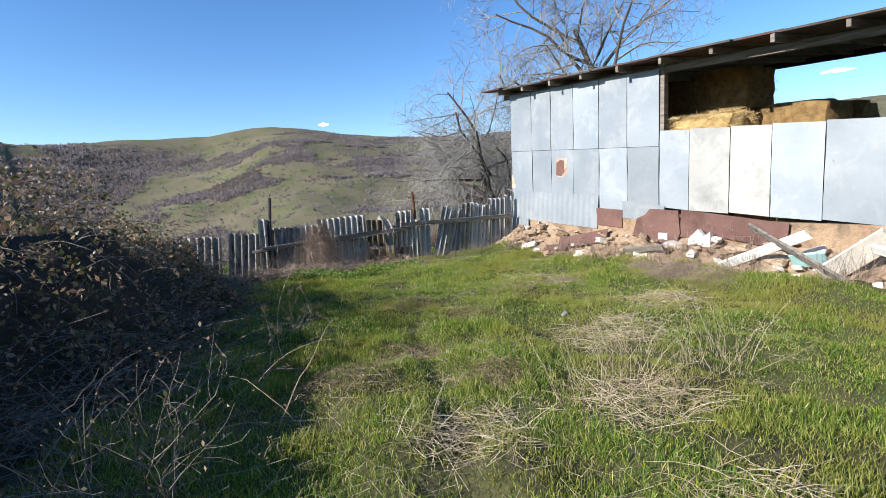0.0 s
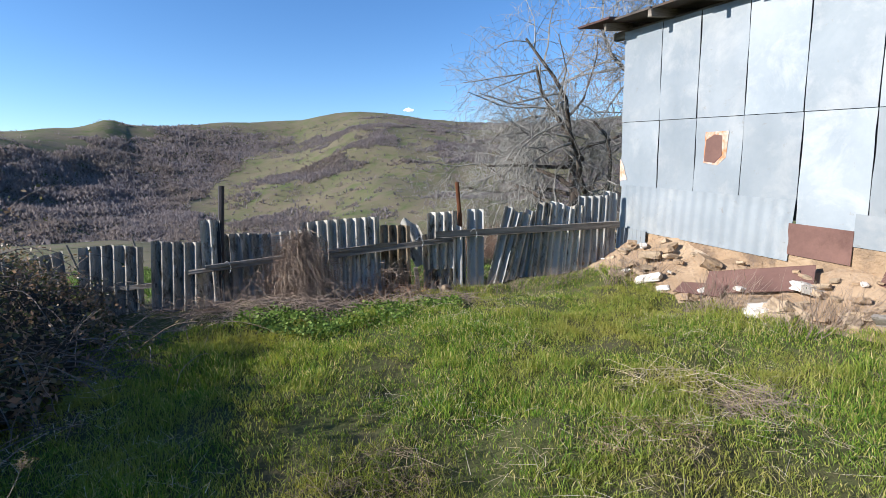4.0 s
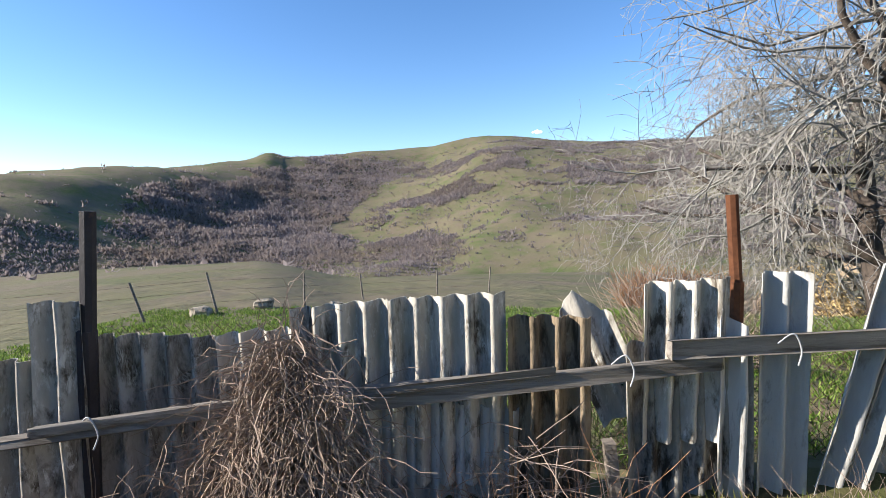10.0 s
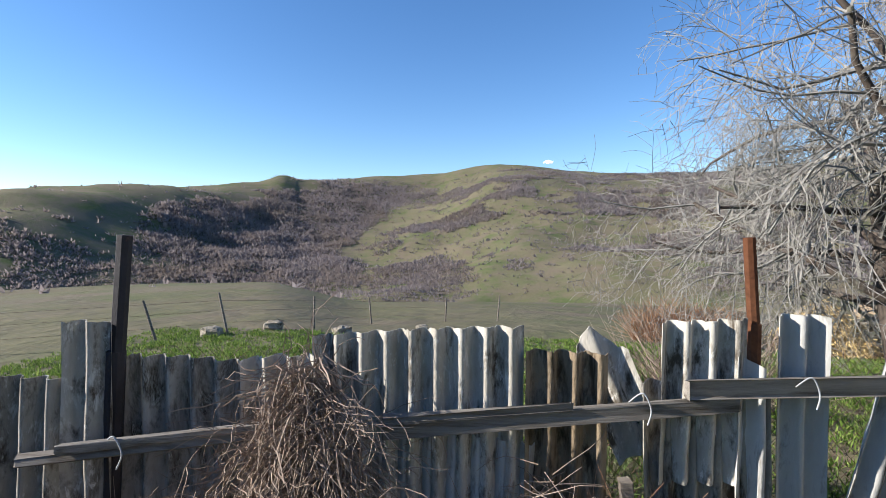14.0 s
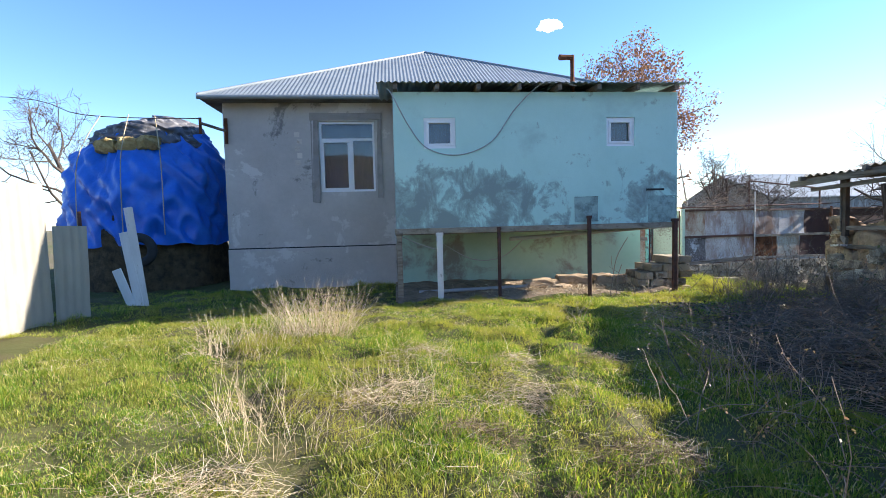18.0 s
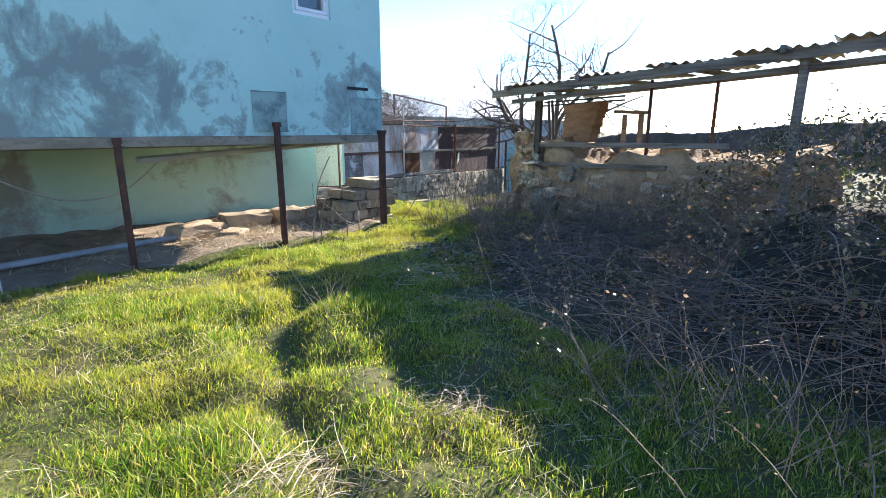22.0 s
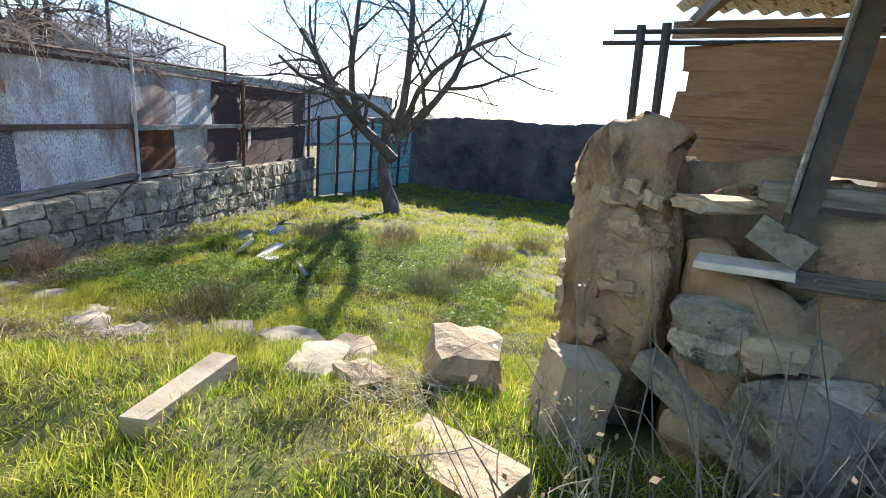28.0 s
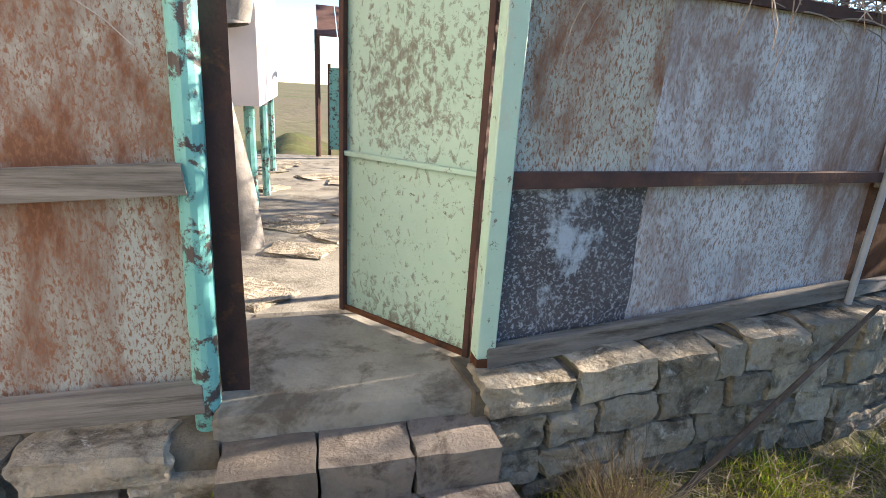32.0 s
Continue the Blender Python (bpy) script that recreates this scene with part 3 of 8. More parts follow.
def sheet_part(name, u0, u1, z00, z01, z10, z11, m, material, parent, label="", thick=0.004, dent=0.012, nx=6, nz=6, y=0.0):
    """A flat metal sheet, slightly buckled, with slanting edges: bottoms z00, z10 and tops z01, z11 at its two ends."""
    seed = random.random() * 50
    vs = []
    for s in (0, 1):
        for i in range(nz + 1):
            for j in range(nx + 1):
                fu, fz = j / nx, i / nz
                u = u0 + (u1 - u0) * fu
                lo, hi = z00 + (z10 - z00) * fu, z01 + (z11 - z01) * fu
                z = lo + (hi - lo) * fz
                if fu in (0.0, 1.0):
                    u += 0.007 * noise.noise(Vector((z * 3.1 + seed, fu * 9.0, 0.3)))
                edge = 1.0
                d = dent * edge * noise.noise(Vector((u * 2.3 + seed, z * 2.3, 1.7)))
                vs.append((u, y + d + (s - 0.5) * thick, z))
    n, half = nx + 1, (nx + 1) * (nz + 1)
    fs = []
    for i in range(nz):
        for j in range(nx):
            a = i * n + j
            fs.append((a, a + 1, a + n + 1, a + n))
            fs.append((half + a, half + a + n, half + a + n + 1, half + a + 1))
    rim = [j for j in range(n)] + [i * n + nx for i in range(1, nz + 1)] + [nz * n + j for j in range(nx - 1, -1, -1)] + [i * n for i in range(nz - 1, 0, -1)]
    for a, b in zip(rim, rim[1:] + rim[:1]):
        fs.append((a, half + a, half + b, b))
    mm = np.array(m)
    v = np.array(vs) @ mm[:3, :3].T + mm[:3, 3]
    return arrays(name, v, fs, material, parent, label, flat_from=2 * nx * nz)


ROCKS = {}


def rock_mesh(seed, cuts=3, rough=0.16, square=0.7):
    """A shared unit stone, between a block and a boulder."""
    key = (seed, cuts, rough, square)
    if key in ROCKS:
        return ROCKS[key]
    bm = bmesh.new()
    bmesh.ops.create_cube(bm, size=1.0)
    bmesh.ops.subdivide_edges(bm, edges=bm.edges[:], cuts=cuts, use_grid_fill=True)
    for v in bm.verts:
        p = v.co.copy()
        ball = p.normalized() * 0.56
        q = p.lerp(ball, 1 - square)
        q += noise.noise_vector(p * 2.1 + Vector((seed * 7.3, seed * 1.9, 3.1))) * rough
        q += noise.noise_vector(p * 6.0 + Vector((seed * 3.3, 5.9, seed))) * rough * 0.35
        v.co = q
    mesh = bpy.data.meshes.new("stone")
    bm.to_mesh(mesh)
    bm.free()
    ROCKS[key] = mesh
    return mesh


def rock(name, loc, size, rot, material, seed, parent=None, label="", category="", group="", rough=0.16, square=0.7, cuts=3):
    src = rock_mesh(seed, cuts, rough, square)
    key = (src.name, material.name)
    if key not in ROCKS:
        c = src.copy()
        c.materials.append(material)
        ROCKS[key] = c
    ob = new(name, ROCKS[key])
    ob.matrix_basis = Matrix.LocRotScale(loc, Euler([radians(a) for a in rot]), size)
    if parent is not None:
        ob.parent = parent
        if parent.parent is None:
            ob.matrix_parent_inverse = parent.matrix_basis.inverted()
    return tagged(ob, label, category, group)


# ---- ground ----
def ss(t):
    t = np.clip(t, 0, 1)
    return t * t * (3 - 2 * t)


def vnoise(x, y, f, seed):
    """Smooth value noise on arrays."""
    x, y = np.asarray(x) * f + seed * 17.3, np.asarray(y) * f + seed * 9.1
    xi, yi = np.floor(x), np.floor(y)
    fx, fy = ss(x - xi), ss(y - yi)

    def h(a, b):
        s = np.sin(a * 127.1 + b * 311.7 + seed * 74.7) * 43758.5453
        return s - np.floor(s)

    return (h(xi, yi) * (1 - fx) + h(xi + 1, yi) * fx) * (1 - fy) + (h(xi, yi + 1) * (1 - fx) + h(xi + 1, yi + 1) * fx) * fy


RIDGE_YAW = [-110, -70, -40, -25, -17.5, -11.5, -7, -4, -1, 1.6, 8, 17.4, 18.2, 19.6, 20.6, 26, 32, 40, 50, 55, 63, 72, 100, 130]
RIDGE_EL = [2.0, 6.4, 6.9, 6.1, 6.4, 7.0, 7.5, 7.6, 7.2, 6.55, 6.2, 5.35, 5.75, 5.7, 5.15, 4.5, 3.85, 3.1, 1.7, 0.9, -0.9, -2.6, -2.4, -0.8]


def ravine_yaw(r):
    """The bearing of the wooded side valley, by distance."""
    return np.interp(r, [200, 280, 400, 550, 700, 900], [24, 20, 15.5, 10.5, 6.5, 3.5])


RUTS = ([(-1.9, 0.7), (-1.53, 1.1), (-0.65, 1.96), (-0.19, 2.67), (0.28, 4.55), (0.44, 5.16), (0.63, 5.72), (0.9, 7.0)], [(4.66, 0.63), (3.94, 2.02), (2.87, 3.99), (2.19, 5.6), (1.9, 7.0)])


def rut_depth(x, y):
    """Old wheel ruts trodden into the turf."""
    d = np.full(np.shape(x), 9.0)
    for line in RUTS:
        for (ax, ay), (bx_, by_) in zip(line, line[1:]):
            ux, uy = bx_ - ax, by_ - ay
            t = np.clip(((x - ax) * ux + (y - ay) * uy) / (ux * ux + uy * uy), 0, 1)
            d = np.minimum(d, np.hypot(x - ax - t * ux, y - ay - t * uy))
    return np.exp(-(d / 0.13) ** 2)


def height(x, y):
    x, y = np.asarray(x, float), np.asarray(y, float)
    # the yard, and the drop towards the gate
    xs = np.interp(y, [-4.0, -2.2, -1.0], [-5.4, -6.2, -6.3])
    low = -0.85 * ss((xs - x) / 3.2) * ss((1.6 - y) / 2.2) - 0.07 * np.clip(-8.6 - x, 0, 14) * ss((3 - y) / 3)
    low = low - 0.88 * ss((-3.4 - y) / 2.8) * ss((x + 7.2) / 1.0) * ss((-4.0 - x) / 0.6) * ss((-5.3 - x) / 3.2 * -1 + 1)
    yard = low + 0.07 * (vnoise(x, y, 0.7, 3) - 0.5) + 0.10 * (vnoise(x, y, 2.3, 4) - 0.5) + 0.06 * (vnoise(x, y, 4.7, 7) - 0.5) - 0.045 * rut_depth(x, y) * (0.5 + vnoise(x, y, 1.9, 8))
    yard = yard + 0.16 * ss((x - 4.6) / 1.6) * ss((y - 1) / 3) * ss((13.2 - y) / 0.6)
    yard = yard + 0.12 * np.exp(-(((x + 1.2) / 0.5) ** 2 + ((y - 2.0) / 0.4) ** 2))
    yard = yard + 0.16 * ss((x - 3.1) / 2.0) * ss((y - 10.6) / 1.8)
    r = np.hypot(x - 1.5, y - 10)
    yaw = np.degrees(np.arctan2(-(x - 1.5), y - 10))
    el = np.interp(yaw, RIDGE_YAW, RIDGE_EL)
    far = np.interp(yaw, [-110, 10, 40, 70, 130], [900, 900, 620, 700, 900])
    ridge = 1.55 + far * np.tan(np.radians(el))
    left = ss((yaw - 9) / 12)
    meadow = np.interp(r, [0, 3.2, 12, 60, 170], [0, 0, -1.1, -6.6, -32]) * (1 - left) + np.interp(r, [0, 3.2, 12, 60, 118, 170, 230], [0, 0, -0.9, -4.3, -9.6, -22, -30]) * left
    t = np.clip((r - 170) / np.maximum(far - 170, 1), 0, 1)
    climb = -32 + (ridge + 32) * (0.55 * t + 0.45 * ss(t))
    # the wooded ravine: a steep shaded bank under the plateau, a gentle sunlit bank facing it
    floor_ = np.interp(r, [170, 280, 400, 550, 700, 900], [-33, -34, -22, 6, 44, 101])
    floor_ = -33 + (floor_ + 33) * (1 - ss((yaw - 38) / 20))
    across = r * np.radians(yaw - ravine_yaw(r))
    spur = np.interp(r, [170, 240, 300, 370, 430], [-31, -26, -8, 14, 22])
    spur = np.where(r > 430, 22 + (ridge - 22) * ss((r - 430) / np.maximum(far - 430, 1)) ** 0.8, spur) + 9 * ss((r - 395) / 25) * (1 - ss((r - 470) / 160))
    spur = -32 + (spur + 32) * (1 - 0.95 * ss((yaw - 40) / 24))
    bank = np.where(across > 0, floor_ + (np.maximum(spur, floor_) - floor_) * ss(across / 180), floor_ + (climb - floor_) * ss(-across / 190))
    bank = bank + np.where(across < -30, 5.0, 2.0) * (vnoise(x, y, 0.022, 16) - 0.5) + 2.5 * (vnoise(x, y, 0.06, 17) - 0.5)
    climb = bank * (1 - ss((t - 0.86) / 0.14)) + climb * ss((t - 0.86) / 0.14)
    back = ridge - np.clip(r - far, 0, None) * 0.06
    hills = np.where(r < 170, meadow, np.where(r < far, climb, back))
    blend_ = ss((r - 150) / 40)
    hills = np.where(r < 190, meadow * (1 - blend_) + climb * blend_, hills)
    hills = hills + (vnoise(x, y, 0.012, 5) - 0.5) * np.clip(r - 60, 0, 300) * 0.03 * (1 - 0.8 * ss((t - 0.7) / 0.3)) + (vnoise(x, y, 0.05, 6) - 0.5) * np.clip(r - 20, 0, 120) * 0.02
    side = ss((np.abs(yaw - 8) - 88) / 14)
    hills = hills * (1 - side) + side * (-1.4 - 0.002 * r)
    w = ss((r - 3.2) / 5) * ss((y - 12.2) / 1.5) + (1 - ss((y - 12.2) / 1.5)) * ss((np.hypot(x + 4, y - 2) - 24) / 12)
    return yard * (1 - w) + hills * w


def ground_z(x, y):
    return float(height(x, y))


rad = np.concatenate([np.arange(0.25, 15, 0.15), np.arange(15, 24, 0.4), np.geomspace(24, 3000, 150)])
NA = 400
ang = np.arange(NA) * 2 * np.pi / NA
gx = -3 + np.outer(rad, np.cos(ang)).ravel()
gy = 3 + np.outer(rad, np.sin(ang)).ravel()
gv = np.stack([gx, gy, height(gx, gy)], 1)
ii, jj = np.meshgrid(np.arange(len(rad) - 1), np.arange(NA), indexing="ij")
kk = (jj + 1) % NA
gf = np.stack([ii * NA + jj, (ii + 1) * NA + jj, (ii + 1) * NA + kk, ii * NA + kk], -1).reshape(-1, 4)
cap = np.stack([np.zeros(NA, int) + len(gv), np.arange(NA), (np.arange(NA) + 1) % NA, (np.arange(NA) + 1) % NA], 1)
gv = np.concatenate([gv, [[-3, 3, ground_z(-3, 3)]]])
M["meadow"] = surf("meadow", (0.108, 0.102, 0.05), (0.175, 0.152, 0.088), 0.02, (0.085, 0.108, 0.036), 0.03, 0.54, 0.08, 0.98, bump=0.6, bump_scale=0.6, depth=0.5, second=(0.155, 0.122, 0.085), second_scale=0.07, second_at=0.53, second_soft=0.1, vary=0, grain=0.5)
ground = arrays("ground", gv, gf, None, None, "rough grassy yard falling away to meadows and hills", True, "structure", "ground")
ground.data.materials.append(M["soil"])
ground.data.materials.append(M["meadow"])
fc = gv[gf].mean(1)
ground.data.polygons.foreach_set("material_index", ((np.hypot(fc[:, 0] + 4, fc[:, 1] - 2) > 26) | (fc[:, 1] > 12.9)).astype(np.int32))


# distance haze is put into the ridge colours, paler for the farther ridge
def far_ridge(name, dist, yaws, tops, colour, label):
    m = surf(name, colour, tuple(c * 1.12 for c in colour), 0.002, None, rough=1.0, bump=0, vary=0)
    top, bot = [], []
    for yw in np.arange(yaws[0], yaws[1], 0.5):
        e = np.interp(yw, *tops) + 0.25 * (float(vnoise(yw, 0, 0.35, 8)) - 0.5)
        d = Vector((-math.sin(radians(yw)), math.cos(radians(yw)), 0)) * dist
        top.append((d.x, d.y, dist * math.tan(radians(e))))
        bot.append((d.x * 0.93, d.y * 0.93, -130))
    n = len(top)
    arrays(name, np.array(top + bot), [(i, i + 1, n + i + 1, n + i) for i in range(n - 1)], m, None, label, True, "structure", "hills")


far_ridge("backdrop_near_ridge", 2300, (25, 90), ([25, 45, 60, 66, 74, 82, 90], [0.2, 0.9, 0.7, 0.45, 0.2, -0.6, -2.0]), (0.42, 0.49, 0.56), "ridge beyond the valley, haze put into its blue grey colour")
far_ridge("backdrop_far_ridge", 4000, (20, 92), ([20, 40, 55, 65, 72, 80, 86, 92], [0.6, 2.1, 2.0, 1.8, 1.2, 1.0, 0.2, -1.5]), (0.52, 0.60, 0.68), "mountain ridge on the horizon, haze put into its pale blue colour")


def slivers(rng, centres, sizes, per, width, rise=1.0):
    """Fuzzy bare shrubs: thin blades that fan out from each centre."""
    n = len(centres)
    c = np.repeat(centres, per, 0)
    s = np.repeat(sizes, per)
    a = rng.uniform(0, 2 * np.pi, n * per)
    tilt = np.arccos(rng.uniform(0.0, 1.0, n * per))
    length = s * rng.uniform(0.5, 0.78, n * per)
    d = np.stack([np.sin(tilt) * np.cos(a), np.sin(tilt) * np.sin(a), np.cos(tilt) * rise], 1)
    start = c + rng.normal(0, 0.22, (n * per, 3)) * s[:, None] * [1, 1, 0.1]
    tip = start + d * length[:, None]
    side = np.stack([-np.sin(a + 0.6), np.cos(a + 0.6), np.zeros_like(a)], 1) * (width * s)[:, None]
    v = np.stack([start - side * 0.4, start + side * 0.4, start + d * length[:, None] * 0.55 + side, tip], 1).reshape(-1, 3)
    f = np.arange(n * per * 4).reshape(-1, 4)
    return v, f


rng = np.random.default_rng(5)
n = 270000
yw, rr = rng.uniform(-48, 66, n), 60 + 820 * rng.beta(1.5, 1.5, n)
sx, sy = 1.5 - np.sin(np.radians(yw)) * rr, 10 + np.cos(np.radians(yw)) * rr
limit = np.interp(yw, [-110, 10, 40, 70, 130], [900, 900, 620, 700, 900])
frac = (rr - 170) / (limit - 170)
acr = rr * np.radians(yw - ravine_yaw(rr))
clump = vnoise(sx, sy, 0.03, 12) * 0.55 + vnoise(sx, sy, 0.075, 14) * 0.45
# the wood in the ravine, scrub bands on the open slopes, a few bushes elsewhere
wood = ss((acr + 70 - 60 * vnoise(sx, sy, 0.02, 15)) / 30) * (1 - ss((acr - 112 - 70 * (clump - 0.5)) / 22)) * ss((rr - 185) / 40) * (1 - ss((rr - 760) / 90)) * (1 - 0.8 * ss((yw - 30 - 8 * (clump - 0.5)) / 5))
slope_bank = ss((-acr - 20) / 60) * ss((rr - 200) / 70) * (1 - ss((frac - 0.80) / 0.12))
bands = ss((vnoise(sx * 0.6, sy, 0.020, 11) * 0.5 + clump * 0.5 - 0.46) / 0.06)
front = ss((acr - 60) / 40) * ss((rr - 190) / 40) * (1 - ss((rr - 360) / 40)) * ss((clump - 0.46) / 0.1)
keep = (rng.random(n) < np.clip(wood * (0.6 + 0.5 * ss((clump - 0.25) / 0.2)) + slope_bank * (bands * 0.8 + 0.03) + front * 0.4 + 0.006, 0, 1)) & (rr < limit * 0.95)
sx, sy, rr = sx[keep], sy[keep], rr[keep]
size = rng.uniform(1.6, 4.2, len(sx)) * np.clip(rr / 320, 0.7, 1.3) * (1 + 0.1 * wood[keep])
v, f = slivers(rng, np.stack([sx, sy, height(sx, sy) - 0.3], 1), size, 6, 0.17)
M["shrub"] = blades("shrub", ((0.0, (0.21, 0.175, 0.17)), (0.5, (0.26, 0.22, 0.21)), (1.0, (0.32, 0.27, 0.255))), (0.23, 0.185, 0.155), 0.012, 0.5, 0.95)
arrays("hillside_scrub", v, f, M["shrub"], None, "leafless grey brown scrub covering the hillside", False, "stuff", "shrubs")


# ---- house ----
FX0, FX1, FY = -4.28, 1.45, -0.97      # the raised extension's front
HX0, HX1, HY, HB = -4.95, 5.53, -3.87, -13.4   # the main house
I4 = Matrix.Identity(4)


def window(parent_wall, x0, x1, z0, z1, y, transom=None, mullion=None, label=""):
    """A white plastic window facing +y, its frame front at y."""
    w = thing("window", (x0 + x1) / 2, y, z0, label, "window", kind="structure")
    fr, d = 0.055, 0.07
    sash, last = None, False
    bm = bmesh.new()
    for a, b, c, e in ((x0, x1, z0, z0 + fr), (x0, x1, z1 - fr, z1), (x0, x0 + fr, z0 + fr, z1 - fr), (x1 - fr, x1, z0 + fr, z1 - fr)):
        add_box(bm, a, b, y - d, y, c, e, None, 0.004)
    panes = [(x0 + fr, x1 - fr, z0 + fr, z1 - fr)]
    if transom:
        add_box(bm, x0 + fr, x1 - fr, y - d, y - 0.004, transom - 0.03, transom + 0.03, None, 0.004)
        panes = [(x0 + fr, x1 - fr, transom + 0.03, z1 - fr), (x0 + fr, x1 - fr, z0 + fr, transom - 0.03)]
    if mullion:
        add_box(bm, mullion - 0.045, mullion + 0.045, y - d, y - 0.006, z0 + fr, transom - 0.03, None, 0.004)
        panes = [panes[0], (x0 + fr, mullion - 0.045, z0 + fr, transom - 0.03), (mullion + 0.045, x1 - fr, z0 + fr, transom - 0.03)]
    part("window_frame", bm, M["pvc"], w, "white plastic frame")
    if not transom or mullion:
        a, b, c, e = panes[-1]
        bm = bmesh.new()
        s = 0.045
        for q in ((a, b, c, c + s), (a, b, e - s, e), (a, a + s, c + s, e - s), (b - s, b, c + s, e - s)):
            add_box(bm, q[0], q[1], y - d * 0.8, y + 0.012, q[2], q[3], None, 0.004)
        sash = part("sash", bm, M["pvc"], w, "white plastic opening sash")
        last = True
        box_part("handle", a + 0.012, a + 0.030, y + 0.012, y + 0.035, (c + e) / 2 - 0.06, (c + e) / 2 + 0.03, M["pvc"], sash, "white window handle", bevel=0.004)
        panes[-1] = (a + s, b - s, c + s, e - s)
    for k_, (a, b, c, e) in enumerate(panes):
        p = box_part("pane", a, b, y - 0.05, y - 0.042, c, e, M["glass"], sash if last and k_ == len(panes) - 1 else w, "dark reflecting glass pane")
        p.visible_shadow = False
    # sheet added behind the panes so that the glass reads dark and bluish
    box_part("pane_sheet", x0 + 0.02, x1 - 0.02, y - 0.30, y - 0.27, z0 - 0.02, z1, M["pane_dark"], w, "dark sheet added behind the glass for its dark reflection")
    return w


house = thing("house", 0.3, -8.6, 0, "grey plastered village house under a pyramid sheet-metal roof", "house")
bm = bmesh.new()
WIN = (1.92, 3.27, 2.35, 4.08)
wall_boxes(bm, I4, HX0, HX1, -0.6, 4.6, HY - 0.3, HY, [WIN])
part("front_wall", bm, M["plaster_grey"], house, "rough grey cement plaster with lighter patches")
bm = bmesh.new()
add_box(bm, HX0, HX0 + 0.3, HB, HY - 0.3, -1.2, 4.6)
add_box(bm, HX1 - 0.3, HX1, HB, HY - 0.3, -0.6, 4.6)
add_box(bm, HX0 + 0.3, HX1 - 0.3, HB, HB + 0.3, -1.2, 4.6)
add_box(bm, HX0 + 0.3, HX1 - 0.3, HB + 0.3, HY - 0.3, 4.45, 4.6)
part("side_walls", bm, M["plaster_grey"], house)
box_part("plinth_ledge", 1.47, HX1 + 0.01, HY, HY + 0.035, -0.3, 0.985, M["plaster_grey"], house, "slightly projecting grey plinth")
box_part("plinth_joint", 1.47, HX1 + 0.004, HY, HY + 0.012, 0.985, 1.012, M["dark"], house, "dark open joint above the plinth", jitter=0.003)
for k_, (px0, px1, pz0, pz1) in enumerate(((1.74, 1.90, 2.2, 4.2), (3.29, 3.46, 2.1, 4.22), (1.74, 3.46, 4.10, 4.26))):
    box_part("render_band", px0, px1, HY, HY + 0.006 + 0.002 * (k_ % 3), pz0, pz1, M["band_grey"], house, "smoother darker cement band round the window", jitter=0.03)
for k_ in range(5):
    box_part("bare_brick", 3.74 - 0.05 * (k_ % 2), 3.86 - 0.05 * (k_ % 2), HY, HY + 0.014, 3.02 + 0.17 * k_, 3.14 + 0.17 * k_, M["plaster_bit"], house, "pale toothed brick end", jitter=0.008)
box_part("lower_wall", HX0, 1.45, HY, HY + 0.03, -0.3, 1.5, M["plaster_low"], house, "flaking pale green plaster under the extension")
# pyramid roof, corrugated down each slope
AP = Vector((0.3, -8.6, 7.3))
EZ, OV = 4.62, 0.42


def roof_slope(a, b, apex, name):
    """A triangle of corrugated metal from the eave a-b up to the apex."""
    a, b = Vector(a), Vector(b)
    w = (b - a).length
    nw = int(w / 0.10) * 2
    vs, fs = [], []
    up = (apex - (a + b) / 2)
    nrm = (b - a).cross(up).normalized()
    if nrm.z < 0:
        nrm = -nrm
    for j in range(nw + 1):
        f = j / nw
        p = a.lerp(b, f)
        reach = 1 - abs(2 * f - 1)
        q = p + up * reach
        o = nrm * (0.011 if j % 2 else 0.0)
        vs += [p + o, q + o, p + o - nrm * 0.012, q + o - nrm * 0.012]
    for j in range(nw):
        k = 4 * j
        fs += [(k, k + 4, k + 5, k + 1), (k + 2, k + 3, k + 7, k + 6), (k, k + 2, k + 6, k + 4)]
    arrays(name, [tuple(v) for v in vs], fs, M["roof_metal"], house, "grey corrugated metal roofing")


c0, c1 = (HX0 - OV, HY + OV, EZ), (HX1 + OV, HY + OV, EZ)
c2, c3 = (HX1 + OV, HB - OV, EZ), (HX0 - OV, HB - OV, EZ)
for nm, a, b in (("roof_slope", c0, c1), ("roof_slope", c1, c2), ("roof_slope", c2, c3), ("roof_slope", c3, c0)):
    roof_slope(a, b, AP, nm)
for a, b in ((c0, AP), (c1, AP)):
    rod("hip_ridge", a, tuple(AP), 0.05, M["roof_metal"], house, "rounded metal ridge cap")
bm = bmesh.new()
add_box(bm, HX0 - OV + 0.05, HX1 + OV - 0.05, HY + 0.01, HY + OV - 0.04, EZ - 0.10, EZ - 0.06)
add_box(bm, HX1 + 0.01, HX1 + OV - 0.04, HB, HY, EZ - 0.10, EZ - 0.06)
part("soffit", bm, M["wood"], house, "boarded eaves")
wire("gutter", [(HX0 - OV, HY + OV + 0.02, EZ - 0.05), (1.6, HY + OV + 0.02, EZ - 0.06), (HX1 + OV, HY + OV + 0.02, EZ - 0.05)], 0.055, M["roof_metal"], house, "grey metal gutter", 6)
window(house, *WIN[:2], *WIN[2:], HY - 0.06, 3.64, 2.50, "white two-leaf window with a transom in the grey wall")
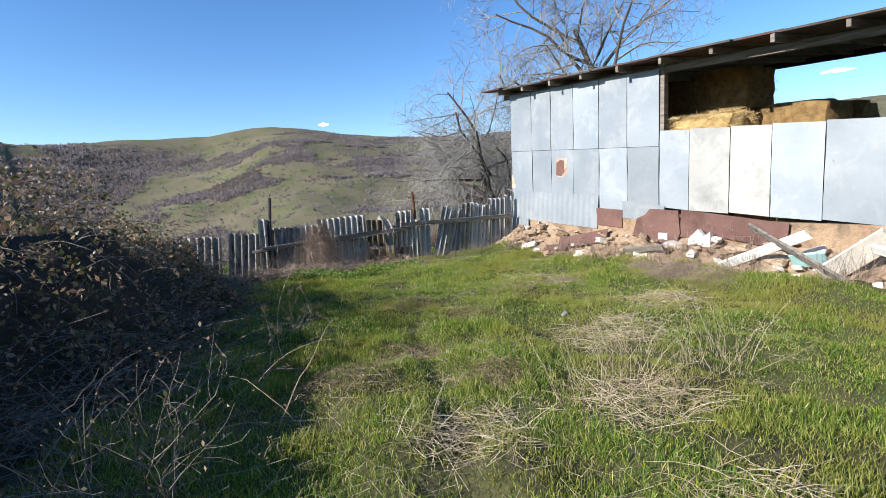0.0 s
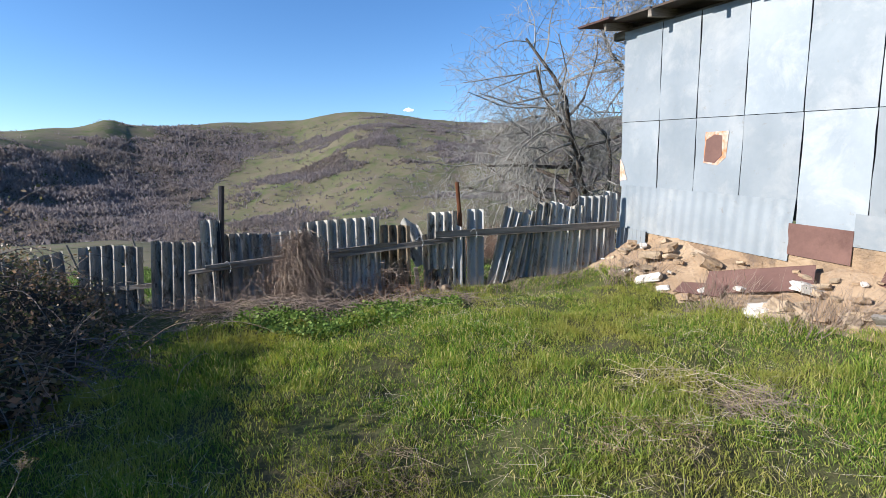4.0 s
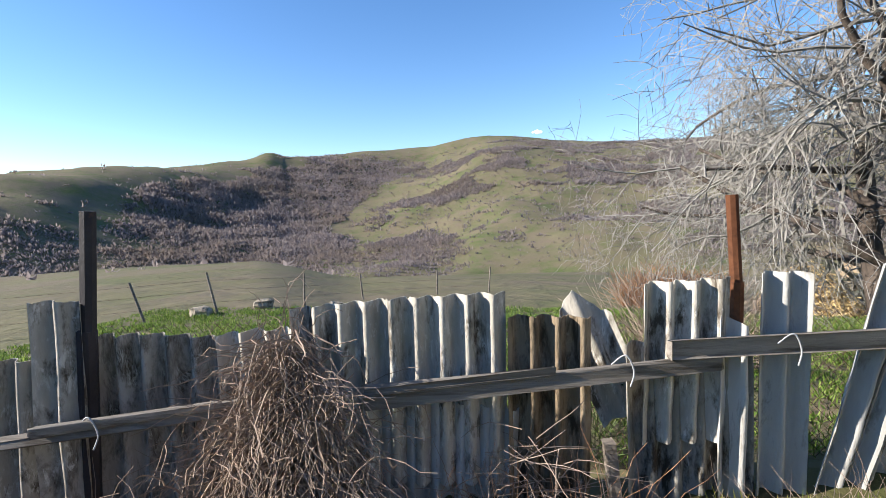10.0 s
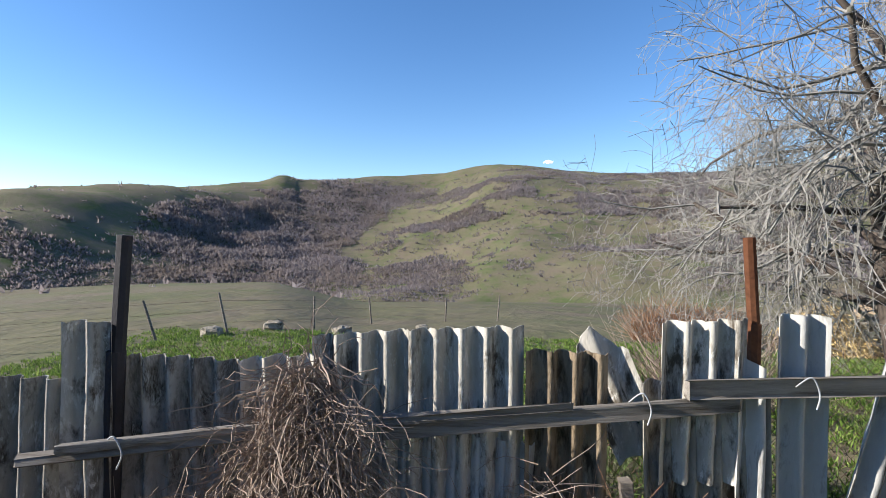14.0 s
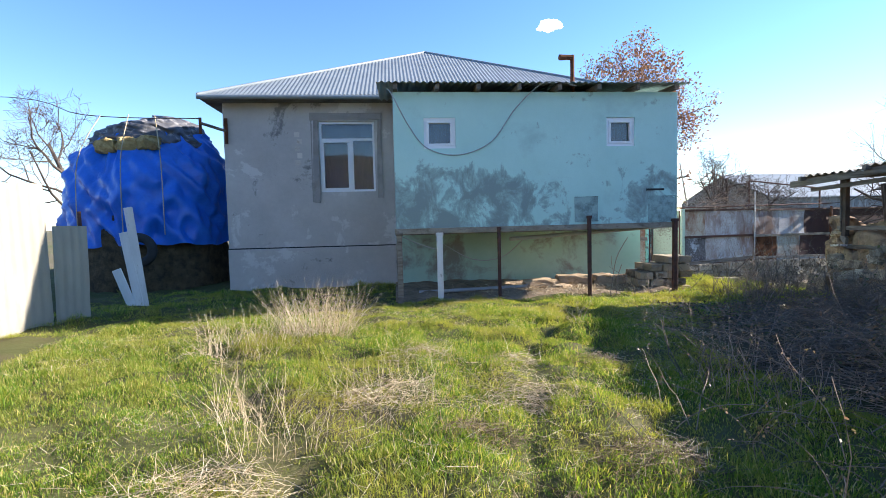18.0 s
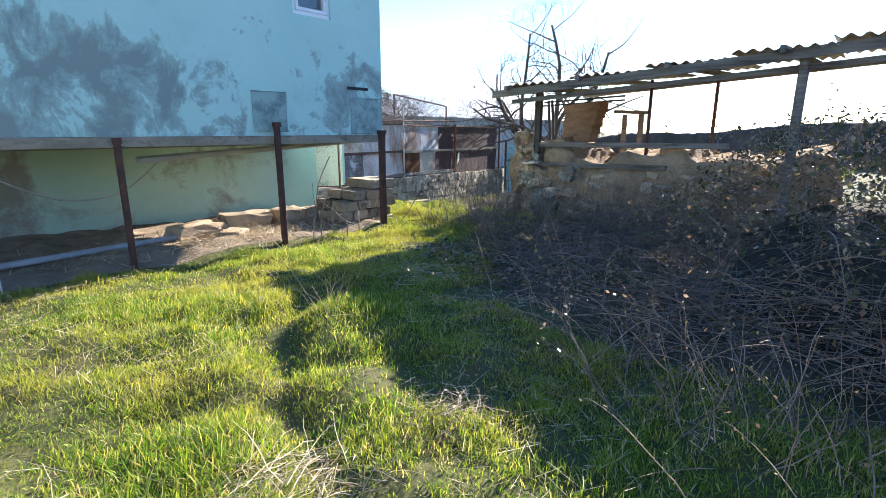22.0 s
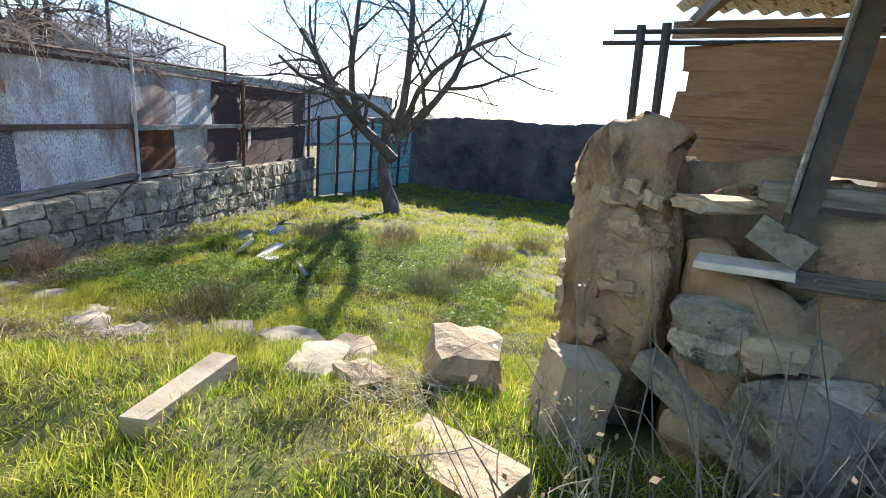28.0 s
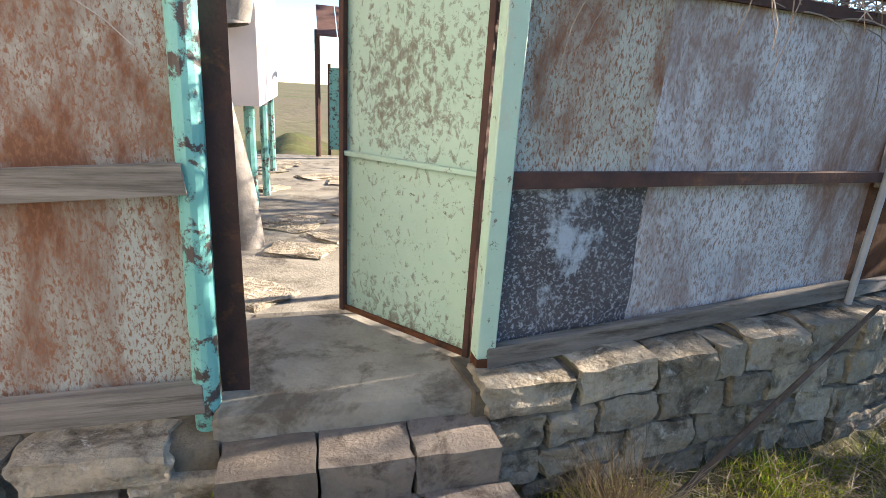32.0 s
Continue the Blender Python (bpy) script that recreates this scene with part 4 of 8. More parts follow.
# raised extension
W1, W2 = (0.25, 0.87, 2.98, 3.57), (-3.38, -2.79, 2.99, 3.56)
ext = thing("extension", -1.4, -2.4, 1.4, "pale green plastered room raised on steel posts, stained dark by damp", "extension")
bm = bmesh.new()
wall_boxes(bm, I4, FX0, FX1, 1.44, 4.06, FY - 0.16, FY, [W1, W2])
part("front_wall", bm, M["plaster_green"], ext, "pale blue green plaster")
bm = bmesh.new()
add_box(bm, FX0, FX0 + 0.16, HY + 0.03, FY - 0.16, 1.44, 4.06)
add_box(bm, FX1 - 0.16, FX1, HY + 0.03, FY - 0.16, 1.44, 4.06)
add_box(bm, FX0 + 0.16, FX1 - 0.16, HY + 0.03, FY - 0.16, 1.44, 1.56)
add_box(bm, FX0 + 0.16, FX1 - 0.16, HY + 0.03, FY - 0.16, 3.98, 4.06)
part("side_walls", bm, M["plaster_green"], ext)
window(ext, *W1, FY - 0.03, label="small white single window in the green wall")
window(ext, *W2, FY - 0.03, label="small white single window in the green wall")
plank("sill_beam", (FX0 - 0.03, FY - 0.05, 1.385), (FX1 + 0.03, FY - 0.05, 1.385), 0.11, 0.16, M["plank_old"], ext, "weathered timber beam under the wall")
for yy in (-1.7, -2.5, -3.3):
    plank("floor_joist", (FX0 + 0.1, yy, 1.36), (FX1 - 0.1, yy, 1.36), 0.13, 0.09, M["wood_x"], ext, "dark timber joist")
# mono-pitch roof of the extension
rs = corrugated("roof_sheet", FX1 - FX0 + 0.42, 3.4, Matrix.Translation((FX0 - 0.12, FY + 0.30, 4.17)) @ Matrix.Rotation(radians(83), 4, "X"), M["roof_metal"], ext, "grey corrugated metal roofing", 0.13, 0.014, 0.004, 3)
for i in range(8):
    xx = FX0 + 0.15 + i * 0.79
    plank("rafter_end", (xx, FY + 0.24, 4.10), (xx, FY - 0.4, 4.13), 0.10, 0.075, M["wood"], ext, "dark rafter end")
rod("flue_pipe", (-2.2, -1.25, 4.1), (-2.2, -1.25, 4.86), 0.045, M["rust"], ext, "rusty iron flue pipe")
rod("flue_elbow", (-2.2, -1.25, 4.82), (-1.92, -1.2, 4.80), 0.05, M["rust"], ext, "rusty pipe elbow", r2=0.06)
# stains and patches on the green wall: shaped spots of bare render
def blot(parent, x, z, w, h, y, material, seed, label=""):
    n = 26
    vs = [(x, y, z)]
    for i in range(n):
        a = 2 * math.pi * i / n
        k = 0.72 + 0.5 * noise.noise(Vector((math.cos(a) * 1.6 + seed, math.sin(a) * 1.6, seed * 1.3)))
        vs.append((x + math.cos(a) * w / 2 * k, y, z + math.sin(a) * h / 2 * k))
    bm = bmesh.new()
    bv = [bm.verts.new(v) for v in vs]
    fr = [bm.faces.new((bv[0], bv[i], bv[i % n + 1])) for i in range(1, n + 1)]
    ext_ = bmesh.ops.extrude_face_region(bm, geom=fr)
    bmesh.ops.translate(bm, verts=[g for g in ext_["geom"] if isinstance(g, bmesh.types.BMVert)], vec=(0, 0.004, 0))
    bmesh.ops.recalc_face_normals(bm, faces=bm.faces)
    return part("bare_patch", bm, material, parent, label)


box_part("render_patch", -2.60, -2.12, FY, FY + 0.012, 1.50, 2.00, M["patch_cement"], ext, "square patch of newer render", bevel=0.004, jitter=0.012)
box_part("render_patch", -4.25, -3.66, FY, FY + 0.008, 1.46, 1.98, M["patch_cement"], ext, "dark repaired corner", bevel=0.003, jitter=0.01)
box_part("slot", -4.0, -3.62, FY, FY + 0.01, 2.09, 2.13, M["dark"], ext, "dark slot in the wall")
# posts
for xx, mt, rr, top, lab in ((1.40, M["wood"], 0.055, 1.36, "weathered timber post"), (0.62, M["white_wood"], 0.055, 1.34, "white painted post"), (-0.56, M["iron"], 0.03, 1.42, "rusty steel post"), (-2.385, M["iron"], 0.033, 1.60, "rusty steel post"), (-4.20, M["iron"], 0.042, 1.50, "rusty steel corner post")):
    FYP = FY + (0.04 if xx == -2.385 else 0.0)
    gz = ground_z(xx, FY + 0.1)
    p = thing("support_post", xx, FY + 0.06, gz - 0.1, lab + " carrying the raised extension", "post", "posts under the extension")
    sh = box_part("shaft", xx - rr, xx + rr, FYP + 0.02, FYP + 0.02 + 2 * rr, gz - 0.1, top, mt, p, lab, bevel=0.006)
    box_part("head_plate", xx - rr * 1.25, xx + rr * 1.25, FYP + 0.012, FYP + 0.03 + 2.1 * rr, top - 0.05, top + 0.01, mt, sh)
cables = [((1.62, HY + 0.5, 4.6), (1.52, FY + 0.2, 4.05), (1.15, FY + 0.03, 3.4), (0.8, FY + 0.02, 2.98), (0.2, FY + 0.02, 2.85), (-0.45, FY + 0.02, 3.1), (-0.95, FY + 0.03, 3.75), (-1.5, FY + 0.2, 4.2), (-2.1, FY + 0.2, 4.12)),
          ((1.38, FY - 0.1, 1.3), (1.0, FY - 0.2, 1.12), (0.62, FY - 0.1, 1.0)),
          ((0.5, -1.6, 1.1), (-0.2, -2.0, 0.72), (-0.9, -2.2, 0.74), (-1.4, -2.0, 1.2))]


def smooth_path(ps, per=6):
    ps = [Vector(p) for p in ps]
    out = []
    for i in range(len(ps) - 1):
        p0, p1, p2, p3 = ps[max(i - 1, 0)], ps[i], ps[i + 1], ps[min(i + 2, len(ps) - 1)]
        for k in range(per):
            t = k / per
            out.append(0.5 * ((2 * p1) + (p2 - p0) * t + (2 * p0 - 5 * p1 + 4 * p2 - p3) * t * t + (3 * p1 - p0 - 3 * p2 + p3) * t ** 3))
    out.append(ps[-1])
    return [tuple(p) for p in out]


for cpts in cables:
    wire("cable", smooth_path(cpts), 0.011, M["cable"], ext, "grey cable")
plank("drain_pipe", (-0.9, -1.5, 1.16), (-4.6, -1.9, 1.34), 0.08, 0.08, M["cable"], ext, "grey plastic drain pipe", bevel=0.02)
# wall bracket on the grey wall
rod("wall_bracket", (5.45, HY + 0.05, 3.55), (5.45, HY + 0.05, 4.15), 0.04, M["rust"], house, "rusty iron wall bracket")
rod("bracket_arm", (5.45, HY + 0.06, 3.85), (5.95, HY + 0.3, 4.0), 0.035, M["wood"], house, "wooden bracket arm")
rod("bracket_pin", (5.95, HY + 0.3, 3.75), (5.95, HY + 0.3, 4.12), 0.035, M["rust"], house, "rusty iron pin")

# ---- corrugated asbestos fence ----
fence = thing("corrugated_fence", 2.0, 12.75, 0, "broken grey corrugated sheet fence with weathered timber rails", "fence")


def fence_frame(x, y, z, rz=0, ry=0, rx=0):
    return pose(x, y, z, rx, ry, rz)


SHEETS = [  # x, width, bottom, top, sideways lean in degrees, y, cut of the top along the sheet, material
    (-5.2, 1.12, -0.2, 0.72, 0, 12.78, (0.0, 0.05, 0.1), "slate"), (-3.984, 1.107, -0.2, 0.71, 1, 12.75, (0.1, 0.0, 0.03), "slate"), (-2.742, 0.868, -0.2, 0.787, -1, 12.69, (0.0, 0.1, 0.0), "slate"),
    (-1.771, 0.678, -0.2, 0.881, 3, 12.63, (0.04, 0.0, 0.03), "slate"), (-0.987, 0.588, -0.2, 0.905, 4, 12.61, (0.0, 0.02, 0.0), "slate"), (-0.355, 0.231, -0.2, 1.134, 0, 12.58, (0.0, 0.0, 0.02), "slate"),
    (-0.155, 0.647, -0.2, 0.942, 0, 12.73, (0.0, 0.0, 0.03), "slate_dark"), (0.473, 0.385, -0.2, 0.957, 0, 12.75, (0.03, 0.01, 0.0), "slate"), (0.826, 1.082, 0.11, 1.094, 0, 12.76, (0.05, 0.01, 0.0), "slate"),
    (1.145, 0.87, -0.2, 0.609, 2, 12.81, (0.0, 0.05, 0.1), "slate_new"), (1.911, 0.432, -0.2, 0.978, 0, 12.79, (0.0, 0.0, 0.02), "slate_brown"), (2.575, 0.453, 0.32, 1.156, 0, 12.74, (0.02, 0.01, 0.0), "slate"),
    (2.526, 0.638, -0.2, 0.823, -1, 12.77, (0.0, 0.0, 0.04), "slate"), (2.948, 0.146, -0.2, 0.974, 0, 12.72, (0.0, 0.02, 0.06), "slate_new"), (3.174, 0.254, -0.2, 1.171, 0, 12.77, (0.0, 0.0, 0.0), "slate_new"),
    (3.44, 0.25, -0.05, 1.25, 14, 12.76, (0.0, 0.0, 0.05), "slate_new"), (3.64, 0.3, -0.05, 1.19, 13, 12.82, (0.05, 0.0, 0.04), "slate"), (3.92, 0.26, -0.05, 1.18, 10, 12.86, (0.0, 0.03, 0.0), "slate_new"),
    (4.15, 0.28, 0, 1.28, 7, 12.84, (0.04, 0.0, 0.02), "slate"), (4.4, 0.42, 0, 1.27, 5, 12.9, (0.0, 0.02, 0.1), "slate_new"), (4.74, 0.3, 0, 1.22, 5, 12.88, (0.1, 0.0, 0.02), "slate"),
    (4.98, 0.54, 0, 1.36, 2, 12.92, (0.03, 0.02, 0.0), "slate_new"), (5.45, 0.3, 0, 1.4, 1, 12.96, (0.0, 0.0, 0.05), "slate_new")]
for x, w, z0, z1, lean, y, cut, mt in SHEETS:
    corrugated("sheet", w, z1 - z0, fence_frame(x, y, z0, 0, lean, random.uniform(-2, 2)), M[mt], fence, pitch=0.127, amp=0.036, thick=0.007, rows=6, ragged=0.005, cut=cut, seg=10)
plank("rail", (-0.50, 12.48, 0.495), (0.66, 12.64, 0.585), 0.045, 0.04, M["wood_x"], fence, "weathered grey rail", jitter=0.01)
plank("rail", (-0.30, 12.475, 0.555), (0.64, 12.625, 0.625), 0.035, 0.035, M["wood_x"], fence, "thin weathered lath", jitter=0.01)
plank("rail", (1.2, 12.64, 0.61), (2.93, 12.66, 0.755), 0.075, 0.045, M["wood_x"], fence, "weathered grey rail", jitter=0.012)
plank("rail", (1.2, 12.615, 0.665), (2.12, 12.63, 0.74), 0.04, 0.03, M["wood_x"], fence, "thin weathered lath", jitter=0.01)
plank("rail", (2.67, 12.63, 0.825), (5.72, 12.82, 0.865), 0.09, 0.04, M["wood_x"], fence, "thick weathered rail", jitter=0.012)
plank("rail", (-3.8, 12.7, 0.25), (-0.9, 12.62, 0.34), 0.06, 0.045, M["wood_x"], fence, "weathered grey rail")
rod("post", (-0.205, 12.655, -0.3), (-0.13, 12.65, 0.98), 0.044, M["iron_dark"], fence, "dark iron pipe post")
rod("post", (-0.125, 12.65, 0.96), (-0.085, 12.66, 1.555), 0.037, M["iron_dark"], fence, "thinner upper pipe")
rod("post", (3.085, 12.80, -0.3), (3.08, 12.80, 1.12), 0.036, M["rust"], fence, "rusty pipe post")
rod("post", (3.08, 12.80, 1.1), (3.045, 12.80, 1.56), 0.030, M["rust"], fence, "rusty upper pipe")
rod("post", (-4.0, 12.9, -0.3), (-4.0, 12.9, 1.15), 0.05, M["wood"], fence, "dark wooden post")
for x, z in ((2.45, 0.765), (3.24, 0.85), (-0.05, 0.56)):
    yt = 12.50 if x < 1 else 12.60
    wire("tie", smooth_path([(x - 0.06, yt + 0.02, z), (x, yt, z + 0.05), (x + 0.04, yt, z - 0.03), (x + 0.02, yt - 0.01, z - 0.10)]), 0.0045, M["cable"], fence, "pale knotted cord")

# ---- barn ----
BU = Vector((0.1488, -0.9889, 0))
BM = Matrix(((0.1488, 0.9889, 0, 5.90), (-0.9889, 0.1488, 0, 13.10), (0, 0, 1, 0), (0, 0, 0, 1)))
barn = thing("barn", 8.5, 8.0, 0, "open hay barn clad in dented galvanised sheets on rubble", "barn")
tilt = -0.066


def bz(z, s):
    return z + tilt * s


seams = [0.0, 0.77, 1.42, 2.11, 2.82, 3.52, 4.22]
for i, (a, b) in enumerate(zip(seams, seams[1:])):
    sheet_part("wall_sheet", a + 0.006, b - 0.006, bz(2.48, a), bz(3.86, a), bz(2.48, b), bz(3.86, b), BM, M["galv"], barn, y=-0.003 * (i % 2), dent=0.016)
    lo = 1.46 if i < 4 else 1.16
    sheet_part("wall_sheet", a + 0.006, b - 0.006, bz(lo, a), bz(2.472, a), bz(lo, b), bz(2.472, b), BM, M["galv"], barn, y=0.004 - 0.003 * (i % 2), dent=0.016)
low = [4.23, 4.82, 5.52, 6.15, 6.85, 7.65, 8.4, 9.2, 10.0, 10.8]
for i, (a, b) in enumerate(zip(low, low[1:])):
    sheet_part("wall_sheet", a + 0.006, b - 0.006, bz(1.36, a) - 0.02 * (i % 2), bz(2.76, a), bz(1.34, b), bz(2.74, b), BM, M["galv_cream"] if i in (1, 2) else M["galv"], barn, y=-0.003 * (i % 2), dent=0.018)
# near-black sheets behind the gaps put shade into the seams
sheet_part("seam_shade", 0.02, 4.22, bz(1.4, 0), bz(3.84, 0), bz(1.2, 4.2), bz(3.84, 4.22), BM, M["dark"], barn, "near-black sheet put behind the gaps as seam shade", y=0.024, dent=0.0)
sheet_part("seam_shade", 4.24, 10.8, bz(1.4, 4.24), bz(2.72, 4.24), bz(1.4, 10.8), bz(2.7, 10.8), BM, M["dark"], barn, "near-black sheet put behind the gaps as seam shade", y=0.026, dent=0.0)
corrugated("skirt_sheet", 2.75, 0.70, BM @ pose(0.03, -0.02, 0.79, 0, 3.6, 0), M["galv"], barn, "bright corrugated skirt sheet", 0.16, 0.004, 0.004, 2)
corrugated("skirt_sheet", 0.62, 0.36, BM @ pose(0.02, -0.05, 0.45, 0, 3, 0), M["galv"], barn, "small bright corrugated sheet", 0.09, 0.012, 0.004, 2)
sheet_part("wall_sheet", 3.42, 4.35, 0.86, 1.20, 0.80, 1.10, BM, M["galv"], barn, y=-0.012)
sheet_part("rust_sheet", 2.77, 3.42, 0.70, 1.06, 0.66, 1.02, BM, M["rust_plate"], barn, "brown rusted plate", y=-0.02)
# the bent brown plate, with its broken corner
def outline_plate(name, pts, m, y, thick, material, parent, label):
    bm = bmesh.new()
    vs = [bm.verts.new((p[0], y, p[1])) for p in pts]
    f = bm.faces.new(vs)
    g = bmesh.ops.extrude_face_region(bm, geom=[f])
    bmesh.ops.translate(bm, verts=[e for e in g["geom"] if isinstance(e, bmesh.types.BMVert)], vec=(0, thick, 0))
    bmesh.ops.recalc_face_normals(bm, faces=bm.faces)
    bmesh.ops.transform(bm, matrix=m, verts=bm.verts)
    return part(name, bm, material, parent, label)


outline_plate("rust_sheet", [(3.72, 0.52), (3.82, 0.86), (4.0, 0.94), (4.1, 1.05), (4.68, 1.02), (4.72, 0.62), (4.62, 0.38), (4.3, 0.40)], BM, -0.10, 0.03, M["rust_plate"], barn, "torn brown rusted plate")
for s in (4.30, 4.395):
    box_part("paper_label", s, s + 0.085, -0.115, -0.105, 0.49, 0.61, M["pvc"], barn, "small white label", m=BM)
plank("fallen_plate", BM @ Vector((2.15, -0.52, 0.30)), BM @ Vector((3.2, -0.22, 0.52)), 0.34, 0.012, M["rust_plate"], barn, "brown rusted plate slid down the rubble", up=(0.70, 0.11, 0.70), jitter=0.01)
plank("fallen_plate", BM @ Vector((1.85, -0.66, 0.20)), BM @ Vector((2.45, -0.60, 0.26)), 0.22, 0.012, M["rust_plate"], barn, "brown rusted plate lying in the weeds", up=(0.85, 0.13, 0.5), jitter=0.01)
outline_plate("rust_sheet", [(4.70, 0.55), (4.72, 1.04), (5.6, 0.94), (6.46, 0.84), (6.44, 0.62), (6.3, 0.46), (5.4, 0.58), (5.0, 0.56)], BM, -0.07, 0.02, M["rust_plate"], barn, "long brown rusted plate")
outline_plate("white_slab", [(4.95, 0.22), (4.98, 0.55), (5.15, 0.72), (5.25, 0.6), (5.36, 0.68), (5.36, 0.3), (5.1, 0.16)], BM, -0.25, 0.08, M["white_wood"], barn, "broken piece of white plaster")
outline_plate("rust_hole", [(1.58, 1.80), (1.60, 2.08), (1.72, 2.14), (1.83, 2.12), (1.84, 1.86), (1.74, 1.77)], BM, -0.012, 0.006, M["rust_plate"], barn, "round brown rust hole")
outline_plate("rust_halo", [(1.57, 1.78), (1.58, 2.18), (1.92, 2.17), (1.90, 1.84), (1.78, 1.74)], BM, -0.007, 0.003, M["spot_rust"], barn, "orange rust bloom round the hole")
outline_plate("rust_halo", [(0.0, 1.55), (0.0, 1.9), (0.07, 1.8), (0.12, 1.66), (0.16, 1.57)], BM, -0.007, 0.003, M["spot_rust"], barn, "orange rust bloom at the corner")
# frame, roof
for s, z in ((0.06, 3.9), (4.24, 3.75), (8.0, 3.4), (10.8, 3.2)):
    box_part("post", s - 0.06, s + 0.06, 0.03, 0.15, 0.0, bz(3.95, s), M["wood"], barn, "timber post", m=BM)
for s in (0.2, 6.3, 10.7):
    rod("back_post", BM @ Vector((s, 4.9, 0)), BM @ Vector((s, 4.9, 4.15 + tilt * s * 0.5)), 0.05, M["iron"], barn, "dark steel back post")
ROOF = [(-0.5, -0.45, 4.02), (11.2, -0.45, 3.30), (11.2, 5.4, 3.95), (-0.5, 5.4, 4.55)]
RN = 17
for i in range(RN):
    f0, f1 = i / RN, (i + 1) / RN + 0.004
    s0, s1 = -0.5 + 11.7 * f0, -0.5 + 11.7 * f1
    dz = random.uniform(-0.02, 0.02)
    bm = bmesh.new()
    fr0, fr1 = 4.02 - 0.72 * f0 + dz, 4.02 - 0.72 * f1 + dz
    bk0, bk1 = 4.55 - 0.6 * f0 + dz, 4.55 - 0.6 * f1 + dz
    ov = random.uniform(-0.08, 0.08)
    q = [(s0, -0.45 + ov, fr0), (s1, -0.45 + ov, fr1), (s1, 5.4, bk1), (s0, 5.4, bk0)]
    vs = [bm.verts.new(p) for p in q] + [bm.verts.new((p[0], p[1], p[2] - 0.03)) for p in q]
    for fc_ in ((0, 1, 2, 3), (7, 6, 5, 4), (0, 4, 5, 1), (1, 5, 6, 2), (2, 6, 7, 3), (3, 7, 4, 0)):
        bm.faces.new([vs[k] for k in fc_])
    bmesh.ops.transform(bm, matrix=BM, verts=bm.verts)
    part("roof_sheet", bm, M["roof_old"] if i % 3 else M["iron"], barn, "dark weathered roof sheet")
for s in np.arange(0.0, 11.0, 0.9):
    f = (s + 0.5) / 11.7
    plank("rafter", BM @ Vector((s, -0.4, 3.93 - 0.72 * f)), BM @ Vector((s, 5.3, 4.46 - 0.6 * f)), 0.11, 0.06, M["wood"], barn, "dark rafter")
plank("wall_plate", BM @ Vector((-0.3, 0.09, 3.86)), BM @ Vector((11, 0.09, 3.14)), 0.12, 0.1, M["wood"], barn, "dark timber wall plate")
plank("back_plate", BM @ Vector((-0.3, 4.9, 4.36)), BM @ Vector((11, 4.9, 3.78)), 0.12, 0.1, M["iron"], barn, "dark back beam")
# rubble base of the barn
bank_v, bank_f = [], []
for i in range(111):
    for j in range(11):
        s, f = i * 0.1, j / 10
        p = BM @ Vector((s, 0.02 - 0.95 * f, 0))
        lump = noise.noise(Vector((s * 1.3, f * 2, 4.0))) * 0.16 + noise.noise(Vector((s * 4.5, f * 6, 9.0))) * 0.07
        bank_v.append((p.x, p.y, ground_z(p.x, p.y) - 0.04 + max(0.0, 0.40 * (1 - f) ** 1.3 + lump * (1 - f * 0.7))))
for i in range(110):
    for j in range(10):
        k = i * 11 + j
        bank_f.append((k, k + 11, k + 12, k + 1))
arrays("earth_bank", bank_v, bank_f, M["clay_tan"], barn, "tan clay bank spilled from the base", True)
for i in range(300):
    s = random.uniform(-0.1, 11)
    dz = random.random() ** 1.5
    sz = random.uniform(0.04, 0.13) if random.random() < 0.88 else random.uniform(0.16, 0.27)
    p = BM @ Vector((s, -0.05 - (1 - dz) * 0.75 + random.uniform(-0.05, 0.05), 0))
    z = ground_z(p.x, p.y) + dz * 0.42
    if i % 3 == 0 and sz < 0.14:
        continue
    rock("rubble_stone", (p.x, p.y, z), (sz * 1.5, sz, sz * 0.5), (random.uniform(-25, 25), random.uniform(-20, 20), random.uniform(0, 360)), (M["stone_warm"], M["clay_tan"], M["plaster_bit"], M["stone_warm"])[i % 4], i % 7, barn, square=0.75, cuts=2)
bm = bmesh.new()
wall_boxes(bm, BM, 0.02, 11, -0.4, 0.85, 0.0, 0.35, [])
part("base_wall", bm, M["clay"], barn, "crumbling clay and rubble base")
for s, y, z, l, w_, rz, mt, lab in ((6.95, -0.6, 0.26, 0.42, 0.22, 10, "paint_teal_pale", "piece of turquoise scrap sheet"), (6.4, -0.75, 0.30, 1.3, 0.14, 25, "white_wood", "pale plank leaning on the barn base"), (6.9, -0.8, 0.30, 1.5, 0.12, -30, "wood_x", "grey plank lying at the barn base"), (4.4, -0.7, 0.2, 0.8, 0.1, 8, "wood_x", "grey plank lying at the barn base"), (7.5, -0.7, 0.3, 0.9, 0.3, 40, "plaster_bit", "slab of broken pale plaster"), (8.2, -0.7, 0.3, 1.4, 0.12, -18, "white_wood", "pale plank leaning on the barn base")):
    q0 = BM @ Vector((s, y, 0))
    zz = ground_z(q0.x, q0.y) + z
    dd = Vector((math.cos(radians(rz)) * BU.x, math.cos(radians(rz)) * BU.y, math.sin(radians(rz)))) * l / 2
    plank("debris_piece", Vector((q0.x, q0.y, zz)) - dd, Vector((q0.x, q0.y, zz)) + dd, w_, 0.04, M[mt], None, lab, up=(-0.6, 0, 0.8), category="debris", jitter=0.012)


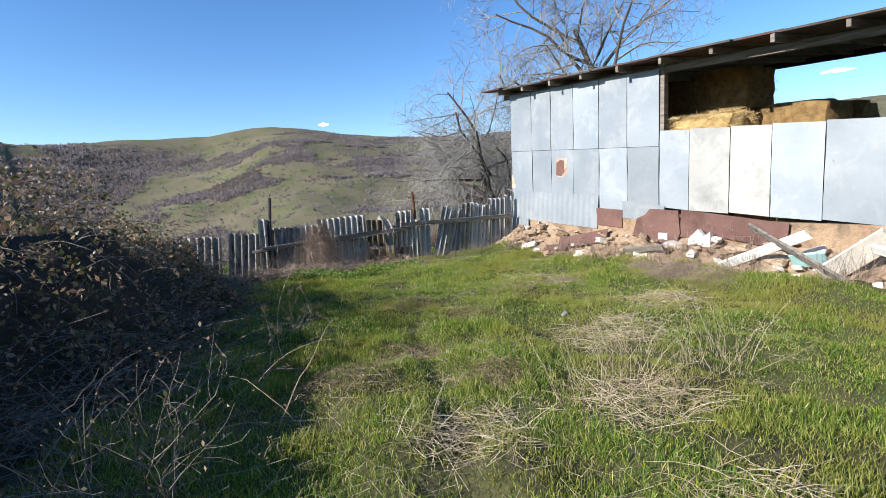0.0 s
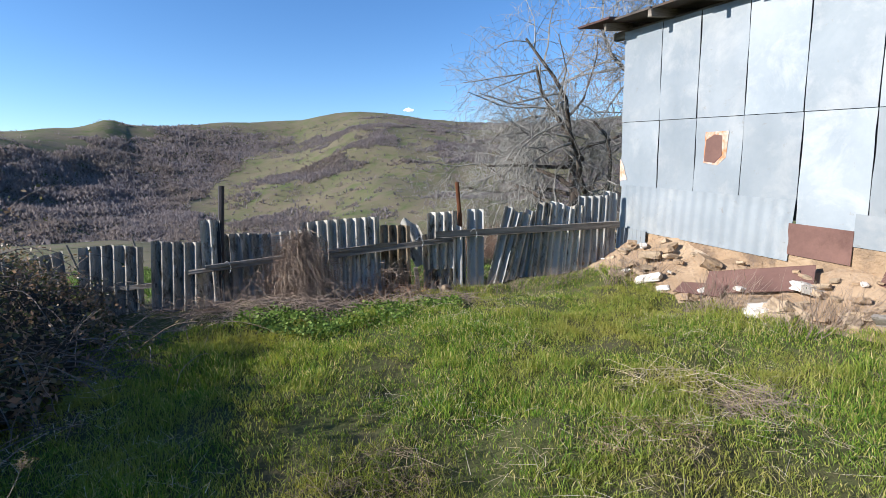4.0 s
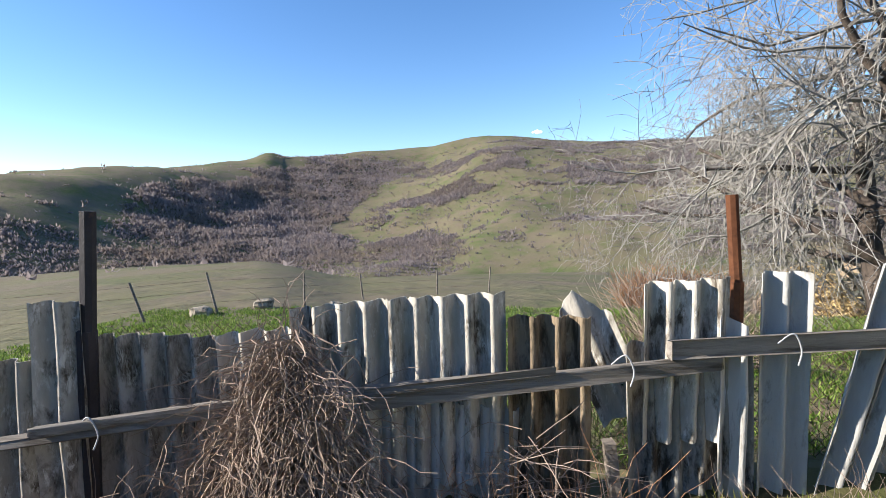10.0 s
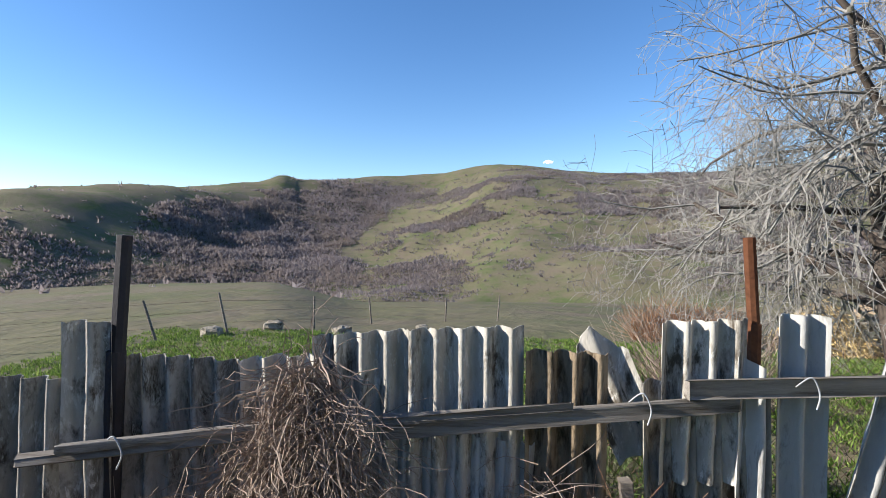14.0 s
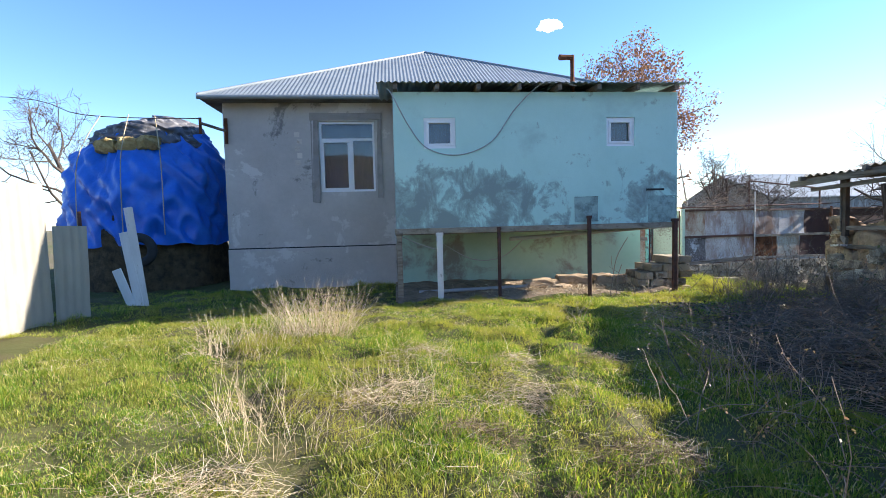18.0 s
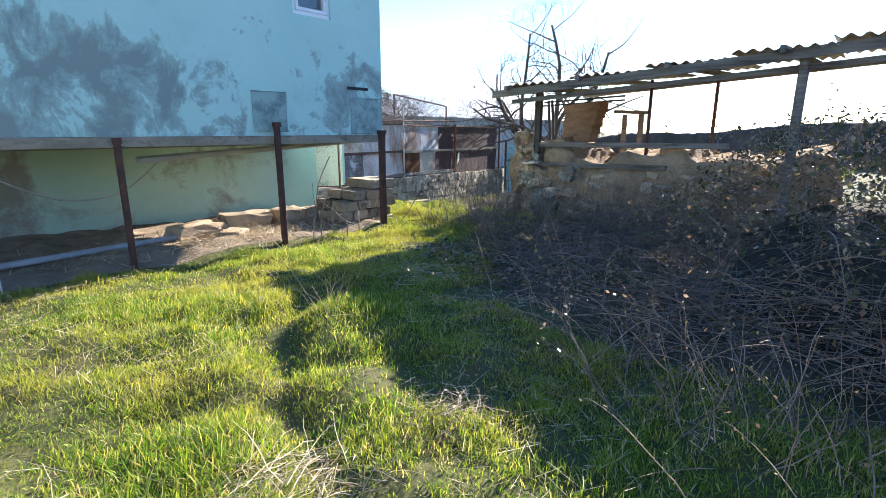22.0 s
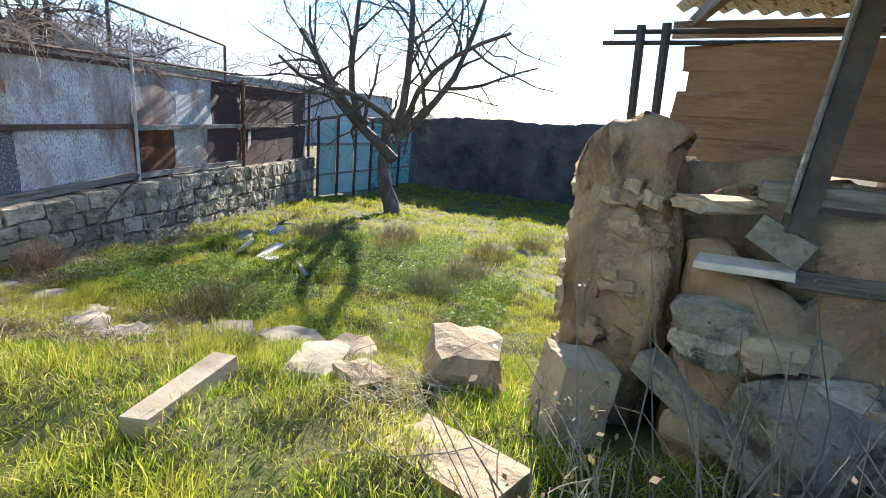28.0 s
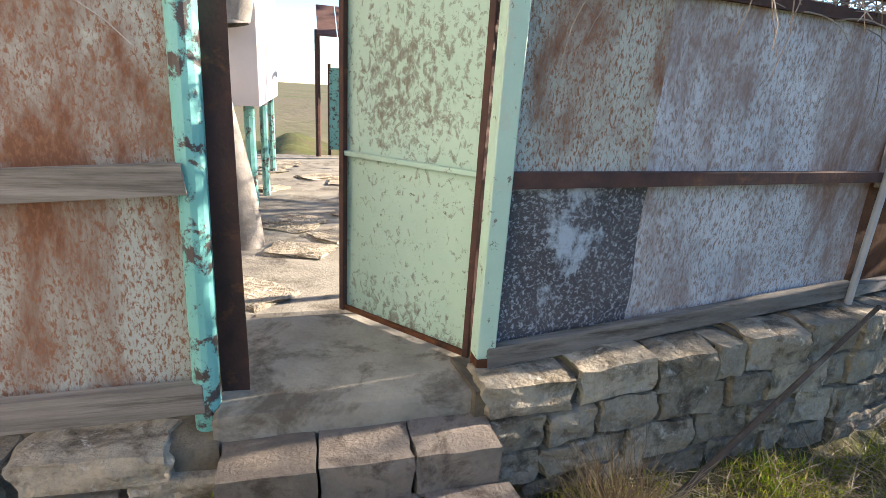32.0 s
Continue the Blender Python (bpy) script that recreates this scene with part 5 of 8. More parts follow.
def straw_cloud(rng, centre, spread, n, length=0.22, width=0.004):
    c = rng.normal(0, 1, (n, 3)) * spread + centre
    d = rng.normal(0, 1, (n, 3)) * [1, 1, 0.6]
    d /= np.linalg.norm(d, axis=1)[:, None]
    side = np.cross(d, rng.normal(0, 1, (n, 3)))
    side /= np.linalg.norm(side, axis=1)[:, None]
    L = length * rng.uniform(0.4, 1.2, n)[:, None]
    v = np.stack([c - d * L / 2 - side * width, c - d * L / 2 + side * width, c + d * L / 2 + side * width * 0.4, c + d * L / 2 - side * width * 0.4], 1).reshape(-1, 3)
    return v, np.arange(4 * n).reshape(-1, 4)


def bale(s, y, z, sx, sy, sz, rot, label="brown bale of hay stacked in the barn, shade put into its colour", straws=500, mat_="hay_barn_shade"):
    p = BM @ Vector((s, y, z + sz / 2))
    t = thing("hay_bale", p.x, p.y, p.z - sz / 2, label, "hay bale", "bales stacked in the barn")
    bm = bmesh.new()
    bmesh.ops.create_cube(bm, size=1)
    bmesh.ops.subdivide_edges(bm, edges=bm.edges[:], cuts=5, use_grid_fill=True)
    sd = random.random() * 30
    m = Matrix.Translation(p) @ Matrix.Rotation(radians(rot) + math.atan2(BU.y, BU.x), 4, "Z") @ Matrix.Diagonal((sx, sy, sz, 1))
    for v in bm.verts:
        v.co = v.co.lerp(v.co.normalized() * 0.56, 0.6 if mat_ == "hay" else 0.22) + noise.noise_vector(v.co * 3.4 + Vector((sd, 0, 0))) * 0.07
    bmesh.ops.transform(bm, matrix=m, verts=bm.verts)
    part("bale_body", bm, M[mat_], t)
    rg = np.random.default_rng(int(sd * 100))
    c = rg.uniform(-0.5, 0.5, (straws, 3))
    face = rg.integers(0, 3, straws)
    c[np.arange(straws), face] = np.sign(rg.uniform(-1, 1, straws)) * 0.5
    c = c @ np.array(m)[:3, :3].T + np.array(m)[:3, 3]
    v, f = straw_cloud(rg, 0, 0.0, straws, 0.16, 0.003)
    v = v + np.repeat(c, 4, 0)
    arrays("loose_straw", v, f, M["hay_blade" if mat_ == "hay" else "straw_barn_shade"], t, "loose straw ends", kind="stuff")


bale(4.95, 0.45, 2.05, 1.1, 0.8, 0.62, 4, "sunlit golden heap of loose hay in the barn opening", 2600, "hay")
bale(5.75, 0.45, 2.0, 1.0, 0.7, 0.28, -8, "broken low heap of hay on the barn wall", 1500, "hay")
# the bales behind carry the barn's shade in their colour
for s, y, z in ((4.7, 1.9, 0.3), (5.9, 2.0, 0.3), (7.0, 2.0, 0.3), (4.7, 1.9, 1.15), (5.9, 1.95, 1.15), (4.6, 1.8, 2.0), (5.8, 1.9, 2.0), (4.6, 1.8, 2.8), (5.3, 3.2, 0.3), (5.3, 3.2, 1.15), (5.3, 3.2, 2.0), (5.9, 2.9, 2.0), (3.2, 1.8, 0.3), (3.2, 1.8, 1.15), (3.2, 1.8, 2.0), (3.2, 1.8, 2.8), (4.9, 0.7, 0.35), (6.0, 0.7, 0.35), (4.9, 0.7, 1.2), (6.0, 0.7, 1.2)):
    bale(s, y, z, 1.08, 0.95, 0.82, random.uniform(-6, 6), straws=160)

# ---- pale sheet fence and tarpaulin stack beside the house ----
pale = thing("pale_sheet_fence", 7.2, 0.4, 0.1, "fence of cream corrugated sheets leaning in bright sun", "fence")
PB = Matrix(((-0.33, 0.944, 0, 7.85), (-0.944, -0.33, 0, 1.95), (0, 0, 1, 0), (0, 0, 0, 1)))
for u, w, top, ln in ((-1.1, 1.0, 2.2, 0), (0.0, 1.08, 2.28, 1), (1.14, 0.95, 2.22, -1), (2.12, 0.62, 1.55, 1)):
    corrugated("sheet", w, top + 0.2, PB @ pose(u, 0, -0.1, 0, ln, 0), M["cream_sheet"], pale, "", 0.15, 0.006, 0.006, 4, 0.004)
for u in (0.02, 1.12, 2.72):
    rod("post", PB @ Vector((u, 0.08, -0.1)), PB @ Vector((u, 0.08, 1.9)), 0.03, M["iron"], pale, "dark post")
for (x0, y0, z0, x1, y1, z1) in ((6.62, -1.92, -0.1, 6.86, -1.95, 2.0), (6.70, -1.9, -0.1, 6.98, -1.95, 1.5), (6.84, -1.9, -0.1, 7.12, -1.88, 0.75)):
    plank("white_board", (x0, y0, z0), (x1, y1, z1), 0.17, 0.03, M["white_wood"], None, "white painted board propped upright in the grass", up=(1, 0, 0.1), category="board")
stack = thing("tarpaulin_stack", 8.2, -6.0, 0, "round hay stack wrapped in a wrinkled blue tarpaulin", "hay stack")


def dome(name, c, rx, ry, z0, z1, material, label, wr, seed, flat=0.8, cut_top=1.0, rings=44, seg=150):
    vs, fs = [], []
    for i in range(rings + 1):
        f = i / rings * cut_top
        k = math.cos(f * math.pi / 2) ** flat if f < 1 else 0.0
        z = z0 + (z1 - z0) * math.sin(f * math.pi / 2)
        for j in range(seg):
            a = 2 * math.pi * j / seg
            p = Vector((math.cos(a), math.sin(a), f))
            d = 1 + wr * (noise.noise(Vector((p.x * 1.7 + seed, p.y * 1.7, f * 3.0))) + 0.6 * noise.noise(Vector((math.cos(a + f * 2.2) * 7 + seed, math.sin(a + f * 2.2) * 7, f * 2.0))) + 0.3 * noise.noise(Vector((p.x * 14, p.y * 14 + seed, f * 12))) - 0.9 * abs(noise.noise(Vector((p.x * 4.5 + seed, p.y * 4.5 + f * 5, f * 4.5 - p.x * 2)))))
            fold = abs(math.sin(5.5 * a + 5 * f + 5 * noise.noise(Vector((p.x * 1.5 + seed, p.y * 1.5, f * 2)))))
            d += wr * 0.55 * (1 - fold) ** 2 * (0.3 + f)
            vs.append((c[0] + rx * k * d * math.cos(a), c[1] + ry * k * d * math.sin(a), z + (0.12 if i < 3 else 0.06) * noise.noise(Vector((p.x * 4, p.y * 4, seed))) - 0.22 * f * p.x))
    for i in range(rings):
        for j in range(seg):
            k2 = (j + 1) % seg
            fs.append((i * seg + j, i * seg + k2, (i + 1) * seg + k2, (i + 1) * seg + j))
    return arrays(name, vs, fs, material, stack, label, True)


dome("hay_core", (8.15, -6.0), 1.9, 1.9, -0.3, 4.15, M["hay_core_shade"], "dark brown hay, shade put into its colour", 0.05, 2.0, 0.52)
dome("tarpaulin", (8.15, -6.0), 2.15, 2.1, 1.15, 4.3, M["tarp"], "wrinkled blue tarpaulin", 0.13, 5.0, 0.56, 0.70)
dome("top_sheet", (8.1, -6.0), 1.50, 1.5, 3.72, 4.45, M["tarp_dark"], "dark grey plastic sheet", 0.09, 9.0, 0.62)
for k_ in range(3):
    rock("hay_lump", (8.55 - 0.5 * k_, -4.55, 3.62 + 0.04 * k_), (0.55, 0.4, 0.36), (0, 0, 30 * k_), M["hay"], k_ + 2, stack, "tan hay showing between the sheets", square=0.35)
for a in (68, 96, 118):
    ca, sa = math.cos(radians(a)), math.sin(radians(a))
    wire("rope", smooth_path([(8.15 + 1.5 * ca, -6 + 1.5 * sa, 4.4), (8.15 + 2.2 * ca, -6 + 2.15 * sa, 3.2), (8.15 + 2.3 * ca, -6 + 2.25 * sa, 1.4)]), 0.012, M["straw"], stack, "pale rope")
bm = bmesh.new()
bmesh.ops.create_circle(bm, segments=10, radius=0.11)
tyre = thing("tyre", 7.5, -3.5, 0.7, "old black tyre leaning against the stack", "tyre")
bm.free()
tv, tf = [], []
for i in range(28):
    for j in range(10):
        a, b = 2 * math.pi * i / 28, 2 * math.pi * j / 10
        rr_ = 0.30 + 0.11 * math.cos(b)
        tv.append((7.5 + rr_ * math.cos(a), -3.62 + 0.10 * math.sin(b), 1.05 + rr_ * math.sin(a)))
        tf.append((i * 10 + j, ((i + 1) % 28) * 10 + j, ((i + 1) % 28) * 10 + (j + 1) % 10, i * 10 + (j + 1) % 10))
arrays("tread", tv, tf, M["tyre"], tyre, "", True)

# ---- open shed and ruined wall ----
shed = thing("open_shed", -7.8, 5.0, 0, "long open shed with a patched corrugated roof on thin posts", "shed")


def sz(y):
    return 2.18 + 0.062 * y


edge = list(np.arange(0.2, 8.3, 1.06))
for i, y0 in enumerate(edge):
    y1 = y0 + 1.12
    m = Matrix(((0, -1, 0, -6.05 + random.uniform(-0.08, 0.05)), (1, 0, 0, y0), (0, 0, 1, sz(y0) + 0.05), (0, 0, 0, 1))) @ Matrix.Rotation(radians(-86.5), 4, "X") @ Matrix.Rotation(radians(-3.4), 4, "Y")
    corrugated("roof_sheet", 1.13, 3.3, m, M["slate"], shed, "grey corrugated roof sheet", 0.15, 0.022, 0.006, 3)
plank("eave_beam", (-6.15, -0.2, sz(-0.2) - 0.06), (-6.15, 9.1, sz(9.1) - 0.06), 0.12, 0.08, M["wood"], shed, "dark eaves beam")
plank("eave_beam", (-6.3, 0.1, sz(0.1) - 0.20), (-6.3, 9.0, sz(9.0) - 0.22), 0.07, 0.06, M["wood"], shed, "dark lower rail")
plank("back_beam", (-9.1, 0.0, sz(0.0) + 0.06), (-9.1, 9.0, sz(9.0) + 0.06), 0.12, 0.08, M["wood"], shed, "dark back beam")
for y in np.arange(0.15, 9.2, 1.28):
    plank("rafter", (-6.0, y, sz(y) - 0.0), (-9.3, y, sz(y) + 0.13), 0.08, 0.06, M["wood"], shed, "dark rafter")
for x, y, r in ((-6.25, 4.19, 0.055), (-6.3, 6.6, 0.035), (-6.2, 8.3, 0.035), (-6.2, 8.75, 0.035), (-9.0, 2.6, 0.03), (-9.0, 5.2, 0.03), (-9.0, 8.0, 0.03), (-6.95, 2.2, 0.028), (-6.3, 5.4, 0.028)):
    rod("post", (x, y, 1.1 if x == -6.95 else -0.6), (x, y, sz(y) + (0.1 if x < -8 else -0.05)), r, M["iron"] if r < 0.045 else M["wood"], shed, "dark thin post")
plank("brace", (-6.28, 6.1, sz(6) - 0.2), (-6.28, 7.4, 1.6), 0.07, 0.05, M["wood"], shed, "diagonal brace")
trough = thing("sheet_box", -6.3, 8.2, sz(8), "dark wooden trough lying on the shed roof", "trough")
box_part("trough_side", -6.45, -6.40, 7.5, 8.95, sz(7.5) + 0.10, sz(7.5) + 0.34, M["wood"], trough)
box_part("trough_side", -6.10, -6.05, 7.5, 8.95, sz(7.5) + 0.12, sz(7.5) + 0.36, M["wood"], trough)
box_part("trough_bottom", -6.45, -6.05, 7.5, 8.95, sz(7.5) + 0.08, sz(7.5) + 0.12, M["wood"], trough)
rock("roof_stone", (-6.6, 5.35, sz(5.3) + 0.22), (0.34, 0.32, 0.28), (0, 0, 30), M["stone"], 2, None, "round stone holding down the shed roof", "stone", square=0.2)

ruin = thing("ruined_wall", -7.2, 2.0, -0.5, "crumbling clay and rubble wall of a ruined outbuilding", "ruined wall")


def rubble_mass(name, x0, x1, y0, y1, top, material, parent, label, seed, amp=0.07, step=0.09, base=-1.2):
    """A worn solid: a box with noise-worn faces, its top cut by the function top(x, y)."""
    nx, ny, nz = max(2, int((x1 - x0) / step)), max(2, int((y1 - y0) / step)), 22
    bm = bmesh.new()
    index = {}

    def vert(i, j, k):
        key = (i, j, k)
        if key not in index:
            x, y = x0 + (x1 - x0) * i / nx, y0 + (y1 - y0) * j / ny
            z = base + (top(x, y) - base) * k / nz
            p = Vector((x, y, z))
            d = noise.noise_vector(p * 2.6 + Vector((seed, 0, 0))) * amp + noise.noise_vector(p * 8.0 + Vector((0, seed, 0))) * amp * 0.45
            cx = 1.0
            if i in (0, nx) and j in (0, ny):
                cx = 0.75
            q = Vector(((x - (x0 + x1) / 2) * cx + (x0 + x1) / 2, (y - (y0 + y1) / 2) * (cx if ny < 12 else 1) + (y0 + y1) / 2, z)) + d
            index[key] = bm.verts.new(q)
        return index[key]

    for k in range(nz):
        for i in range(nx):
            bm.faces.new((vert(i, 0, k), vert(i + 1, 0, k), vert(i + 1, 0, k + 1), vert(i, 0, k + 1)))
            bm.faces.new((vert(i + 1, ny, k), vert(i, ny, k), vert(i, ny, k + 1), vert(i + 1, ny, k + 1)))
        for j in range(ny):
            bm.faces.new((vert(0, j + 1, k), vert(0, j, k), vert(0, j, k + 1), vert(0, j + 1, k + 1)))
            bm.faces.new((vert(nx, j, k), vert(nx, j + 1, k), vert(nx, j + 1, k + 1), vert(nx, j, k + 1)))
    for i in range(nx):
        for j in range(ny):
            bm.faces.new((vert(i, j, nz), vert(i + 1, j, nz), vert(i + 1, j + 1, nz), vert(i, j + 1, nz)))
    return part(name, bm, material, parent, label, smooth=True)


rubble_mass("pillar", -8.0, -7.12, -0.46, 0.06, lambda x, y: 1.36 + 0.10 * math.sin(x * 5) - 0.25 * abs(y + 0.15), M["clay"], ruin, "worn clay and rubble end of the wall", 3.0, 0.13, 0.07)
rubble_mass("wall_core", -7.9, -6.78, 0.46, 4.6, lambda x, y: 1.12 + 0.08 * math.sin(y * 3.1) + 0.06 * math.sin(y * 7.7) + 0.09 * (-6.8 - x), M["clay"], ruin, "worn clay and rubble wall", 7.0, 0.10)
rubble_mass("wall_core", -7.25, -6.8, 0.12, 0.6, lambda x, y: 0.80 + 0.1 * math.sin(y * 9) + 0.2 * y, M["clay"], ruin, "broken lower wall beside the gap", 11.0, 0.09)
rubble_mass("wall_core", -7.95, -7.45, 0.0, 0.6, lambda x, y: 1.28 + 0.1 * math.sin(x * 9), M["clay"], ruin, "rubble fill behind the gap", 13.0, 0.09)
rubble_mass("wall_core", -9.6, -7.9, 3.6, 4.2, lambda x, y: 1.1, M["clay"], ruin, "worn cross wall", 5.0, 0.08)
plank("lintel_board", (-6.76, 0.22, 1.27), (-6.74, 3.4, 1.30), 0.07, 0.09, M["wood"], ruin, "dark weathered beam along the wall top")
plank("lintel_board", (-6.78, 0.38, 0.93), (-6.74, 2.6, 0.96), 0.07, 0.06, M["wood"], ruin, "dark board in the wall")
plank("lintel_board", (-6.84, 0.06, 0.93), (-6.74, 0.40, 0.955), 0.035, 0.18, M["plaster_bit"], ruin, "pale board end in the gap")
plank("lintel_board", (-6.80, 0.24, 1.12), (-6.72, 0.42, 1.03), 0.12, 0.05, M["wood_x"], ruin, "slanting grey board")
rock("wall_stone", (-6.98, 0.12, 1.17), (0.3, 0.28, 0.06), (4, -3, 20), M["stone_warm"], 2, ruin, square=0.8)
plank("leaning_post", (-6.74, 0.36, 1.12), (-6.70, 0.40, 2.25), 0.09, 0.075, M["roof_old"], ruin, "leaning timber post", up=(0, 1, 0.12))
# pale strip: the light on the post's edge is put into its colour
plank("leaning_post", (-6.70, 0.305, 1.2), (-6.66, 0.345, 2.25), 0.016, 0.03, M["wood_x"], ruin, "pale strip standing for the lit edge of the post", up=(0, 1, 0.12))
plank("fallen_beam", (-7.0, -0.04, 0.36), (-6.5, 0.56, 0.10), 0.12, 0.15, M["wood_x"], ruin, "grey beam fallen against the wall foot")
rock("wall_stone", (-6.72, 0.58, 0.24), (0.42, 0.45, 0.46), (10, 20, 30), M["stone"], 4, ruin, square=0.7)
for y_, z_ in ((-0.5, 2.0), (-0.44, 2.07)):
    rod("eave_rod", (-8.25, y_, z_), (-7.9, 1.4, z_ + 0.04), 0.016, M["iron_dark"], shed, "thin dark rod under the eaves")
for y_, x_ in ((-0.24, -8.2), (-0.10, -8.1)):
    rod("post", (x_, y_ + 0.02, 1.2), (x_ + 0.06, y_ - 0.04, 2.1), 0.028, M["iron_dark"], shed, "dark thin post")
for i in range(60):
    y = random.uniform(-0.3, 4.4)
    z = random.uniform(-0.5, 0.95)
    rock("wall_stone", (-6.76 + random.uniform(-0.05, 0.03), max(y, 0.15), z if y > 0.5 else min(z, 0.7)), (0.14, random.uniform(0.14, 0.34), random.uniform(0.08, 0.18)), (random.uniform(-8, 8), 0, random.uniform(-10, 10)), M["stone"] if random.random() < 0.5 else M["stone_warm"], i % 7, ruin, square=0.55)
for i in range(90):
    a = random.uniform(-1.75, 0.75)
    z = random.uniform(-0.7, 1.25)
    rock("wall_stone", (-7.58 + 0.42 * math.cos(a), -0.2 + 0.26 * math.sin(a), z), (random.uniform(0.08, 0.16), random.uniform(0.08, 0.18), random.uniform(0.05, 0.13)), (random.uniform(-20, 20), random.uniform(-20, 20), math.degrees(a)), M["clay"] if random.random() < 0.75 else M["stone_warm"], i % 7, ruin, square=0.75)
# plank wall of thick stacked boards standing on the ruin
slabs = thing("stacked_boards", -8.1, 0.7, 1.2, "upright stack of thick brown boards on the ruined wall", "boards")
for i, z in enumerate((1.36, 1.50, 1.64, 1.78, 1.92)):
    plank("board", (-8.32 + (0.05 if i == 3 else 0) - 0.03 * (i % 2), 0.06 + (0.05 if i == 3 else 0), z + 0.01), (-7.55 - 0.02 * i, 1.02 + 0.03 * i, z + 0.02), 0.142, 0.16, M["slab_wood"], slabs, jitter=0.012)
stand = thing("wooden_frame", -7.9, 1.5, 1.2, "small wooden frame standing on the ruin", "frame")
for y in (1.3, 1.6):
    plank("leg", (-8.2, y, 1.0), (-8.2, y, 1.80), 0.08, 0.07, M["wood"], stand, up=(0, 1, 0))
plank("top_bar", (-8.2, 1.1, 1.85), (-8.2, 1.75, 1.82), 0.06, 0.09, M["wood"], stand)
for i in range(90):
    x, y = random.uniform(-7.7, -6.85), random.uniform(0.1 if i % 2 else 0.5, 1.2 if i % 2 else 3.4)
    rock("fallen_chip", (x, y, 1.15 + 0.09 * (-6.8 - x) + 0.05 * random.random()), (random.uniform(0.03, 0.09), random.uniform(0.03, 0.08), 0.025), (random.uniform(-30, 30), random.uniform(-30, 30), random.uniform(0, 360)), (M["clay"], M["stone"], M["slab_wood"])[i % 3], i % 7, ruin, cuts=1)

# loose stones and timber near the ruin
LOOSE = [(-7.35, -1.02, 0.62, 0.45, 0.40, 20, "stone_warm", 0.6), (-6.28, -0.80, 0.60, 0.32, 0.2, 62, "stone_warm", 0.92), (-6.9, -0.36, 0.30, 0.30, 0.5, 25, "stone_warm", 0.93), (-6.85, -1.5, 0.30, 0.24, 0.18, 60, "stone_warm", 0.7), (-7.0, -1.88, 0.55, 0.32, 0.2, 10, "block_stone", 0.6), (-7.45, -1.82, 0.55, 0.36, 0.2, 40, "stone_warm", 0.6), (-7.4, -2.86, 0.55, 0.42, 0.19, 40, "block_stone", 0.45), (-7.64, -2.46, 0.62, 0.42, 0.19, 70, "block_stone", 0.45), (-7.12, -3.45, 0.62, 0.34, 0.17, 65, "block_stone", 0.5), (-7.32, -4.15, 0.45, 0.32, 0.15, 70, "block_stone", 0.45), (-7.9, -4.9, 0.5, 0.3, 0.12, 20, "block_stone", 0.6), (-7.95, -5.6, 0.55, 0.34, 0.12, 30, "block_stone", 0.7)]
for i, (x, y, a, b, c, rz, mt, sq) in enumerate(LOOSE):
    z = ground_z(x, y)
    rock("stone", (x, y, z + c * (0.32 if c > 0.2 else -0.12)), (a, b, c), (random.uniform(-6, 6), random.uniform(-6, 6), rz), M[mt], i % 7, None, "rough fallen building stone lying in the grass" if i < 10 else "flat worn stone set in the grass", "stone", "stones in the grass", square=sq, rough=0.17 if sq < 0.8 else 0.07)
plank("timber", (-5.9, -2.1, ground_z(-5.9, -2.1) + 0.05), (-6.58, -2.2, ground_z(-6.58, -2.2) + 0.06), 0.10, 0.14, M["plank_old"], None, "weathered square timber lying in the grass", category="timber")
rock("stone", (-11.9, -6.2, ground_z(-11.9, -6.2) + 0.05), (0.42, 0.3, 0.2), (4, 6, 30), M["concrete"], 4, None, "pale stone lying in the grass", "stone", square=0.5)

# stone block pile at the corner of the house
pile = thing("block_pile", -4.2, -1.6, 0, "stack of square-cut tan building blocks", "block pile")
bw, bh = 0.285, 0.158
for row in range(5):
    for i in range(4 if row < 3 else 3 if row < 4 else 2):
        for j in range(2):
            x = -4.66 + i * bw * 0.98 + random.uniform(-0.03, 0.03) + (0.09 if row % 2 else 0)
            y = -1.42 - j * 0.36 + random.uniform(-0.03, 0.03)
            rock("block", (x, y, bh * (row + 0.5) - 0.08), (bw * random.uniform(0.84, 0.95), 0.32, bh * 0.92), (random.uniform(-3, 3), random.uniform(-3, 3), random.uniform(-7, 7)), M["stone"] if random.random() < 0.3 else M["block_stone"], (row * 3 + i + j) % 7, pile, square=0.95, rough=0.05)
for i, (x, y, a, b, c, rz) in enumerate(((-1.75, -2.15, 0.75, 0.4, 0.22, 12), (-2.5, -2.2, 0.72, 0.42, 0.3, -8), (-3.2, -2.1, 0.5, 0.4, 0.3, 5), (-2.1, -1.75, 0.4, 0.3, 0.12, 40), (-3.6, -2.0, 0.45, 0.35, 0.28, 0))):
    rock("stone", (x, y, 0.02 + c * 0.4), (a, b, c), (0, 0, rz), M["stone_warm"], i, None, "pale tan building stone lying under the extension", "stone", "stones under the extension", square=0.65, rough=0.12)
wire("white_pipe", [(1.0, -1.9, 0.05), (-1.6, -2.0, 0.09)], 0.04, M["cable"], None, "pale pipe lying on the ground", 8, "pipe")
v, f = straw_cloud(np.random.default_rng(8), (-2.3, -1.6, 0.05), (0.9, 0.35, 0.03), 2600, 0.16, 0.004)
arrays("straw_litter", v, f, M["straw"], None, "straw litter on the bare earth under the extension", kind="stuff", category="straw")

# ---- gate, sheet metal fence and rubble wall ----
P_L, P_G, P_H, P_R, P_D = (-4.9, -7.17), (-6.86, -7.17), (-8.15, -7.2), (-10.9, -7.47), (-19.1, -9.25)


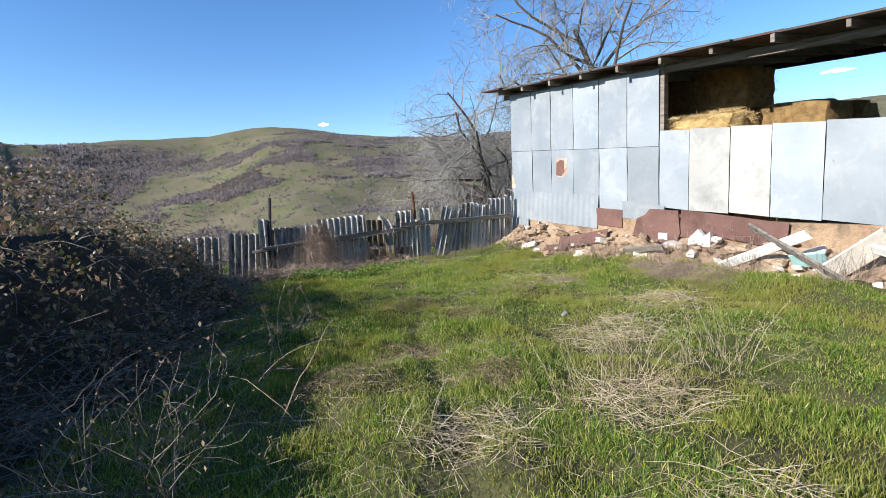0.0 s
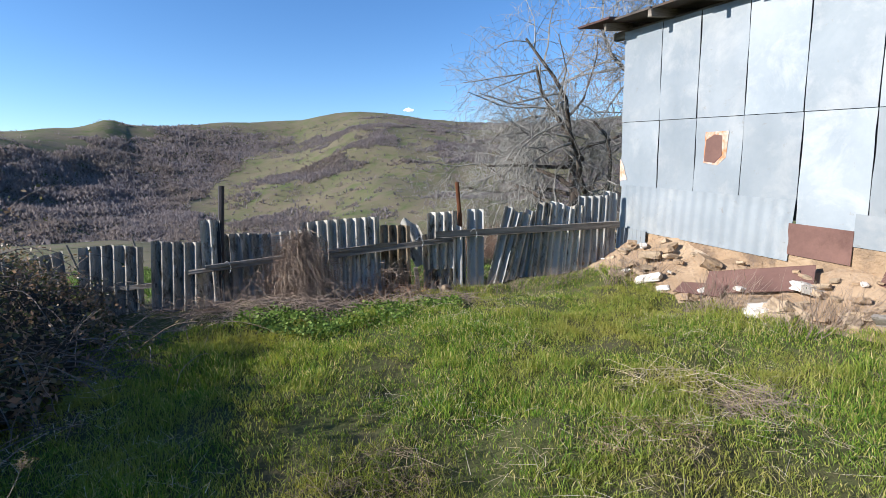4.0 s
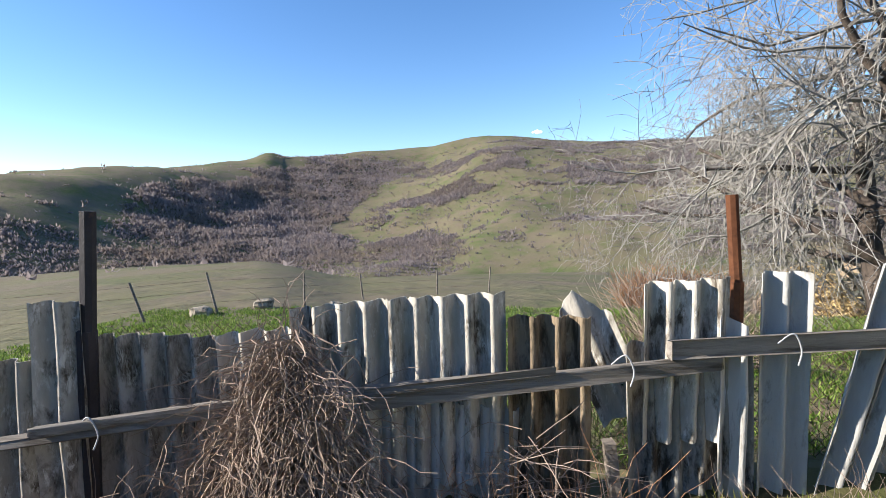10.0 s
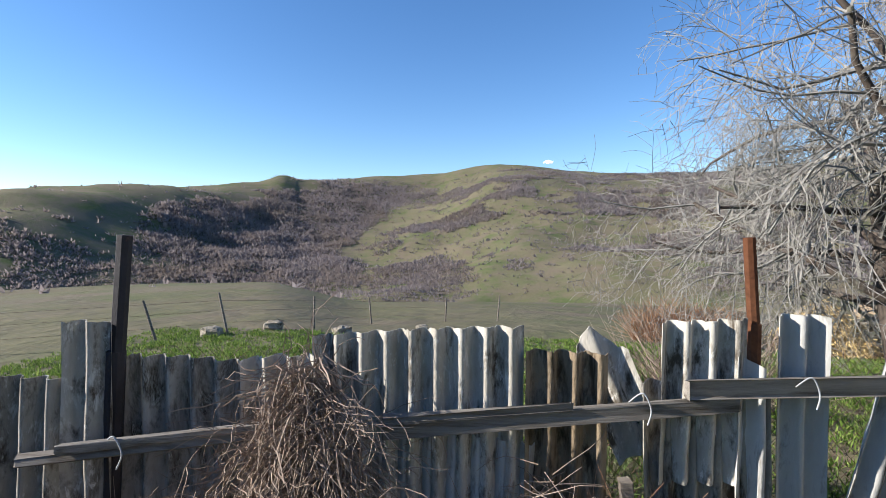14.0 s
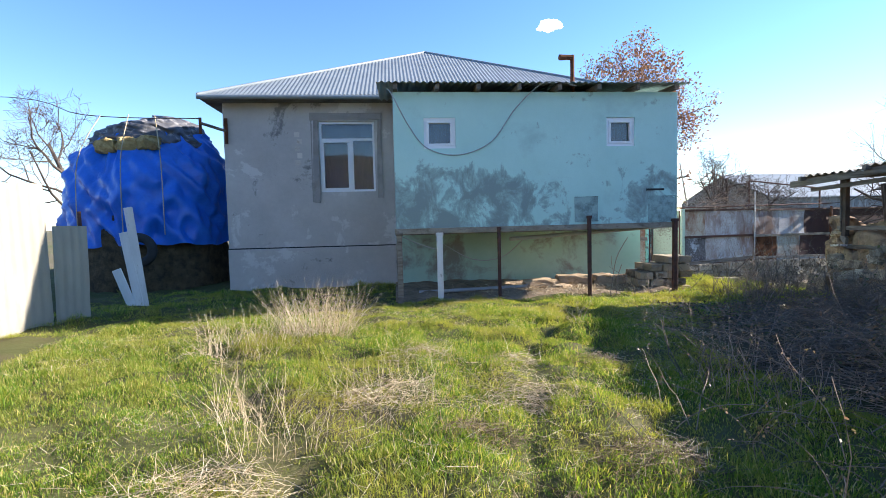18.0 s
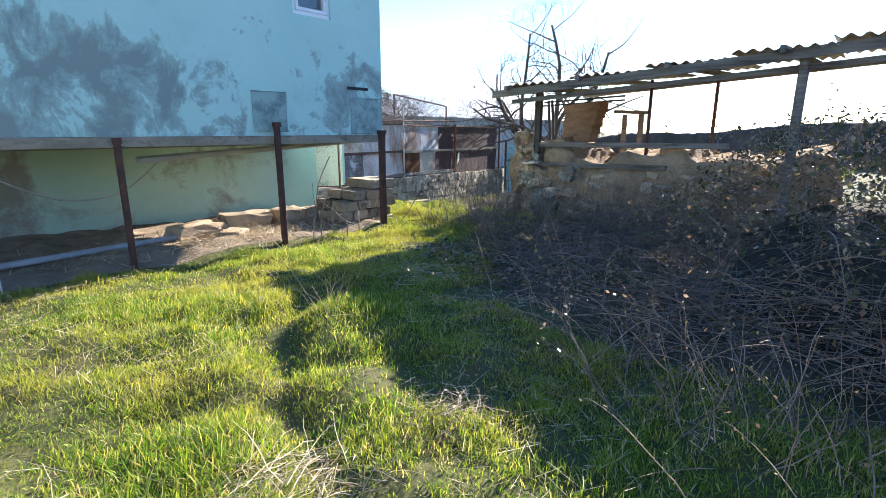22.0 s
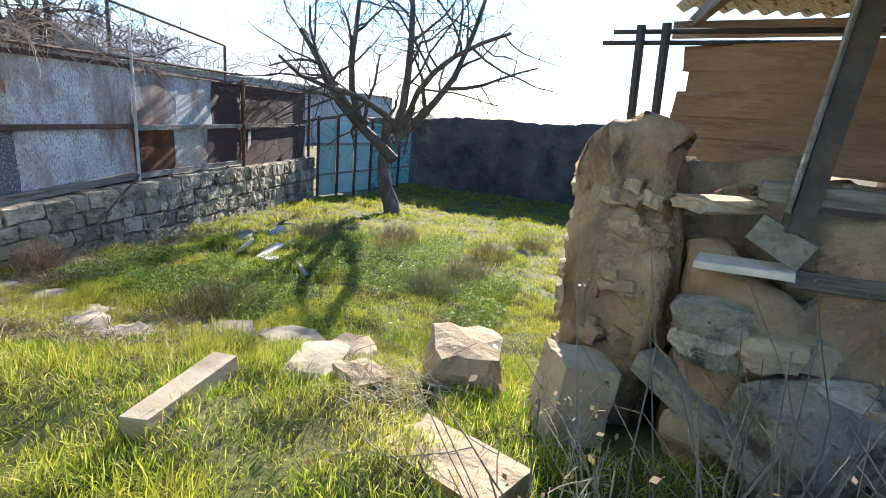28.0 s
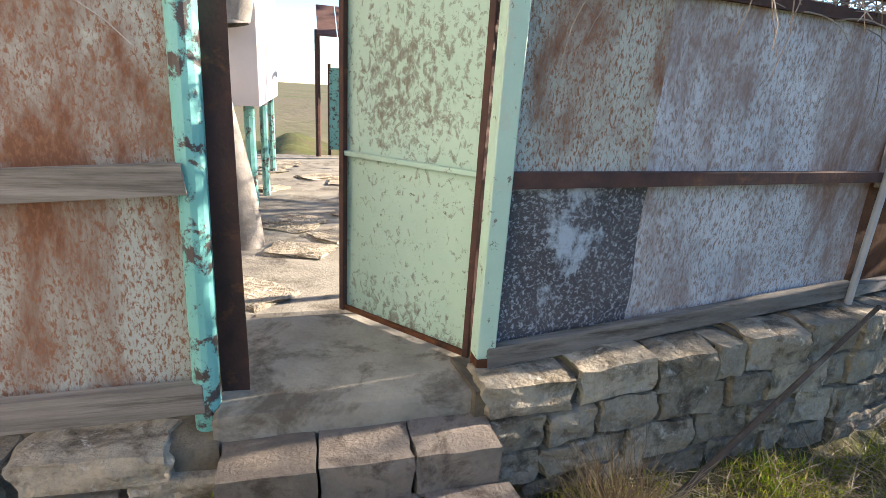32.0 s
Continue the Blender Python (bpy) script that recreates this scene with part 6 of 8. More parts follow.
def frame_along(a, b):
    d = Vector((b[0] - a[0], b[1] - a[1], 0)).normalized()
    return Matrix(((d.x, -d.y, 0, a[0]), (d.y, d.x, 0, a[1]), (0, 0, 1, 0), (0, 0, 0, 1))), math.hypot(b[0] - a[0], b[1] - a[1])


# left of the gate: the frame's y axis points away from the yard
mL, lL = frame_along(P_L, P_G)
left = thing("sheet_fence", -5.8, -7.17, -0.3, "fence of rust-eaten pale painted steel sheets with weathered rails", "fence")
sheet_part("steel_sheet", -0.1, lL + 0.05, -0.12, 1.66, -0.15, 1.68, mL, M["paint_rusty"], left, "rust-eaten pale painted sheet", y=0.02, dent=0.03, nx=12, nz=10)
plank("rail", mL @ Vector((-0.1, -0.05, 0.68)), mL @ Vector((lL, -0.05, 0.80)), 0.12, 0.05, M["wood_x"], left, "weathered grey rail")
plank("rail", mL @ Vector((-0.1, -0.05, -0.16)), mL @ Vector((lL, -0.05, -0.14)), 0.14, 0.06, M["wood_x"], left, "weathered grey sill board")
plank("rail", mL @ Vector((-0.1, 0.0, 1.72)), mL @ Vector((lL, 0.0, 1.72)), 0.09, 0.09, M["rust"], left, "rusty top rail")
gp = thing("gate_post", P_G[0], P_G[1], -0.4, "peeling turquoise painted steel pipe gate post", "gate post")
rod("pipe", (P_G[0] - 0.0, P_G[1] + 0.03, -0.45), (P_G[0] - 0.03, P_G[1] - 0.02, 1.74), 0.055, M["paint_teal"], gp, "", 14)
sheet_part("edge_strip", 0.03, 0.15, -0.3, 1.5, -0.35, 1.5, frame_along((P_G[0] - 0.02, P_G[1] - 0.05), (P_G[0] - 1, P_G[1] - 0.05))[0], M["iron"], gp, "rusted edge strip", dent=0.03)
hp = thing("gate_post", P_H[0], P_H[1], -0.4, "pale green steel hinge post, rusty at the foot", "gate post")
box_part("pipe", P_H[0] - 0.05, P_H[0] + 0.05, P_H[1] - 0.05, P_H[1] + 0.05, -0.1, 1.75, M["paint_mint"], hp, bevel=0.006)
box_part("rusty_foot", P_H[0] - 0.048, P_H[0] + 0.052, P_H[1] - 0.04, P_H[1] + 0.055, -0.45, -0.1, M["rust"], hp, "rusty foot", bevel=0.006)
# leaf, swung inwards
mG, lG = frame_along((-8.13, -7.32), (-7.52, -8.05))
gate = thing("gate", -8.1, -7.4, -0.2, "mint green steel gate leaf standing open, paint flaking to rust", "gate")
ls = sheet_part("leaf_sheet", 0.02, lG, -0.17, 1.70, -0.17, 1.67, mG, M["paint_mint_leaf"], gate, "flaking mint green sheet", dent=0.012, nx=8, nz=10)
for z in (-0.16, 0.80, 1.68):
    box_part("leaf_rail", 0.0, lG, 0.004, 0.032, z - 0.014, z + 0.014, M["paint_mint"] if z > 0 else M["rust"], ls, m=mG, bevel=0.003)
for u in (0.015, lG - 0.015):
    box_part("leaf_stile", u - 0.018, u + 0.018, 0.004, 0.04, -0.18, 1.70, M["iron"], ls, "rusty edge bar", m=mG, bevel=0.003)
for z in (0.2, 1.45):
    rod("hinge", (P_H[0] + 0.02, P_H[1] - 0.07, z), (P_H[0] + 0.02, P_H[1] - 0.07, z + 0.09), 0.022, M["rust"], gate, "rusty hinge")
wire("top_pipe", [(-4.9, -7.2, 1.80), (-6.9, -7.2, 1.78), (-8.2, -7.22, 1.80), (-10.9, -7.45, 1.82), (-14.5, -8.2, 1.86)], 0.024, M["iron"], left, "thin iron top pipe", 6)
# right of the gate
mR, lR = frame_along(P_H, P_R)
mD, lD = frame_along(P_R, P_D)
right = thing("sheet_fence", -11.5, -7.6, -0.3, "long fence of rusting pale blue steel sheets on a rubble wall", "fence")
for u0, u1, mt in ((0.0, 0.87, M["paint_rusty"]), (0.86, lR + 0.02, M["paint_blue"])):
    sheet_part("steel_sheet", u0, u1, 0.78, 1.68, 0.78, 1.68, mR, mt, right, "rust-streaked painted sheet", y=0.02, dent=0.03, nx=8)
for u0, u1, z0, z1, mt in ((0.0, 0.90, -0.14, -0.02, M["paint_black"]), (0.90, lR, -0.05, 0.0, M["paint_blue"])):
    sheet_part("steel_sheet", u0, u1, z0, 0.82, z1, 0.82, mR, mt, right, "rust-streaked painted sheet", y=0.02, dent=0.03, nx=8)
plank("rail", mR @ Vector((0.0, -0.02, 0.80)), mR @ Vector((lR, -0.02, 0.81)), 0.07, 0.05, M["iron"], right, "dark iron rail")
plank("rail", mR @ Vector((0.0, -0.03, -0.10)), mR @ Vector((lR, -0.03, 0.04)), 0.11, 0.06, M["wood_x"], right, "weathered grey sill board")
plank("rail", mR @ Vector((0.0, 0.0, 1.70)), mR @ Vector((lR, 0.0, 1.70)), 0.06, 0.06, M["iron"], right, "rusty top rail")
sheet_part("steel_sheet", 1.0, lR, -0.30, 0.02, -0.28, 0.0, mR, M["rust"], right, "rusty strip", y=0.06)
for u0, u1, mt in ((0.0, 1.21, M["paint_blue"]), (1.2, 2.41, M["paint_blue"]), (2.4, 3.7, M["maroon"])):
    sheet_part("steel_sheet", u0, u1, 0.74, 1.66, 0.72, 1.66, mD, mt, right, "rusting painted sheet", y=0.02, dent=0.03)
for u0, u1, mt in ((0.0, 1.11, M["rust"]), (1.1, 2.21, M["paint_rusty"]), (2.2, 3.7, M["maroon"])):
    sheet_part("steel_sheet", u0, u1, -0.05, 0.78, -0.12, 0.76, mD, mt, right, "rusting painted sheet", y=0.02, dent=0.03)
for u0, u1 in ((3.75, 5.9), (5.9, 8.0)):
    sheet_part("steel_sheet", u0, u1, -0.28, 0.66, -0.36, 0.66, mD, M["maroon"], right, "dark maroon sheet", y=0.03)
    sheet_part("steel_sheet", u0, u1, 0.64, 1.64, 0.64, 1.64, mD, M["maroon"], right, "dark maroon sheet", y=0.03)
plank("rail", mD @ Vector((0.0, -0.02, 0.78)), mD @ Vector((8.1, -0.02, 0.72)), 0.08, 0.05, M["wood_x"], right, "weathered rail")
plank("rail", mD @ Vector((0.0, -0.02, 0.02)), mD @ Vector((3.6, -0.02, -0.06)), 0.09, 0.06, M["wood_x"], right, "weathered sill board")
plank("rail", mD @ Vector((0.0, 0.0, 1.68)), mD @ Vector((8.2, 0.0, 1.66)), 0.06, 0.06, M["iron"], right, "rusty top rail")
rod("post", (P_R[0] + 0.03, P_R[1] + 0.1, -1.0), (P_R[0] - 0.02, P_R[1] + 0.03, 2.3), 0.024, M["cable"], right, "slender pale grey post")
for u in (3.68, 8.15):
    rod("post", mD @ Vector((u, -0.04, -1.0)), mD @ Vector((u, -0.04, 1.75)), 0.045, M["rust"], right, "rusty post")
outline_plate("torn_strip", [(3.95, 0.15), (4.0, 0.6), (4.15, 0.62), (4.12, 0.3)], mD, -0.01, 0.004, M["white_wood"], right, "pale torn strip")


def stone_wall(name, m, length, z_top, z_bot, label, rows, thick=0.34, seed=1, wide=(0.26, 0.52)):
    """Rubble masonry: a mortar core and separate stones in uneven courses."""
    rg = random.Random(seed)
    o = m @ Vector((length / 2, 0, 0))
    w = thing(name, o.x, o.y, z_bot(length / 2), label, "stone wall", kind="structure")
    bm = bmesh.new()
    steps = max(2, int(length / 0.5))
    for i in range(steps):
        a, b = length * i / steps, length * (i + 1) / steps
        add_box(bm, a, b, 0.005, thick, min(z_bot(a), z_bot(b)) - 0.4, min(z_top(a), z_top(b)) - 0.02, m)
    part("core", bm, M["mortar"], w, "dark earthy mortar")
    ang_ = math.degrees(math.atan2(m[1][0], m[0][0]))
    for r in range(rows):
        u = rg.uniform(-0.15, 0)
        while u < length:
            wd = rg.uniform(*wide) if rg.random() < 0.85 else rg.uniform(0.14, 0.22)
            c = u + wd / 2
            if 0 < c < length:
                zt, zb = z_top(c), z_bot(c) - 0.06
                h = (zt - zb) / rows
                z = zb + h * (r + 0.5) + rg.uniform(-0.015, 0.015)
                p = m @ Vector((c, 0.075 + rg.uniform(-0.012, 0.012), z))
                rock("stone", p, (wd * rg.uniform(0.95, 1.02), 0.26, h * rg.uniform(0.86, 1.0)), (rg.uniform(-3, 3), rg.uniform(-4, 4), ang_ + rg.uniform(-3, 3)), M["stone"], rg.randrange(7), w, square=0.89, rough=0.09, cuts=5)
            u += wd + 0.02
    return w


mW, lW = frame_along((-8.05, -6.98), (-10.9, -7.25))
stone_wall("wall_rubble", mW, lW, lambda u: -0.15 + 0.04 * u, lambda u: ground_z(-8.05 - u, -6.9) - 0.02, "low rubble stone wall under the sheet fence", 4, seed=3)
mW2, lW2 = frame_along((-10.9, -7.25), (-19.0, -9.02))
stone_wall("wall_rubble", mW2, lW2, lambda u: -0.04 - 0.03 * u, lambda u: ground_z(-10.9 - u * 0.97, -7.2 - u * 0.2) - 0.02, "long rubble stone wall under the sheet fence", 4, seed=4)
mW3, lW3 = frame_along((-4.9, -6.98), (-6.92, -6.98))
stone_wall("wall_rubble", mW3, lW3, lambda u: -0.24 - 0.02 * u, lambda u: ground_z(-4.9 - u, -6.9) - 0.1, "low rubble stone wall beside the gate", 4, seed=6, wide=(0.24, 0.56))
# steps up to the gate
steps_ = thing("gate_steps", -7.5, -6.9, -0.8, "worn concrete block steps up to the gate", "steps", kind="structure")
box_part("threshold", -8.10, -6.90, -8.0, -7.02, -0.8, -0.20, M["concrete"], steps_, "worn concrete threshold", bevel=0.012, jitter=0.01)
for i in range(3):
    rock("block", (-7.12 - i * 0.40, -6.90, -0.42), (0.39, 0.26, 0.22), (0, 0, random.uniform(-2, 2)), M["block_brown"], i, steps_, square=0.94, rough=0.05)
for i in range(3):
    rock("block", (-7.12 - i * 0.42, -6.62, -0.60), (0.41, 0.30, 0.20), (0, 0, random.uniform(-3, 3)), M["block_brown"], i + 3, steps_, square=0.93, rough=0.05)
rock("block", (-7.9, -6.35, -0.82), (0.5, 0.38, 0.16), (0, 0, 12), M["concrete"], 2, steps_, square=0.9, rough=0.06)

# ---- beyond the gate ----
box_part("path", -8.6, -6.3, -15.5, -8.05, -0.3, -0.205, M["concrete"], None, "trodden stone path beyond the gate", bevel=0.02, kind="structure", category="path")
for i in range(14):
    rock("paving_stone", (random.uniform(-8.2, -6.7), -8.4 - i * 0.45, -0.20), (random.uniform(0.35, 0.6), random.uniform(0.35, 0.55), 0.05), (0, 0, random.uniform(0, 90)), M["stone"], i % 7, None, "flat paving stone in the path", "paving stone", "path stones", square=0.85)
porch = thing("neighbour_house", -4.0, -12.0, 0, "pinkish plastered house raised on turquoise posts behind the fence", "house")
box_part("wall", -6.95, -3.0, -13.5, -9.7, 0.95, 4.2, M["wall_cream"], porch, "smooth pinkish plaster")
for x, y in ((-6.85, -9.85), (-6.85, -11.6), (-6.85, -13.3)):
    rod("post", (x, y, -0.3), (x, y, 0.96), 0.045, M["paint_teal"], porch, "turquoise steel post")
box_part("roof", -7.3, -2.6, -13.9, -9.3, 4.2, 4.32, M["rust"], porch, "flat sheet roof")
tf_ = thing("teal_fence", -10.0, -16.0, -0.2, "turquoise painted steel yard fence", "fence")
for i in range(9):
    m_, l_ = frame_along((-7.85 - i * 1.05, -16.0), (-8.87 - i * 1.05, -16.0))
    sheet_part("panel", 0, l_, -0.15, 1.48, -0.15, 1.48, m_, M["paint_teal"], tf_)
    box_part("post", -0.03, 0.03, 0.01, 0.06, -0.3, 1.55, M["iron"], tf_, m=m_)
canopy = thing("gate_canopy", -8.8, -15.6, 1.8, "brown sheet-metal canopy over the far gate", "canopy")
for i in range(8):
    x = -7.6 - i * 0.36
    bm = bmesh.new()
    q = [(x, -15.0, 2.0), (x - 0.34, -15.0, 2.0), (x - 0.34, -15.9, 2.6), (x, -15.9, 2.6)]
    vs = [bm.verts.new(p) for p in q] + [bm.verts.new((p[0], p[1], p[2] - 0.03)) for p in q]
    for fc_ in ((0, 1, 2, 3), (7, 6, 5, 4), (0, 4, 5, 1), (1, 5, 6, 2), (2, 6, 7, 3), (3, 7, 4, 0)):
        bm.faces.new([vs[k] for k in fc_])
    part("roof_strip", bm, M["rust_plate"], canopy)
for x in (-7.6, -10.4):
    rod("post", (x, -15.3, -0.3), (x, -15.3, 2.1), 0.05, M["iron"], canopy, "iron post")
# long metal building
hall = thing("long_building", -34, -22, 0, "long low farm building with pale corrugated walls and roof", "farm building")
HLX0, HLX1 = -21.8, -52.0
corrugated("side_wall", 30.2, 3.9, Matrix(((-1, 0, 0, HLX0), (0, -1, 0, -20.0), (0, 0, 1, -1.5), (0, 0, 0, 1))), M["galv"], hall, "pale blue grey corrugated wall", 0.4, 0.03, 0.01, 2, seg=4)
bm = bmesh.new()
q = [(HLX0 + 0.3, -19.7, 2.45), (HLX1, -19.7, 2.45), (HLX1, -25, 4.3), (HLX0 + 0.3, -25, 4.3)]
vs = [bm.verts.new(p) for p in q] + [bm.verts.new((p[0], p[1], p[2] - 0.06)) for p in q]
for fc_ in ((0, 1, 2, 3), (7, 6, 5, 4), (0, 4, 5, 1), (1, 5, 6, 2), (2, 6, 7, 3), (3, 7, 4, 0)):
    bm.faces.new([vs[k] for k in fc_])
part("roof", bm, M["roof_metal"], hall, "pale sheet roof")
bm = bmesh.new()
vs = [bm.verts.new(p) for p in ((HLX0, -20, -1.5), (HLX0, -30, -1.5), (HLX0, -30, 2.4), (HLX0, -25, 4.25), (HLX0, -20, 2.4))]
g_ = bmesh.ops.extrude_face_region(bm, geom=[bm.faces.new(vs)])
bmesh.ops.translate(bm, verts=[e for e in g_["geom"] if isinstance(e, bmesh.types.BMVert)], vec=(-0.15, 0, 0))
part("gable_wall", bm, M["concrete"], hall, "grey gable wall")
# pale teal panels and the far hedge
mT, lT = frame_along((-19.3, -9.1), (-25.2, -8.0))
tp = thing("teal_panel_fence", -22, -8.5, -1.5, "fence of faded turquoise sheets held by dark posts", "fence")
for i in range(6):
    u0, u1 = i * lT / 6, (i + 1) * lT / 6
    sheet_part("panel", u0 + 0.03, u1 - 0.03, -1.6, 0.85, -1.65, 0.80, mT, M["paint_teal_pale"] if i < 3 else M["paint_teal"], tp)
    rod("post", mT @ Vector((u0, -0.05, -1.8)), mT @ Vector((u0, -0.05, 1.0)), 0.05, M["iron"], tp)
for z in (-0.9, 0.1):
    plank("rail", mT @ Vector((0, -0.04, z)), mT @ Vector((lT, -0.04, z)), 0.06, 0.05, M["wood_x"], tp)
rubble_mass("far_wall", -27.5, -26.6, -11.0, 8.0, lambda x, y: 1.25 + 0.07 * math.sin(y * 0.8) + 0.06 * (y + 6), M["dark_earth"], None, "dark earth bank closing the far end of the yard", 2.0, 0.12, 0.3, -2.6)

# ---- trees ----
def grow_tree(name, base, seed, label, category, height_=5.0, r0=0.16, levels=4, kids=(6, 6, 6, 5), spread=0.9, droop=0.0, trunk_frac=0.35, mat_="bark", twig=0.0035, lean=(0, 0), bend=0.16, ratio=0.62, first=None, leaf=None, leaf_n=0, leaf_size=0.16, twig_mat=None, thin=(0.45, 0.7)):
    rg = np.random.default_rng(seed)
    wood, twigs, tips = [], [], []

    def unit(v):
        return v / (np.linalg.norm(v) + 1e-9)

    def limb(p, d, length, r, lev):
        n = max(3, 7 - lev)
        pts, rs = [p], [r]
        step = length / n
        for i in range(n):
            pull = np.array([0, 0, 0.10 if lev < 2 else 0.03]) - np.array([0, 0, droop * (0.3 + 0.25 * lev)])
            d = unit(d + rg.normal(0, bend, 3) + pull)
            p = p + d * step
            pts.append(p)
            rs.append(max(r * (1 - 0.62 * (i + 1) / n), twig * 0.7))
        (wood if lev < 2 else twigs).append(tube_arrays(pts, rs, 8 if lev == 0 else 6 if lev == 1 else 4 if lev == 2 else 3))
        tips.append(pts[-1])
        if lev >= levels:
            return
        k = kids[lev]
        k = max(2, int(round(k * rg.uniform(0.8, 1.2))))
        for i in range(k):
            f = (trunk_frac if lev == 0 else 0.22) + (1 - (trunk_frac if lev == 0 else 0.22)) * (i + rg.uniform(0.2, 0.9)) / k
            f = min(f, 0.99)
            x = f * n
            i0 = min(int(x), n - 1)
            q = pts[i0] + (pts[i0 + 1] - pts[i0]) * (x - i0)
            t = unit(pts[i0 + 1] - pts[i0])
            a = rg.uniform(0, 2 * np.pi)
            side = unit(np.cross(t, np.array([math.cos(a), math.sin(a), 0.3])))
            nd = unit(t * (1 - 0.45 * spread) + side * spread)
            limb(q, nd, length * ratio * rg.uniform(0.7, 1.15) * (1.15 - 0.45 * f), max(rs[i0] * rg.uniform(*thin), twig), lev + 1)

    b = np.array(base, float)
    limb(b, unit(np.array([lean[0], lean[1], 1.0])), height_, r0, 0)
    if first:
        for q, d, ln, r in first:
            limb(np.array(q, float), unit(np.array(d, float)), ln, r, 1)
    t = thing(name, *base, label, category)
    v, f = join_arrays(wood)
    tk = arrays("trunk", v, f, M[mat_], t, smooth=True)
    v, f = join_arrays(twigs)
    arrays("twig_mass", v, f, M[twig_mat or mat_], tk, "bare twigs", smooth=False, kind="stuff")
    if leaf:
        lv = leaves(rg, np.array(tips)[rg.integers(0, len(tips), leaf_n)] + rg.normal(0, 1.1 * leaf_size, (leaf_n, 3)), leaf_size)
        arrays("foliage", *lv, M[leaf], t, "withered brown leaves", kind="stuff")
    return t


def leaves(rg, centres, size, tilt=1.0):
    """Small pointed leaves, one four-cornered face each."""
    n = len(centres)
    d = rg.normal(0, 1, (n, 3)) * [1, 1, tilt]
    d /= np.linalg.norm(d, axis=1)[:, None] + 1e-9
    s = np.cross(d, rg.normal(0, 1, (n, 3)))
    s /= np.linalg.norm(s, axis=1)[:, None] + 1e-9
    L = (size * rg.uniform(0.5, 1.2, n))[:, None]
    v = np.stack([centres, centres + d * L * 0.5 + s * L * 0.3, centres + d * L, centres + d * L * 0.5 - s * L * 0.3], 1).reshape(-1, 3)
    return v, np.arange(4 * n).reshape(-1, 4)


grow_tree("fruit_tree", (7.2, 16.2, ground_z(7.2, 16.2) - 0.1), 21, "old leafless grey fruit tree with drooping twigs behind the fence", "tree", 4.4, 0.16, 4, (9, 9, 9, 7), 0.95, 0.16, 0.3, "bark", 0.0034, (-0.25, -0.05), 0.20, 0.66, twig_mat="twig_grey", thin=(0.40, 0.58),
          first=[((7.1, 16.15, 0.6), (-0.9, -0.2, 0.7), 3.0, 0.075), ((7.1, 16.15, 0.9), (-0.7, 0.4, 0.8), 3.0, 0.07), ((7.2, 16.2, 0.5), (0.9, -0.1, 0.6), 2.6, 0.07), ((7.0, 16.1, 1.3), (-0.75, -0.45, 0.75), 3.2, 0.075), ((6.9, 16.1, 2.0), (-0.3, -0.3, 1.0), 3.0, 0.065)])
grow_tree("fruit_tree", (13.2, 18.4, ground_z(13.2, 18.4) - 0.1), 5, "tall leafless tree behind the barn", "tree", 9.4, 0.22, 4, (12, 9, 7, 5), 0.95, 0.05, 0.4, "bark", 0.006, (0, 0), 0.18, 0.6, twig_mat="twig_grey")
WX, WY = -17.5, -5.6
WZ = ground_z(WX, WY) - 0.1
grow_tree("walnut_tree", (WX, WY, WZ), 8, "bare dark tree with crooked spreading limbs in the grass", "tree", 3.0, 0.26, 4, (3, 8, 7, 6), 0.95, 0.015, 0.7, "bark", 0.005, (-0.02, -0.06), 0.17, 0.60, thin=(0.36, 0.56),
          first=[((WX, WY - 0.05, WZ + 1.6), (0.05, -0.95, 0.75), 4.4, 0.16), ((WX, WY - 1.2, WZ + 2.7), (0.1, -0.5, 1.0), 4.4, 0.11), ((WX, WY - 0.9, WZ + 2.5), (0.0, -0.9, 0.5), 3.6, 0.09), ((WX, WY - 0.1, WZ + 2.3), (-0.1, 0.15, 1.0), 5.0, 0.13), ((WX, WY, WZ + 2.2), (-0.1, 0.95, 0.6), 4.4, 0.13), ((WX, WY + 0.05, WZ + 2.4), (0.35, 0.6, 0.9), 4.2, 0.10), ((WX, WY, WZ + 2.5), (0.5, -0.3, 0.8), 3.8, 0.09)])
grow_tree("yard_tree", (-6.8, -9.5, -0.3), 13, "pale-barked forked tree growing just inside the gate", "tree", 2.1, 0.17, 4, (3, 6, 5, 4), 0.7, 0.0, 0.85, "bark_pale", 0.005, (0.0, 0.0), 0.05,
          first=[((-6.8, -9.5, 1.55), (0.22, 0, 1.0), 4.2, 0.13), ((-6.82, -9.5, 1.6), (-0.2, 0.05, 1.0), 4.2, 0.12)])
grow_tree("yard_tree", (-12.0, -11.5, -0.4), 15, "tangled leafless tree behind the sheet fence", "tree", 3.6, 0.12, 4, (8, 7, 6, 5), 0.98, 0.08, 0.25, "bark", 0.005)
grow_tree("yard_tree", (-15.0, -12.5, -0.6), 16, "tangled leafless tree behind the sheet fence", "tree", 3.2, 0.10, 4, (8, 7, 6, 5), 0.98, 0.1, 0.25, "bark", 0.005)
grow_tree("brown_leaved_tree", (-10.5, -16.4, -0.3), 17, "tall tree holding withered brown leaf clusters behind the house", "tree", 8.4, 0.24, 4, (9, 6, 5, 4), 0.85, 0.0, 0.42, "bark", 0.009, (0.03, 0), 0.1, 0.60, leaf="brown_leaf", leaf_n=9000, first=[((-10.6, -16.3, 0.4), (-0.18, 0.05, 1.0), 6.5, 0.17)])
grow_tree("far_tree", (14.0, -12.0, 0), 18, "bare tree beyond the hay stack", "tree", 5.0, 0.15, 4, (7, 6, 6, 4), 0.85, 0, 0.35, "bark", 0.008)
